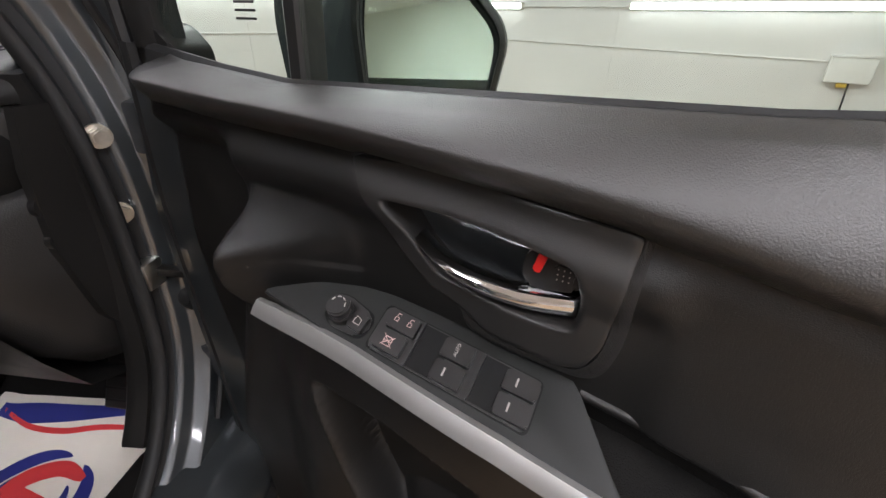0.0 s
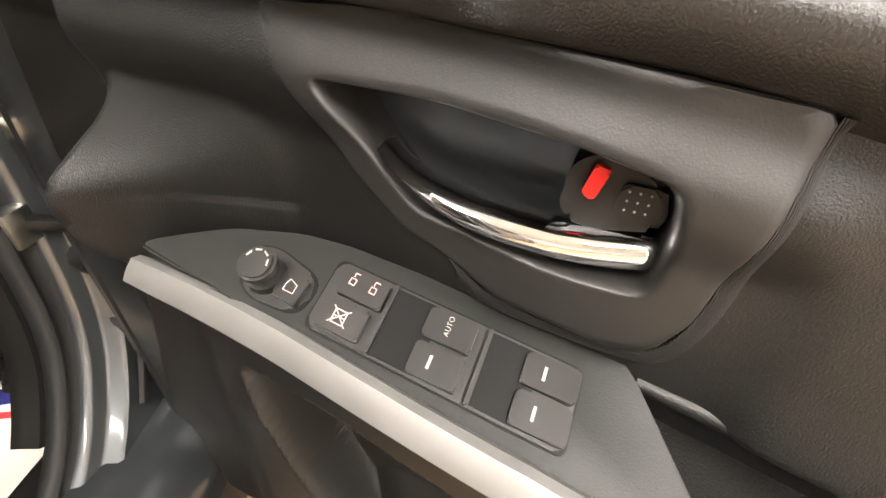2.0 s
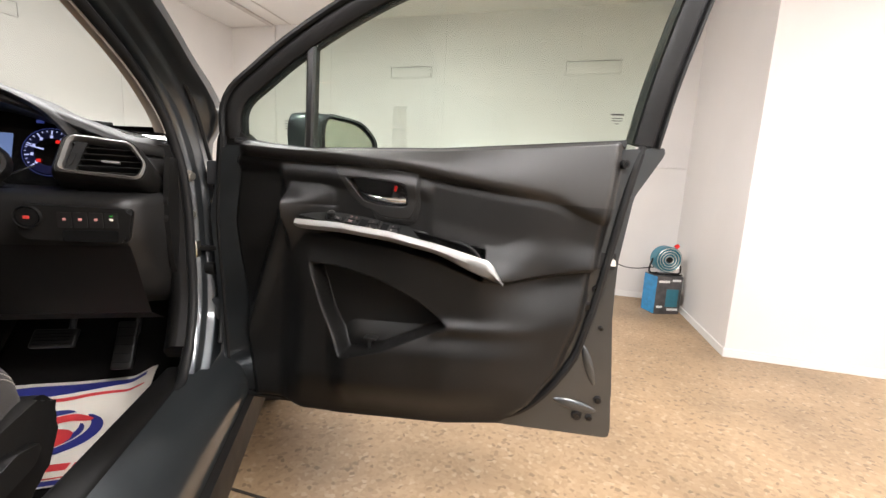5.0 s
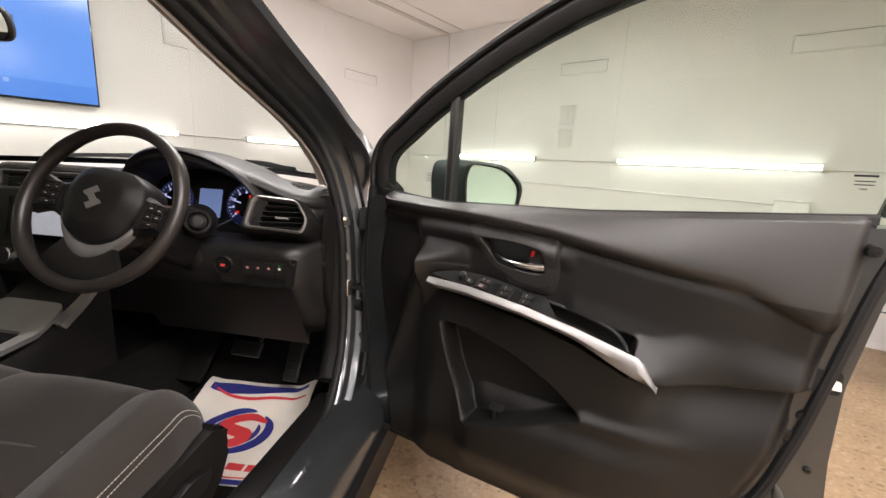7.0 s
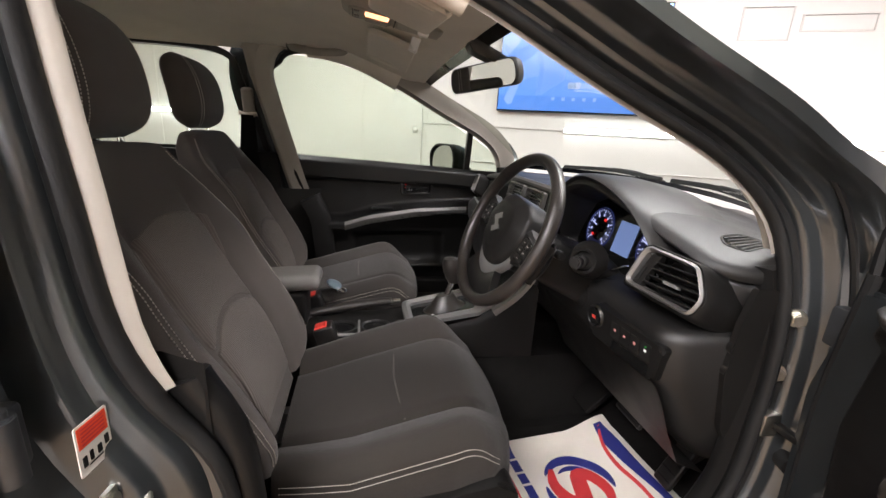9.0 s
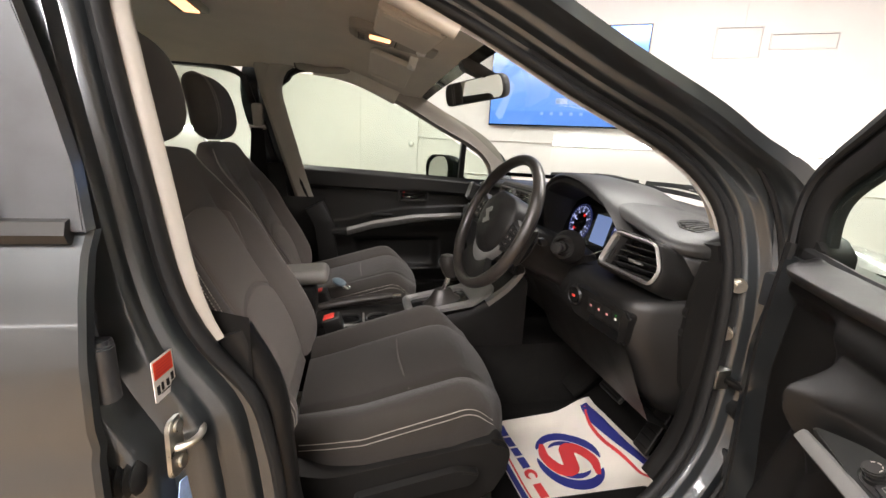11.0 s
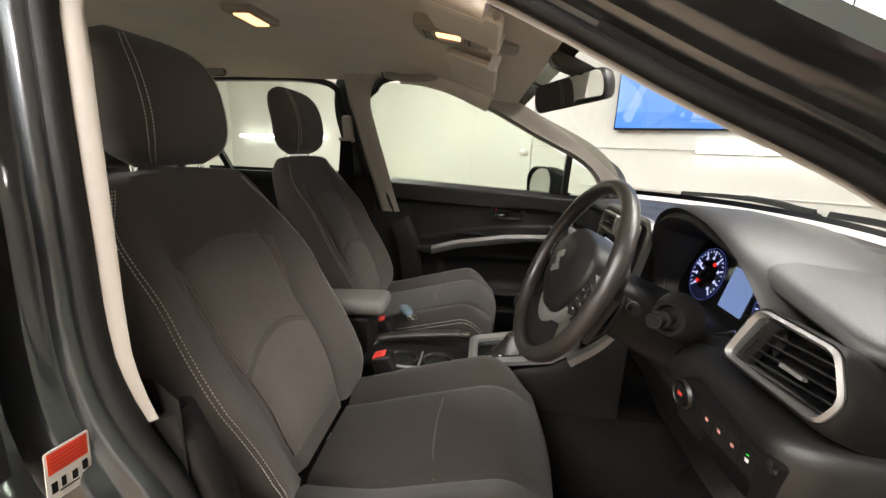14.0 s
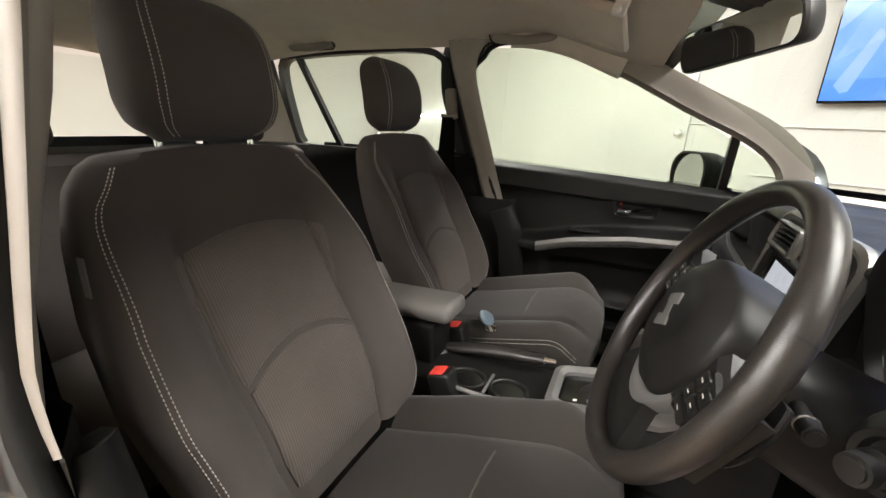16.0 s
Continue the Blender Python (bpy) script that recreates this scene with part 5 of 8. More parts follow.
part("lock_body", plate(rounded([(0.501, 0.868), (0.503, 0.890), (0.513, 0.896), (0.535, 0.892), (0.541, 0.871), (0.515, 0.865)], 0.007, 6), dp, 0.013, -0.03, 0.003), M_SMOOTH, bz, "black lock knob")
part("lock_indicator", plate(rounded([(0.5085, 0.8805), (0.5135, 0.8785), (0.5170, 0.8905), (0.5115, 0.8925)], 0.0015), dp, 0.0165, 0.012, 0.0008), M_RED, bz, "bright red lock indicator")
part("lock_grip", plate(rounded([(0.521, 0.8745), (0.534, 0.8735), (0.535, 0.887), (0.522, 0.887)], 0.003), dp, 0.0155, 0.012, 0.001), M_SMOOTH, bz)
dots = [cyl(dp(0.5245 + 0.0036 * i, 0.8775 + 0.0036 * j, 0.0153), dp(0.5245 + 0.0036 * i, 0.8775 + 0.0036 * j, 0.0158), 0.00045, n=8) for i in range(3) for j in range(3)]
part("grip_dots", join(*dots), M_MARK, bz, "small pale dots")
M_FINERIB = material("ribbed_black", (0.018, 0.017, 0.016), 0.5, 0, 0.9, 420, 0.1, 10, kind="ribs", stretch=(1, 0.01, 0.25))
near = curve_points([Vector((a, b, 0)) for a, b in ((0.459, 0.8345), (0.485, 0.821), (0.536, 0.818), (0.551, 0.8225), (0.5595, 0.842), (0.5625, 0.880), (0.566, 0.920))], 50)
away = curve_points([Vector((a, b, 0)) for a, b in ((0.4595, 0.833), (0.474, 0.8115), (0.535, 0.8065), (0.560, 0.811), (0.570, 0.840), (0.5705, 0.882), (0.571, 0.919))], 50)
rings = []
for p, q in zip(near, away):
    d0, d1 = face_d(p.x, p.y) - 0.0012, lining_d(q.x, q.y) - 0.0005
    rings.append([dp(p.x, p.y, d0 - 0.008)] + [dp(p.x + (q.x - p.x) * f, p.y + (q.y - p.y) * f, d0 + (d1 - d0) * f ** 1.5 + 0.0012 * math.sin(math.pi * f)) for f in (0, 0.2, 0.4, 0.6, 0.8, 1.0)])
part("textured_fillet", loft(rings, False, False), M_FINERIB, door, "finely ribbed black strip", angle=60)

# armrest: top plate, silver strip, switches
AX = Vector((0.989, 0, -0.148))
AY = Vector((0.0, -0.905, -0.425))
AN = AX.cross(AY).normalized()
if AN.z < 0:
    AN = -AN


def arm(s, w, e):
    """A point over the armrest's top: s along the door, w from its inner edge towards the cabin, e above it."""
    d = 0.010 + w
    return dp(s, arm_plane(s, d), d) + AN * e


top_poly = [(0.302, 0.0475), (0.307, 0.042), (0.322, 0.032), (0.342, 0.020), (0.378, 0.008), (0.404, 0.004), (0.47, 0.001), (0.541, -0.002), (0.552, 0.006), (0.582, 0.041), (0.598, 0.058), (0.598, 0.062), (0.52, 0.0605), (0.42, 0.0535), (0.34, 0.0485)]
at = part("armrest_top", plate(rounded(top_poly, 0.006, 3), arm, 0.003, -0.006, 0.0015), M_PLATE, door, "satin black armrest top")
def strip_ring(s):
    tt = along(TRIM_TOP, s)
    d = 0.062 + 0.016 * smooth_step(0.3, 0.55, s)
    h = 0.018 * (0.78 + 0.22 * smooth_step(0.298, 0.315, s)) + 0.018 * smooth_step(0.6, 0.74, s)
    cut = (h + 0.002) * min(1.0, max(0.0, (s - 0.737) / 0.0295))
    z0, z1 = tt + 0.003 - cut, tt - h
    return [dp(s, z0, d - 0.005), dp(s, z0 + 0.001, d), dp(s, z0 - 0.004, d + 0.005), dp(s, (z0 + z1) / 2, d + 0.008), dp(s, z1 + 0.004, d + 0.003), dp(s, z1, d - 0.004), dp(s, z1, d - 0.02)]


part("armrest_strip", loft([strip_ring(0.297 + 0.469 * k / 40) for k in range(41)], True, True), M_SILVER, door, "satin silver armrest strip")
# Near-black sheet put in as the shade at the bottom of the pull cup.
part("cup_floor", loft([[dp(s, along(TRIM_TOP, s) - 0.020, -0.002), dp(s, along(TRIM_TOP, s) - 0.022, 0.03), dp(s, along(TRIM_TOP, s) - 0.020, 0.064)] for s in (0.553, 0.60, 0.65, 0.70, 0.722)], False, False), M_CARPET, door, "dark sheet added as the shade in the pull cup")
part("cup_rim", sweep([dp(0.553, 0.7935, 0.012), dp(0.60, 0.786, 0.013), dp(0.65, 0.777, 0.017), dp(0.685, 0.768, 0.030), dp(0.705, 0.756, 0.050), dp(0.712, 0.748, 0.064)], circle(0.0045, 12), (0, 0, 1), 40), M_DOORGRAIN, door, "black rim of the pull cup", angle=70)
# mirror knob
M_WELL = material("dark_groove", (0.007, 0.007, 0.007), 0.6, 0, 0, 1, 0.1, 40, spec=0.12)
KN = (0.375, 0.034)
part("knob_groove", plate(rounded([(0.3595, 0.022), (0.372, 0.019), (0.402, 0.0245), (0.400, 0.0445), (0.372, 0.0465), (0.360, 0.040)], 0.009), arm, 0.0036, 0.0), M_WELL, at)
part("knob_plate", plate(rounded([(0.3605, 0.023), (0.372, 0.020), (0.401, 0.0255), (0.399, 0.0435), (0.372, 0.0455), (0.361, 0.039)], 0.009), arm, 0.0042, 0.001, 0.001), M_SMOOTH, at)
kc = arm(*KN, 0)
kb = part("mirror_knob", join(cyl(kc, kc + AN * 0.009, 0.0105, 0.0095, 28), cyl(kc + AN * 0.009, kc + AN * 0.014, 0.0075, 0.0085, 28), cyl(kc + AN * 0.014, kc + AN * 0.020, 0.0092, 0.0092, 28, 0.0015)), M_SMOOTH, at, "black mirror adjuster knob")
part("knob_marks", join(*[plate([(KN[0] + r * math.cos(q), KN[1] + r * math.sin(q)) for r, q in ((0.0055, q0), (0.0063, q0), (0.0063, q0 + 0.5), (0.0055, q0 + 0.5))], arm, 0.0204, 0.0198) for q0 in (3.3, 4.1, 4.9, 5.7)]), M_MARK, kb, "white marks", smooth=False)


def switch(poly, e0, e1, name, label="", tilt=None, parent=None):
    return part(name, plate(rounded(poly, 0.0018, 4), tilt or arm, e1, e0, 0.0010), M_SMOOTH, parent or at, label)


def line(path, w, place, e):
    """A thin printed line."""
    out = []
    for (a0, b0), (a1, b1) in zip(path, path[1:]):
        n = math.hypot(a1 - a0, b1 - b0)
        p, q = -(b1 - b0) / n * w / 2, (a1 - a0) / n * w / 2
        out.append(plate([(a0 - p, b0 - q), (a0 + p, b0 + q), (a1 + p, b1 + q), (a1 - p, b1 - q)], place, e + 0.0003, e))
    return join(*out)


M_PINK = material("faded_pink_print", (0.50, 0.33, 0.31), 0.6)
b = switch([(0.384, 0.0275), (0.398, 0.0285), (0.397, 0.0415), (0.3835, 0.0405)], 0.002, 0.0085, "fold_button", "black mirror folding button")
part("icon", line([(0.388, 0.037), (0.3935, 0.037), (0.3935, 0.033), (0.389, 0.0315), (0.388, 0.034), (0.388, 0.037)], 0.00045, arm, 0.0086), M_MARK, b, smooth=False)
part("plate_groove", plate(rounded([(0.4035, 0.0115), (0.5305, 0.0115), (0.5305, 0.0465), (0.4035, 0.0465)], 0.005), arm, 0.0036, 0.0), M_WELL, at)
part("switch_plate", plate(rounded([(0.4045, 0.0125), (0.5295, 0.0125), (0.5295, 0.0455), (0.4045, 0.0455)], 0.0045), arm, 0.0042, 0.001, 0.0008), M_SMOOTH, at)
b = switch([(0.4105, 0.0145), (0.435, 0.0145), (0.435, 0.0275), (0.4105, 0.0275)], 0.003, 0.0085, "lock_button", "black button with pale padlock symbols")
part("icon", join(*[line([(a, 0.0192), (a + 0.0029, 0.0192), (a + 0.0029, 0.0220), (a, 0.0220), (a, 0.0192)], 0.0004, arm, 0.0086) for a in (0.4155, 0.4265)] + [line([(a, 0.0185), (a, 0.0165), (a + 0.0025, 0.0165)], 0.0005, arm, 0.0086) for a in (0.4165, 0.4275)]), M_PINK, b, "pale padlock symbols", smooth=False)
b = switch([(0.408, 0.0295), (0.432, 0.0295), (0.432, 0.0435), (0.408, 0.0435)], 0.003, 0.0085, "window_lock_button", "black button with a pale crossed window symbol")
part("icon", join(line([(0.4165, 0.034), (0.4225, 0.034), (0.4225, 0.040), (0.4165, 0.040), (0.4165, 0.034)], 0.0005, arm, 0.0086), line([(0.415, 0.033), (0.424, 0.0405)], 0.00045, arm, 0.0086), line([(0.424, 0.033), (0.415, 0.0405)], 0.00045, arm, 0.0086), line([(0.4165, 0.037), (0.4225, 0.037)], 0.00045, arm, 0.0086)), M_PINK, b, "pale crossed window symbol", smooth=False)
for s0, s1 in ((0.436, 0.481), (0.485, 0.529)):
    # Flat dark patch gives the well its shade; nothing is hollowed out.
    part("well_shade", plate(rounded([(s0, 0.0135), (s0 + 0.026, 0.0135), (s0 + 0.026, 0.0445), (s0, 0.0445)], 0.003), arm, 0.0046, 0.0040), M_WELL, at, "flat dark patch painted as the shade of a finger well")
    part("well_wall", plate(rounded([(s0 + 0.0003, 0.013), (s0 + 0.0025, 0.013), (s0 + 0.0025, 0.045), (s0 + 0.0003, 0.045)], 0.0008), arm, 0.0075, 0.003, 0.0006), M_SMOOTH, at)
    for w0, w1 in ((0.0145, 0.0280), (0.0300, 0.0440)):
        def slope(a, b, e, s1=s1):
            return arm(a, b, e - 0.004 * (s1 - a) / 0.025)
        b = switch([(s1 - 0.0245, w0), (s1 - 0.0005, w0), (s1 - 0.0005, w1), (s1 - 0.0245, w1)], 0.004, 0.0105, "window_switch", "black window switch with a white mark", slope)
        if s0 < 0.45 and w0 < 0.02:
            wr = text_mesh("AUTO", 0.0036)
            put(wr, Matrix.Translation(slope(0.4690, 0.0250, 0.0108)) @ Matrix((AY * -1, AX * -1, AN)).transposed().to_4x4())
            part("writing", wr, M_MARK, b, smooth=False)
        else:
            m = (w0 + w1) / 2
            part("mark", plate([(s1 - 0.0160, m - 0.0028), (s1 - 0.0147, m - 0.0028), (s1 - 0.0147, m + 0.0028), (s1 - 0.0160, m + 0.0028)], slope, 0.0109, 0.0102), M_MARK, b, smooth=False)
part("pocket_clip", join(box(0.455, 0.485, -0.045, -0.02, 0.535, 0.541, 0.002), box(0.466, 0.474, -0.045, -0.038, 0.515, 0.541, 0.002)), M_SMOOTH, door, "small black clip in the pocket")


# ---- the passenger's door, closed, seen from inside ----
pd = thing("passenger_door", (mirror_x(-1, 0.72), -0.5, 0.4), "closed passenger door with black lining and a silver strip", "car door")
PX = lambda d: mirror_x(-1, 0.735) + d            # d towards the cabin


def pdp(y, z, d):
    return Vector((PX(d), y, z))


P_BELT = ((-1.05, 1.008), (-0.95, 1.002), (-0.5, 0.982), (-0.12, 0.962), (0.05, 0.955))


def p_lining(y, z):
    belt = along(P_BELT, y)
    t = -y                                          # distance behind the hinge
    strip = along(((-0.72, 0.700), (-0.60, 0.735), (-0.40, 0.768), (-0.16, 0.782)), y)
    d = 0.012 + 0.03 * smooth_step(0.885, 0.90, z + 0.03 * (y + 0.5)) - 0.026 * smooth_step(belt - 0.02, belt, z)
    arm = 0.062 * smooth_step(strip + 0.045, strip + 0.002, z) * smooth_step(-0.95, -0.80, y) * smooth_step(-0.02, -0.12, y)
    d = max(d, 0.012 + arm)
    if z < strip - 0.02:
        d = min(d, 0.052 - 0.02 * smooth_step(0.02, 0.10, strip - z))
        px = smooth_step(-0.70, -0.66, y) * smooth_step(-0.25, -0.30, y) * smooth_step(0.50, 0.515, z) * smooth_step(0.665, 0.64, z)
        d -= 0.03 * px
        d += 0.02 * math.exp(-((z - 0.50) / 0.03) ** 2)
    return d


rows = []
for j in range(91):
    z0 = 0.36
    rows.append([pdp(-0.93 + 0.93 * i / 110, 0, 0) for i in range(111)])
    for i, p in enumerate(rows[-1]):
        p.z = z0 + (along(P_BELT, p.y) - z0) * j / 90
        p.x = PX(p_lining(p.y, p.z))
part("lining", loft(rows, False, False), M_DOORGRAIN, pd, "black grained door lining", angle=50)
part("shell", plate([(-1.0, 0.33), (0.03, 0.33), (0.03, 0.95), (-1.03, 1.0)], lambda a, b, e: Vector((PX(-0.03) + e, a, b)), 0.0, -0.09, 0.005), M_PAINT, pd, "dark grey painted door shell")
part("armrest_strip", loft([[pdp(y, along(((-0.72, 0.700), (-0.60, 0.735), (-0.40, 0.768), (-0.16, 0.782)), y) + a, 0.068 + b) for a, b in ((0.012, 0.0), (0.014, 0.006), (0.0, 0.012), (-0.014, 0.008), (-0.02 * smooth_step(-0.16, -0.4, y) - 0.006, 0.0), (-0.012, -0.012))] for y in [-0.72 + 0.56 * k / 30 for k in range(31)]], True, True), M_SILVER, pd, "satin silver armrest strip")
pb = part("handle_bezel", ring_frame(rounded([(-0.47, 0.835), (-0.32, 0.838), (-0.315, 0.90), (-0.475, 0.905)], 0.015), rounded([(-0.455, 0.848), (-0.335, 0.85), (-0.335, 0.888), (-0.457, 0.892)], 0.01), pdp, 0.028, 0.024, 0.03, 64, 0.004), M_DOORGRAIN, pd, "black handle surround")
part("recess", plate([(-0.47, 0.84), (-0.32, 0.84), (-0.32, 0.895), (-0.47, 0.90)], pdp, 0.0045, 0.001), M_GLOSSBLACK, pb)
part("inner_handle", sweep([pdp(-0.345, 0.873, 0.024), pdp(-0.39, 0.866, 0.032), pdp(-0.425, 0.863, 0.034), pdp(-0.452, 0.864, 0.028)], [(-0.005, -0.004), (0.005, -0.005), (0.007, 0.003), (-0.006, 0.005)], (0, 0, 1), 20, scale=lambda t: 0.5 + 0.7 * t), M_CHROME, pb, "chrome door handle")
part("lock_indicator", plate([(-0.447, 0.881), (-0.440, 0.881), (-0.441, 0.890), (-0.448, 0.890)], pdp, 0.026, 0.012), M_RED, pb, "red lock indicator")
part("switch_pod", put(box(-0.012, 0.012, -0.05, 0.05, -0.004, 0.006, 0.003), Matrix.Translation(pdp(-0.55, 0.775, 0.045))), M_SMOOTH, pd, "black window switch pod")
pgx = lambda z: 0.735 - 0.20 * (z - 0.96)
pw = [(-0.165, 0.955), (-0.97, 1.0), (-1.0, 1.12), (-1.045, 1.30), (-1.035, 1.37), (-0.95, 1.392), (-0.80, 1.388), (-0.62, 1.345), (-0.45, 1.275), (-0.30, 1.20), (-0.16, 1.12)]
g = part("window_glass", plate(pw, lambda a, b, e: Vector((mirror_x(-1, pgx(b) + 0.012) - e, a, b)), 0.0, 0.004), M_TINTGLASS, pd, "clear window glass", smooth=False)
g.visible_shadow = False
g = part("quarter_glass", plate([(-0.145, 0.955), (-0.145, 1.115), (-0.06, 1.065), (0.02, 1.0), (0.03, 0.955)], lambda a, b, e: Vector((mirror_x(-1, pgx(b) + 0.012) - e, a, b)), 0.0, 0.004), M_TINTGLASS, pd, "small fixed quarter glass", smooth=False)
g.visible_shadow = False
part("divider_bar", loft([[Vector((mirror_x(-1, pgx(z) + b), -0.155 + a, z)) for a, b in ((-0.012, -0.012), (0.012, -0.012), (0.012, 0.02), (-0.012, 0.02))] for z in (0.94, 1.05, 1.16)]), M_SMOOTH, pd, "black divider bar")
part("window_frame", sweep([Vector((mirror_x(-1, pgx(z) + 0.005), y, z)) for y, z in [(-0.985, 0.99), (-1.02, 1.12), (-1.062, 1.30), (-1.045, 1.385), (-0.95, 1.41), (-0.80, 1.405), (-0.60, 1.36), (-0.42, 1.285), (-0.27, 1.21), (-0.12, 1.125), (-0.02, 1.06), (0.05, 0.99)]], [(-0.014, -0.016), (0.014, -0.016), (0.018, 0.012), (-0.018, 0.012)], (1, 0, 0), 60), M_SMOOTH, pd, "black window frame")
mirror_unit(pd, lambda a, b, e: Vector((mirror_x(-1, 0.80) - a * 0.85, -0.200 - 0.42 * a - e, 0.995 + b)), False)

# ---- seats ----
def seat_back_point(u, v, face):
    """u across (-1 to 1), v up the backrest (0 to 1), face 1 the front, -1 the back. Seat axes: y forward, z up from the cushion's rear."""
    w = along(((0, 0.215), (0.15, 0.245), (0.40, 0.262), (0.62, 0.258), (0.80, 0.242), (0.92, 0.222), (0.97, 0.205), (1.0, 0.18)), v)
    x = u * w
    z = 0.535 * v
    lean = -0.245 * v - 0.02 * math.sin(math.pi * v)
    bolster = 0.062 * smooth_step(0.50, 0.92, abs(u)) * (1 - smooth_step(0.62, 0.98, v)) * smooth_step(-0.1, 0.15, v)
    crown = 0.020 * math.sin(math.pi * min(1, v * 1.1)) * (1 - u * u * 0.6)
    lumbar = 0.012 * math.exp(-((v - 0.28) / 0.16) ** 2)
    rim = (1 - abs(u) ** 7) ** 0.5 if abs(u) < 1 else 0
    th = along(((0, 0.06), (0.2, 0.075), (0.7, 0.06), (0.92, 0.05), (1, 0.03)), v)
    if face > 0:
        y = lean + (0.02 + bolster + crown + lumbar) * (0.35 + 0.65 * rim) + (th - 0.06) * 0.3
        y -= 0.012 * math.exp(-((abs(u) - 0.52) / 0.035) ** 2) * (1 - smooth_step(0.72, 0.85, v))
    else:
        y = lean - th * (0.35 + 0.65 * rim)
    return Vector((x, y, z + (0.012 * (1 - u * u) if v > 0.95 else 0)))


def seat_cushion_point(u, v, face):
    """u across, v from the rear (0) to the front edge (1), face 1 the top."""
    w = along(((0, 0.225), (0.3, 0.262), (0.7, 0.268), (0.9, 0.255), (1, 0.225)), v)
    x = u * w
    y = 0.03 + 0.455 * v - 0.02 * u * u * smooth_step(0.6, 1, v)
    bolster = 0.045 * smooth_step(0.52, 0.9, abs(u)) * (1 - 0.55 * smooth_step(0.7, 1.0, v))
    rim = (1 - abs(u) ** 8) ** 0.5 if abs(u) < 1 else 0
    if face > 0:
        z = -0.012 + 0.020 * smooth_step(0.1, 0.85, v) + bolster * (0.3 + 0.7 * rim) - 0.090 * smooth_step(0.62, 1.06, v) ** 2.6 + 0.016 * (1 - u * u)
        z -= 0.010 * math.exp(-((abs(u) - 0.54) / 0.035) ** 2) * smooth_step(0.96, 0.85, v)
        z -= 0.05 * (1 - rim)
    else:
        z = -0.11 + 0.01 * v
    return Vector((x, y, z - 0.006 + 0.082 * v))


def seat_shell(fn, nu, nv):
    rings = []
    for j in range(nv + 1):
        v = j / nv
        us = [math.sin((-1 + 2 * i / nu) * math.pi / 2) * 0.4 + (-1 + 2 * i / nu) * 0.6 for i in range(nu + 1)]
        rings.append([fn(u, v, 1) for u in us] + [fn(u, v, -1) for u in us[::-1][1:-1]])
    return loft(rings, True, True)


def seat_patch(fn, u0, u1, v0, v1, lift, nu=44, nv=44, flare=0.0, arch=0.0, sag=0.0):
    """An inset panel that lies just over a part of the seat."""
    rows = []
    for j in range(nv + 1):
        v = v0 + (v1 - v0) * j / nv
        row = []
        for i in range(nu + 1):
            u = (u0 + (u1 - u0) * i / nu) * (1 + flare * j / nv / max(0.01, abs(u0)))
            bow = (2 * i / nu - 1) ** 2
            v = (v0 - sag * bow) + (v1 - v0 - (arch - sag) * bow) * j / nv
            p, a, b = fn(u, v, 1), fn(u + 0.01, v, 1), fn(u, v + 0.01, 1)
            n = (a - p).cross(b - p).normalized()
            if fn is seat_back_point:
                n = n if n.y > 0 else -n
            else:
                n = n if n.z > 0 else -n
            f = min(i, nu - i, j, nv - j)
            row.append(p + n * (lift * (0.3 + 0.7 * smooth_step(0, 7, f)) if f > 0 else -0.003))
        rows.append(row)
    return loft(rows, False, False)


def headrest(parent, c):
    """A rounded headrest on two steel posts, its seam stitched down both sides."""
    rings = []
    H = 0.225
    for j in range(25):
        v = j / 24
        w = 0.136 * (1 - abs(2 * v - 0.86) ** 4.0 * 0.16) * (0.90 + 0.10 * smooth_step(0.0, 0.3, v)) * min(1, math.sqrt(max(0.0, 1 - max(0, (v - 0.82) / 0.185) ** 2)) * 0.35 + 0.65) * min(1, 0.80 + 0.2 * smooth_step(0, 0.12, v))
        th = 0.062 * (math.sqrt(max(0.02, 1 - abs(2 * v - 1) ** 3.5)))
        y = -0.035 * v + 0.015 * math.sin(math.pi * v)
        rings.append([c + Vector((w * math.copysign(abs(math.cos(q)) ** 0.6, math.cos(q)), y + th * math.copysign(abs(math.sin(q)) ** 0.75, math.sin(q)) * (1.0 if math.sin(q) > 0 else 0.9), H * v)) for q in [2 * math.pi * k / 40 for k in range(40)]])
    h = part("headrest", loft(rings, True, True), M_FABRIC, parent, "padded headrest in charcoal cloth")
    for sx in (-1, 1):
        part("post", cyl(c + Vector((sx * 0.086, -0.002, -0.035)), c + Vector((sx * 0.086, -0.004, 0.03)), 0.006, n=12), M_CHROME, h, "steel post")
        part("post_guide", box(c.x + sx * 0.086 - 0.018, c.x + sx * 0.086 + 0.018, c.y - 0.012, c.y + 0.012, c.z - 0.036, c.z - 0.022, 0.004), M_SMOOTH if sx < 0 else M_ARM, h)
        for o in (0.0, 0.012):
            q = math.acos((0.79 - o * 6) ** (1 / 0.6))
            q = q if sx > 0 else math.pi - q
            pts = []
            for i in range(1, 24):
                r = rings[i]
                k = q / (2 * math.pi) * 40
                pts.append(r[int(k)].lerp(r[int(k) + 1], k - int(k)))
            part("stitching", stitches(pts, 44, 0.0042, 0.0009, Vector((0, 0.0006, 0))), M_STITCH, h, "pale twin stitching")
    return h


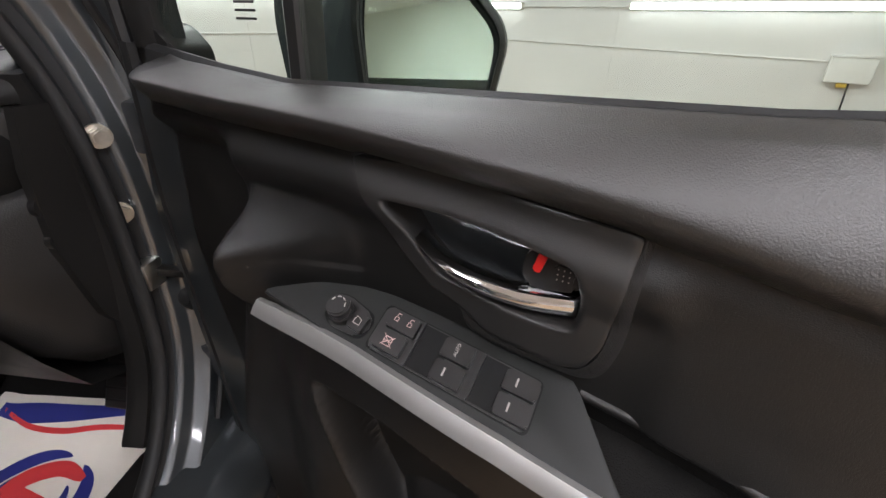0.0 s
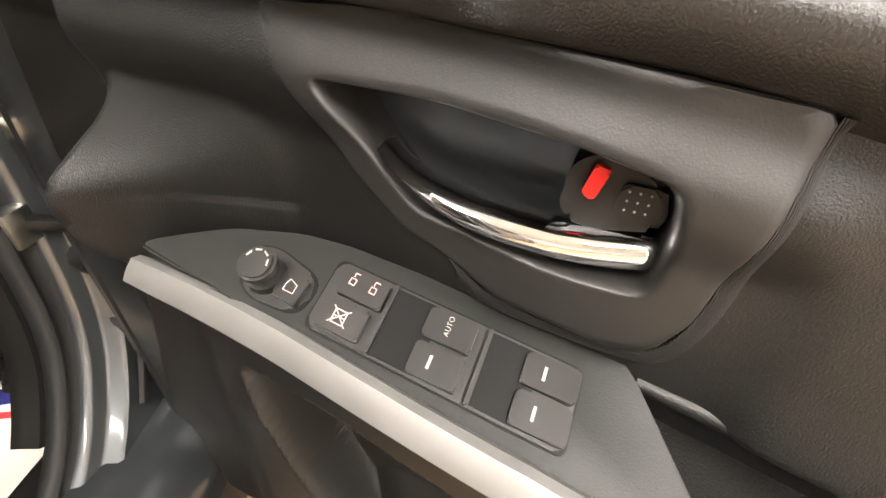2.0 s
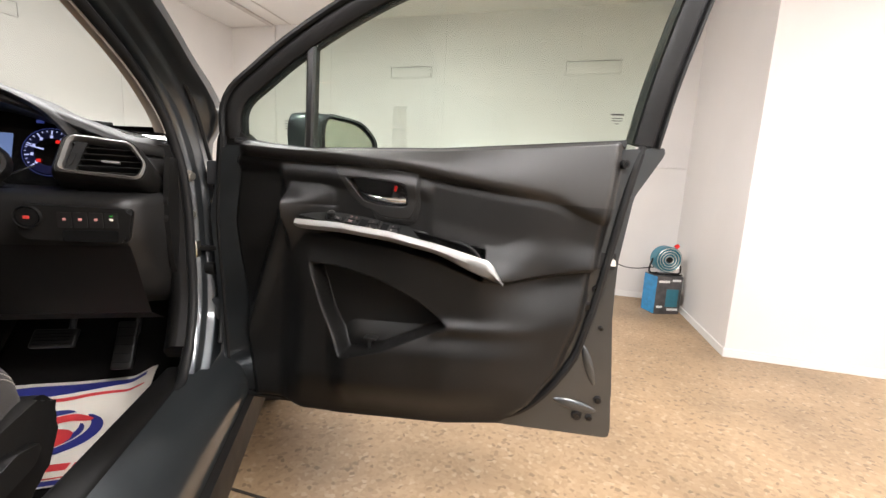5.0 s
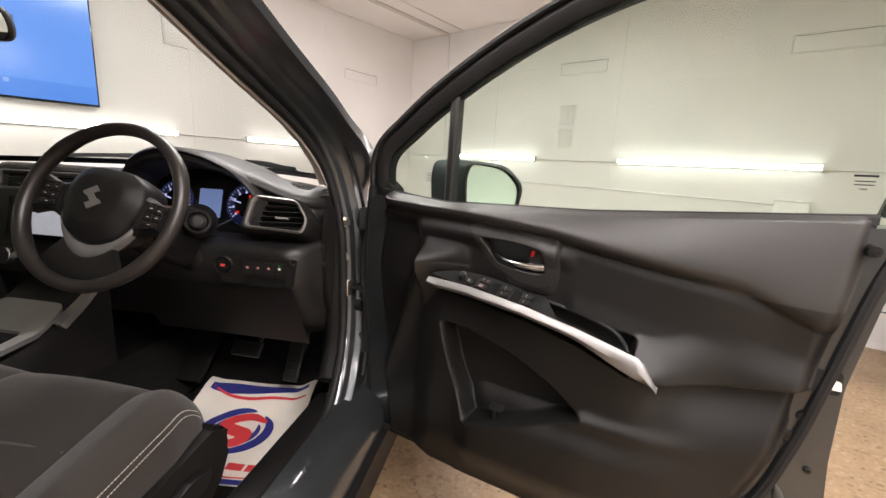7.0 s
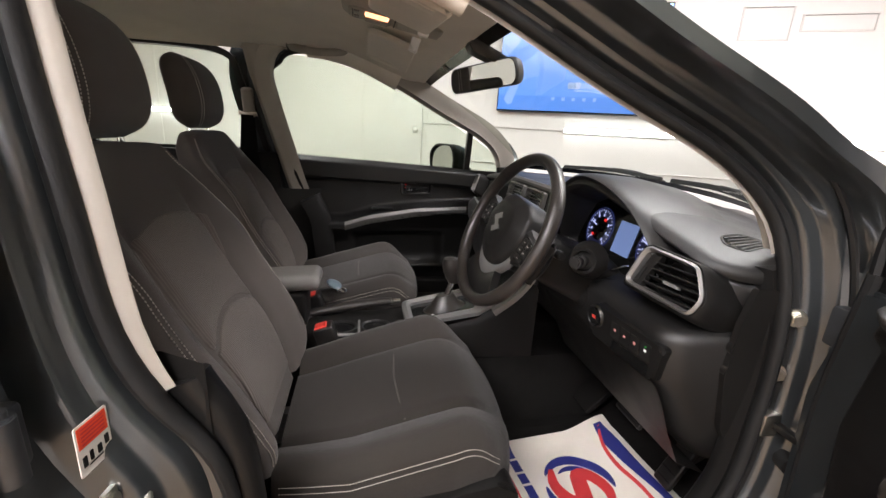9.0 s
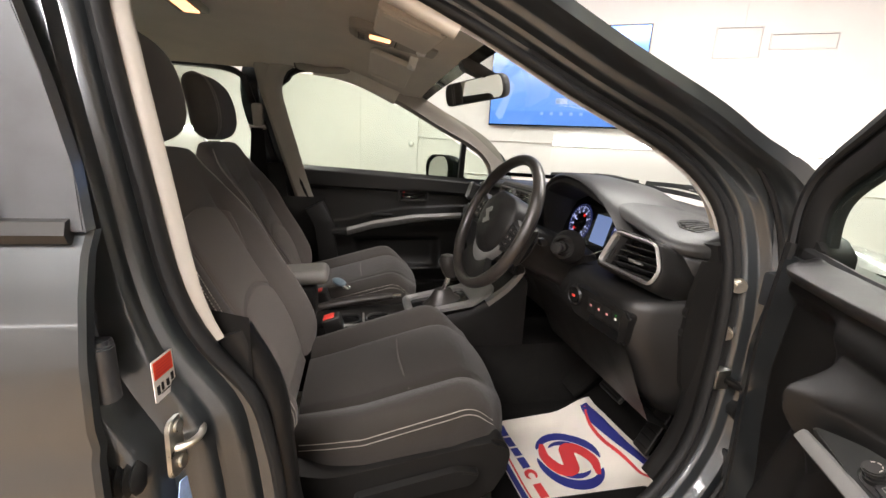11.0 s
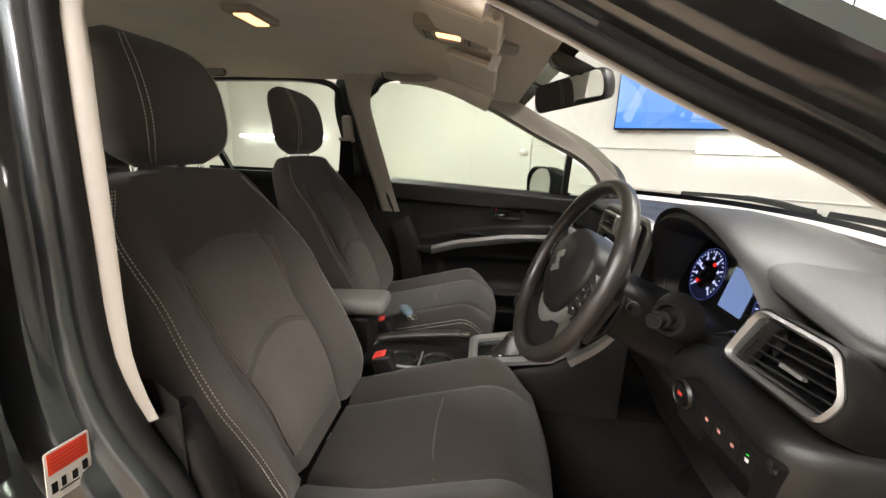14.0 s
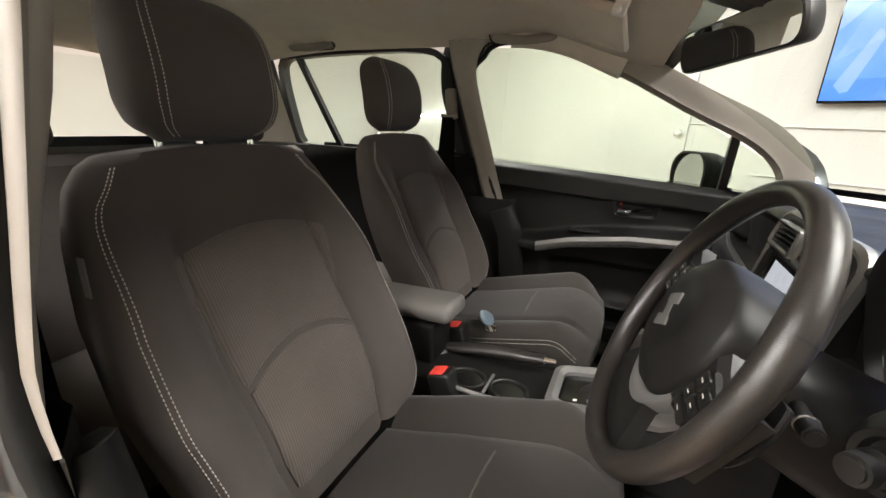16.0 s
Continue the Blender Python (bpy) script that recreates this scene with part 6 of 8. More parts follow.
def car_seat(name, x, y, z, yaw, label, back_drop=0.0, group="front seats"):
    t = thing(name, (0, 0, 0), label, "car seat", group, axes=pose(x, y, z, 0, 0, yaw))
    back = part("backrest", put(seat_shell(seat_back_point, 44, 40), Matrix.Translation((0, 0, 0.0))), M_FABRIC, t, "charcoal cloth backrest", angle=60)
    part("upper_insert", seat_patch(seat_back_point, -0.50, 0.50, 0.449, 0.79, 0.0065, flare=0.14, arch=0.06, sag=0.075), M_RIBBED, back, "ribbed brown-black cloth insert")
    part("lower_insert", seat_patch(seat_back_point, -0.50, 0.50, 0.06, 0.441, 0.0060, arch=0.075), M_RIBBED, back, "ribbed brown-black cloth insert")
    cush = part("cushion", seat_shell(seat_cushion_point, 44, 40), M_CUSHION, t, "brown cloth cushion, its colour darkened for shade", angle=60)
    part("cushion_seam", sweep([seat_cushion_point(u, 0.50 + 0.10 * u * u, 1) + Vector((0, 0, -0.0005)) for u in (-0.52, -0.3, 0.0, 0.3, 0.52)], circle(0.0022, 6), (0, 0, 1), 24), M_FABRIC, cush, "sewn seam")
    for sx in (-1, 1):
        for o in (0.0, 0.024):
            pts = [seat_back_point(sx * (0.93 - o - 0.10 * smooth_step(0.86, 0.97, 0.04 + 0.93 * k / 24)), 0.04 + 0.93 * k / 24, 1) + Vector((0, 0.001, 0)) for k in range(25)]
            part("stitching", stitches(pts, 95, 0.0045, 0.0009), M_STITCH, back, "pale twin stitching")
    for o in (0.0, 0.010):
        for sx in (-1, 1):
            pts = [seat_cushion_point(sx * (0.985 - o * 1.4), 0.03 + 0.90 * k / 20, 1) + Vector((0, 0, 0.001)) for k in range(21)]
            part("stitching", stitches(pts, 80, 0.0042, 0.0007), M_STITCH, cush, "pale twin stitching")
    headrest(t, Vector((-0.012, -0.272, 0.552)))
    # side shield, levers, rails
    for sx in (-1, 1):
        sh = rounded([(-0.06, -0.17), (0.42, -0.15), (0.475, -0.05), (0.45, 0.0), (0.25, -0.028), (0.10, -0.050), (0.03, -0.03), (-0.06, 0.03), (-0.10, -0.02)], 0.03)
        s = part("side_shield", plate(sh, lambda a, b, e, sx=sx: Vector((sx * (0.252 + e), a, b)), 0.025, -0.02, 0.008), M_BLACK, t, "black plastic seat shield")
        if sx > 0:
            part("height_lever", plate(rounded([(0.15, -0.115), (0.38, -0.085), (0.40, -0.060), (0.35, -0.048), (0.15, -0.085)], 0.01), lambda a, b, e: Vector((0.279 + e, a, b)), 0.016, -0.001, 0.004), M_SMOOTH, s, "black height lever")
            part("recline_lever", plate(rounded([(-0.03, -0.13), (0.12, -0.14), (0.13, -0.115), (-0.01, -0.095)], 0.01), lambda a, b, e: Vector((0.279 + e, a, b)), 0.018, -0.001, 0.004), M_SMOOTH, s, "black recline lever")
        part("rail", box(sx * 0.19 - 0.02, sx * 0.19 + 0.02, -0.05, 0.46, -0.256, -0.16, 0.004), M_STEEL, t, "steel seat rail")
    part("under_frame", box(-0.20, 0.20, 0.02, 0.44, -0.165, -0.09, 0.01), M_BLACK, t)
    return t


ds = car_seat("driver_seat", 0.337, -0.825, 0.537, 0, "charcoal cloth driver's seat with pale twin stitching")
car_seat("passenger_seat", -0.415, -0.915, 0.545, 0, "charcoal cloth passenger seat with pale twin stitching")
part("airbag_tag", plate([(0.0, 0.0), (0.016, 0.0), (0.016, 0.05), (0.0, 0.05)], lambda a, b, e: Vector((0.245 + e, -0.16 - a * 0.8, 0.38 + b)), 0.006, 0.004), M_ARM, ds, "grey sewn seat tag", smooth=False)
# rear bench
rb = thing("rear_bench", (CX, -1.75, 0.35), "dark cloth rear bench seat", "car seat")
part("bench_back", loft([[Vector((CX + u * 0.62, y + 0.03 * u * u, z)) for u in [-1 + k / 10 for k in range(21)]] for y, z in ((-1.62, 0.50), (-1.66, 0.60), (-1.78, 0.85), (-1.82, 0.98), (-1.87, 1.005), (-1.93, 0.99), (-1.95, 0.6))], False, False), M_FABRIC, rb)
part("bench_cushion", box(CX - 0.62, CX + 0.62, -1.70, -1.22, 0.36, 0.54, 0.04, 4), M_FABRIC, rb)
for x in (CX - 0.36, CX + 0.36):
    part("rear_headrest", put(box(-0.13, 0.13, -0.045, 0.045, 0, 0.13, 0.035, 5), pose(x, -1.90, 1.02, 10, 0, 0)), M_FABRIC, rb, "low rear headrest")
part("parcel_shelf", box(CX - 0.60, CX + 0.60, -2.5, -1.96, 0.955, 0.975, 0.004), M_CARPET, car, "black parcel shelf")

# seat belts on the centre pillars
for sg in (1, -1):
    X = lambda x: mirror_x(sg, x)
    y0, yl = (-1.085, -1.06) if sg < 0 else (-1.075, -1.04)
    deep = 0.040 if sg > 0 else 0.0
    b = thing("seat_belt", (X(0.63), y0, 1.17), "black seat belt hung from a beige anchor on the pillar", "seat belt", "seat belts")
    part("anchor_cover", put(box(-0.016, 0.016, -0.022, 0.022, -0.055, 0.055, 0.012, 4), Matrix.Translation((X(0.635), y0, 1.20)) @ Matrix.Rotation(sg * -0.2, 4, "Y")), M_TRIM, b, "beige anchor cover")
    part("d_ring", sweep([Vector((X(0.625), y0 - 0.035, 1.158)), Vector((X(0.612), y0, 1.150)), Vector((X(0.612), y0 + 0.035, 1.158))], circle(0.009, 10, 0.006), (0, 0, 1), 16), M_TRIM, b)
    part("webbing", loft([[Vector((X(x), y + a, z)) for a in (-0.023, 0, 0.023)] for x, y, z in ((0.618, y0, 1.15), (0.625, y0 + 0.005, 1.0), (0.64, yl, 0.8), (0.66, yl + 0.02, 0.55), (0.66, yl + 0.04, 0.42))], False, False), M_CARPET, b, "black belt webbing")
    part("webbing_edge", loft([[Vector((X(x), y + a, z)) for a in (-0.023, 0, 0.023)] for x, y, z in ((0.605, y0, 1.152), (0.61, y0 - 0.02, 0.95), (0.62, yl - 0.02, 0.75), (0.63, yl, 0.50))], False, False), M_CARPET, b, "black belt webbing")
    ap = ((0.855, -0.872), (0.87, -0.878), (1.06, -0.925), (1.22, -0.962), (1.31, -0.985), (1.41, -1.0))
    part("pillar_cover", loft([[Vector((X(side_x(z) - 0.010 + (a + 0.010) * slim(z)), along(ap, z) + c, z)) for a, c in ((-0.03, -0.014), (-0.042 - deep * 0.5, -0.026), (-0.046 - deep, -0.042), (-0.044 - deep, -0.058), (-0.036 - deep * 0.7, -0.074), (-0.01, -0.082))] for z in (0.856, 0.95, 1.06, 1.15, 1.24, 1.31, 1.36, 1.405)], False, False), M_TRIM, car, "pale beige centre pillar cover", angle=75)
    part("pillar_base", loft([[Vector((X(x), y, z)) for y, x in ((-0.82, 0.70), (-0.88, 0.665), (-1.09, 0.665), (-1.12, 0.70))] for z in (0.40, 0.6, 0.858)], False, False), M_BLACK, car, "black lower pillar cover")

# ---- dashboard ----
dash = thing("dashboard", (CX, 0.0, 0.6), "black grained dashboard with silver-rimmed vents", "dashboard")


PAD_TOP = ((-0.72, 0.948), (-0.55, 0.972), (-0.2, 0.985), (0.10, 0.985), (0.17, 0.992), (0.215, 1.028), (0.27, 1.050), (0.33, 1.055), (0.40, 1.046), (0.46, 1.028), (0.54, 0.996), (0.634, 0.956), (0.70, 0.948))
PAD_LIP = ((-0.72, -0.07), (-0.60, -0.10), (-0.2, -0.12), (0.15, -0.13), (0.22, -0.150), (0.40, -0.152), (0.50, -0.135), (0.634, -0.085), (0.70, -0.05))


def soft(pairs, x, w=0.02):
    return (along(pairs, x - w) + 2 * along(pairs, x) + along(pairs, x + w)) / 4


def dash_profile(x):
    """The dashboard's section at x, from the windscreen over the pad, its lip and the face down to the footwell."""
    u = (x - CX) / 0.67
    yb = screen_base(CX + 0.66 * max(-1, min(1, u))) - 0.012
    zb = 0.985 - 0.012 * u * u
    zt, yl = soft(PAD_TOP, x), soft(PAD_LIP, x)
    pts = []
    for k in range(9):
        f = k / 8
        y = yb + (yl + 0.02 - yb) * f
        pts.append((y, zb + (zt - zb) * smooth_step(0.0, 1.0, f) + 0.004 * math.sin(math.pi * f)))
    pts += [(yl + 0.008, zt - 0.002), (yl, zt - 0.008), (yl - 0.002, zt - 0.016), (yl + 0.004, zt - 0.023), (yl + 0.022, zt - 0.026)]
    hole = smooth_step(0.172, 0.19, x) * smooth_step(0.548, 0.53, x)
    corner = max(smooth_step(0.50, 0.55, x), smooth_step(-0.52, -0.58, x))
    ye = abs(x - CX)
    round_end = 0.0 if ye < 0.635 else 0.10 * (1 - math.sqrt(max(0.0, 1 - ((ye - 0.635) / 0.062) ** 2)))
    face = -0.112 + hole * 0.15 + corner * 0.045
    pts += [(face, zt - 0.032 - 0.03 * hole), (face, 0.5 * (zt - 0.03) + 0.5 * 0.865), (face + 0.004, 0.868), (face * (1 - hole) + hole * -0.10 + 0.004, 0.852)]
    pts += [(-0.128, 0.846), (-0.142, 0.842), (-0.155, 0.834), (-0.160, 0.822), (-0.160, 0.79), (-0.156, 0.755), (-0.148, 0.738), (-0.125, 0.70), (-0.095, 0.64), (-0.05, 0.59), (0.05, 0.565), (0.25, 0.56)]
    return [Vector((x, y + round_end, z)) for y, z in pts]


xs = [CX - 0.697 + 1.394 * k / 110 for k in range(111)]
part("dash_body", loft([dash_profile(x) for x in xs], False, False), M_DASH, dash, "black grained dash moulding", angle=40)
for sg in (1, -1):
    # defroster outlet, let into the pad
    def on_pad(a, b, e, sg=sg):
        x, y = mirror_x(sg, 0.590 - 0.12 * a + 0.99 * b), 0.006 + 0.99 * a + 0.12 * b
        top = sorted((p.y, p.z) for p in dash_profile(x)[:9])
        return Vector((x, y, along(top, y) + e))
    rim_o = [(-0.046, -0.002), (-0.030, -0.024), (0.030, -0.028), (0.046, -0.006), (0.034, 0.024), (-0.026, 0.027)]
    rim_i = [(a * 0.90, b * 0.88) for a, b in rim_o]
    dv = part("defroster_vent", ring_frame(rounded(rim_o, 0.008), rounded(rim_i, 0.007), on_pad, 0.0015, 0.001, 0.004, 60, 0.001), M_BLACK, dash, "small black defroster vent")
    part("vent_throat", plate(rounded(rim_i, 0.007), on_pad, 0.0012, -0.003), M_GLOSSBLACK, dv, smooth=False)
    for k in range(5):
        b = -0.0165 + k * 0.0085
        part("slat", plate([(-0.034 + 0.002 * abs(k - 2), b), (-0.034 + 0.002 * abs(k - 2), b + 0.0022), (0.034 - 0.003 * abs(k - 2), b + 0.0002), (0.034 - 0.003 * abs(k - 2), b - 0.002)], on_pad, 0.0032, 0.001), M_DASH, dv, smooth=False)
    part("dash_side", loft([[Vector((mirror_x(sg, x), y, z)) for y, z in ((-0.05, 0.93), (-0.065, 0.87), (-0.07, 0.78), (-0.05, 0.68), (0.0, 0.60), (0.15, 0.58))] for x in (0.674, 0.685)] + [[Vector((mirror_x(sg, 0.69), y + 0.05, z)) for y, z in ((-0.05, 0.93), (-0.065, 0.87), (-0.07, 0.78), (-0.05, 0.68), (0.0, 0.60), (0.15, 0.58))]], False, False), M_BLACK, dash, "black dash end cap")


# corner vents
def corner_vent(sg):
    """Silver-rimmed outlet in a rounded pod; its slats lie level with a small chrome tab in the middle."""
    c = Vector((mirror_x(sg, 0.597), -0.134, 0.909))
    A = Matrix.Translation(c) @ pose(0, 0, 0, 0, 0, sg * 12) @ pose(0, 0, 0, -18, 0, 0)
    place = lambda a, b, e: A @ Vector((sg * a, -e, b))
    outer = rounded([(-0.077, -0.026), (0.062, -0.037), (0.073, -0.003), (0.045, 0.044), (-0.050, 0.051), (-0.062, 0.043)], 0.014, 8)
    inner = rounded([(-0.067, -0.020), (0.056, -0.030), (0.065, -0.003), (0.040, 0.037), (-0.045, 0.044), (-0.054, 0.037)], 0.010, 8)
    o = resample(outer, 72)
    part("vent_pod", loft([[place(a * kx, b * ky - dz, e) for a, b in o] for kx, ky, e, dz in ((0.98, 0.98, 0.007, 0), (1.04, 1.05, 0.008, 0), (1.11, 1.12, 0.002, 0.002), (1.17, 1.16, -0.014, 0.004), (1.21, 1.16, -0.04, 0.007), (1.24, 1.16, -0.09, 0.010))], True, False), M_BLACK, dash, "rounded black vent housing")
    v = part("corner_vent", ring_frame(outer, inner, place, 0.010, 0.008, 0.04, 80, 0.005), M_SILVER, dash, "satin silver vent surround")
    part("vent_throat", plate(inner, place, -0.022, -0.026), M_GLOSSBLACK, v, "black vent throat")
    for k in range(5):
        z = -0.024 + k * 0.0125
        w0 = along(((-0.035, -0.066), (0.0, -0.060), (0.04, -0.045)), z)
        w1 = along(((-0.035, 0.060), (-0.006, 0.067), (0.04, 0.036)), z)
        part("slat", loft([[place(w0 + 0.018, z, 0.004), place(w0 + 0.018, z + 0.002, 0.003), place(w0 + 0.018, z - 0.004, -0.02), place(w0 + 0.018, z - 0.006, -0.019)], [place(w1, z, 0.004), place(w1, z + 0.002, 0.003), place(w1, z - 0.004, -0.02), place(w1, z - 0.006, -0.019)]]), M_SMOOTH, v, "black slat")
    part("side_plate", plate([(-0.066, -0.028), (-0.048, -0.030), (-0.028, 0.038), (-0.047, 0.038)], place, 0.003, -0.01, 0.001), M_SMOOTH, v)
    part("thumb_wheel", plate(rounded([(-0.058, -0.012), (-0.051, -0.012), (-0.044, 0.014), (-0.051, 0.014)], 0.002), place, 0.006, -0.005), M_RUBBER, v, "black thumb wheel")
    part("vent_tab", plate(rounded([(-0.004, -0.0025), (0.026, -0.0045), (0.026, 0.0), (-0.004, 0.0025)], 0.001), place, 0.0075, 0.0), M_SILVER, v, "chrome tab")


corner_vent(1)
corner_vent(-1)

# instrument hood and cluster
hood_arc = [(0.168, 0.875), (0.176, 0.93), (0.195, 0.985), (0.235, 1.030), (0.30, 1.052), (0.37, 1.050), (0.44, 1.034), (0.505, 1.0), (0.545, 0.945), (0.556, 0.885), (0.53, 0.845), (0.44, 0.825), (0.355, 0.82), (0.26, 0.828), (0.19, 0.845), (0.168, 0.875)]
hp = curve_points([(a, 0, b) for a, b in hood_arc], 70)[:-1]
hc = Vector((0.36, 0, 0.93))
rings = []
for dy, k, dz in ((0.13, 0.90, -0.05), (0.06, 0.98, -0.012), (-0.04, 1.03, 0.0), (-0.12, 1.035, 0.004), (-0.150, 1.03, 0.004), (-0.158, 1.0, 0.002), (-0.150, 0.955, 0.0), (-0.09, 0.93, 0.0), (-0.02, 0.90, 0.0)):
    rings.append([Vector((hc.x + (p.x - hc.x) * k, dy + 0.24 * smooth_step(1.05, 0.83, p.z) * (0.20 if dy < -0.05 else 0.06), hc.z + (p.z - hc.z) * k + dz * (1 if p.z > 0.95 else 0))) for p in hp])
cl = part("instrument_hood", loft(rings, True, False), M_DASH, dash, "black grained instrument hood", angle=50)
CLA = Matrix.Translation((0.358, -0.058, 0.932)) @ pose(0, 0, 0, -14, 0, 0)
cp = lambda a, b, e: CLA @ Vector((a, -e, b))
part("cluster_face", plate([((p.x - hc.x) * 0.93, (p.z - hc.z) * 0.93) for p in hp], cp, 0.0, -0.006), M_GLOSSBLACK, cl, "glossy black instrument face", smooth=False)
for cx, name in ((-0.098, "rev_counter"), (0.105, "speedometer")):
    n = 48
    arc = lambda r, e, q0=0.0, q1=2 * math.pi: [cp(cx + r * math.cos(q0 + (q1 - q0) * k / n), r * math.sin(q0 + (q1 - q0) * k / n) - 0.008, e) for k in range(n + 1)]
    gd = part(name, loft([arc(0.0508, 0.0012), arc(0.0514, 0.0025), arc(0.0520, 0.0012)], False, False), M_GAUGE, dash, "round gauge with a glowing blue rim")
    part("dial", loft([arc(0.048, 0.0018), arc(0.030, 0.0018)], False, False), material("dark_blue_dial", (0.01, 0.012, 0.05), 0.3, 0, 0, 1, 0, emit=(0.02, 0.025, 0.10), power=0.05), gd, smooth=False)
    ticks = []
    for k in range(25):
        q = radians(225 - 270 * k / 24)
        r0 = 0.038 if k % 3 == 0 else 0.043
        s, c = math.sin(q), math.cos(q)
        w = 0.0011 if k % 3 == 0 else 0.0006
        ticks.append(plate([(cx + r0 * c - w * s, r0 * s - 0.008 + w * c), (cx + 0.047 * c - w * s, 0.047 * s - 0.008 + w * c), (cx + 0.047 * c + w * s, 0.047 * s - 0.008 - w * c), (cx + r0 * c + w * s, r0 * s - 0.008 - w * c)], cp, 0.0028, 0.002))
    part("ticks", join(*ticks), M_GAUGEW, gd, "glowing white ticks", smooth=False)
    part("numerals", join(*[plate([(cx + 0.033 * math.cos(radians(225 - 270 * k / 8)) - 0.0025, 0.033 * math.sin(radians(225 - 270 * k / 8)) - 0.011), (cx + 0.033 * math.cos(radians(225 - 270 * k / 8)) + 0.0025, 0.033 * math.sin(radians(225 - 270 * k / 8)) - 0.011), (cx + 0.033 * math.cos(radians(225 - 270 * k / 8)) + 0.0025, 0.033 * math.sin(radians(225 - 270 * k / 8)) - 0.005), (cx + 0.033 * math.cos(radians(225 - 270 * k / 8)) - 0.0025, 0.033 * math.sin(radians(225 - 270 * k / 8)) - 0.005)], cp, 0.0028, 0.002) for k in range(9)]), M_GAUGEW, gd, "glowing white numerals", smooth=False)
    part("needle", plate([(cx - 0.002, -0.008), (cx - 0.043, 0.004), (cx - 0.044, 0.0055), (cx, -0.004)], cp, 0.0045, 0.0035), M_GAUGEW, gd, "white needle", smooth=False)
    part("gauge_hub", plate([(cx + 0.010 * math.cos(k * 0.4), -0.008 + 0.010 * math.sin(k * 0.4)) for k in range(16)], cp, 0.0075, 0.002), M_GLOSSBLACK, gd)
    for a, b in ((-0.02, -0.028), (0.012, 0.014)):
        part("warning_light", plate(rounded([(cx + a - 0.004, b - 0.003), (cx + a + 0.004, b - 0.003), (cx + a + 0.004, b + 0.004), (cx + a - 0.004, b + 0.004)], 0.002), cp, 0.003, 0.002), M_GAUGER, gd, "red warning light", smooth=False)
part("info_display", plate(rounded([(-0.028, -0.046), (0.036, -0.046), (0.036, 0.028), (-0.028, 0.028)], 0.003), cp, 0.002, 0.0), M_LCD, dash, "pale blue lit display", smooth=False)
part("beam_light", plate([(0.075, 0.054), (0.088, 0.054), (0.088, 0.060), (0.075, 0.060)], cp, 0.002, 0.0), M_GAUGE, dash, "blue lamp symbol", smooth=False)
part("cluster_line", sweep([cp(-0.165, -0.050, 0.04), cp(-0.10, -0.075, 0.05), cp(-0.03, -0.085, 0.055), cp(0.05, -0.080, 0.055), cp(0.11, -0.05, 0.05)], circle(0.0018, 8), (0, 1, 0), 30), M_CHROME, dash, "thin chrome line")

# switch panel under the corner vent, start button
SPA = Matrix.Translation((0.570, -0.166, 0.790)) @ pose(0, 0, 0, 3, 0, 6)
sp = lambda a, b, e: SPA @ Vector((a, -e, b))
part("switch_panel", plate(rounded([(-0.105, -0.035), (0.072, -0.045), (0.082, 0.026), (-0.10, 0.032)], 0.012), sp, 0.004, -0.03, 0.006), M_BLACK, dash, "black switch panel")
sb = part("start_button", put(join(cyl((0, 0, 0), (0, 0, 0.008), 0.018, n=28, r=0.002)), Matrix.Translation(sp(-0.085, 0.008, 0.004)) @ SPA.to_3x3().to_4x4() @ Matrix.Rotation(radians(90), 4, "X")), M_GLOSSBLACK, dash, "round black start button")
part("button_ring", put(loft([[Vector((r * math.cos(q * 0.2244), r * math.sin(q * 0.2244), z)) for q in range(29)] for r, z in ((0.0185, 0.003), (0.0205, 0.008), (0.023, 0.003))], False, False), Matrix.Translation(sp(-0.085, 0.008, 0.004)) @ SPA.to_3x3().to_4x4() @ Matrix.Rotation(radians(90), 4, "X")), M_SMOOTH, sb, "satin black ring")
part("button_print", plate([(-0.090, 0.005), (-0.080, 0.005), (-0.080, 0.011), (-0.090, 0.011)], sp, 0.0126, 0.012), M_BUCKLE, sb, smooth=False)
for k in range(4):
    a = -0.030 + k * 0.0255
    b = part("dash_switch", plate(rounded([(a - 0.0115, -0.013), (a + 0.0115, -0.013), (a + 0.0115, 0.018), (a - 0.0115, 0.018)], 0.002), sp, 0.0055, 0.004, 0.001), M_SMOOTH, dash, "black push switch with a small symbol")
    part("symbol", plate([(a - 0.0028, 0.002), (a + 0.0028, 0.002), (a + 0.0028, 0.0065), (a - 0.0028, 0.0065)], sp, 0.0059, 0.0052), material("faint_red_symbol", (0.4, 0.16, 0.14), 0.6, emit=(0.8, 0.35, 0.3), power=0.22) if k < 3 else M_WHITE, b, smooth=False)
part("green_lamp", plate([(0.0445, 0.011), (0.0485, 0.011), (0.0485, 0.0122), (0.0445, 0.0122)], sp, 0.0060, 0.0052), M_GREENLED, dash, "small green lamp", smooth=False)
part("coin_slot", plate(rounded([(-0.035, -0.040), (0.055, -0.042), (0.057, -0.018), (-0.035, -0.018)], 0.006), sp, 0.0046, 0.002), M_GLOSSBLACK, dash, "black open slot")
part("knee_panel", loft([[Vector((x, y, z)) for y, z in ((-0.150, 0.738), (-0.130, 0.70), (-0.105, 0.64), (-0.07, 0.57), (0.0, 0.535))] for x in [0.19 + 0.45 * k / 12 for k in range(13)]], False, False), M_BLACK, dash, "black knee panel")
for z in (0.83, 0.79):
    part("trim_clip", cyl((0.675, -0.06, z), (0.683, -0.06, z), 0.012, n=16), M_SMOOTH, dash, "round black trim plug")

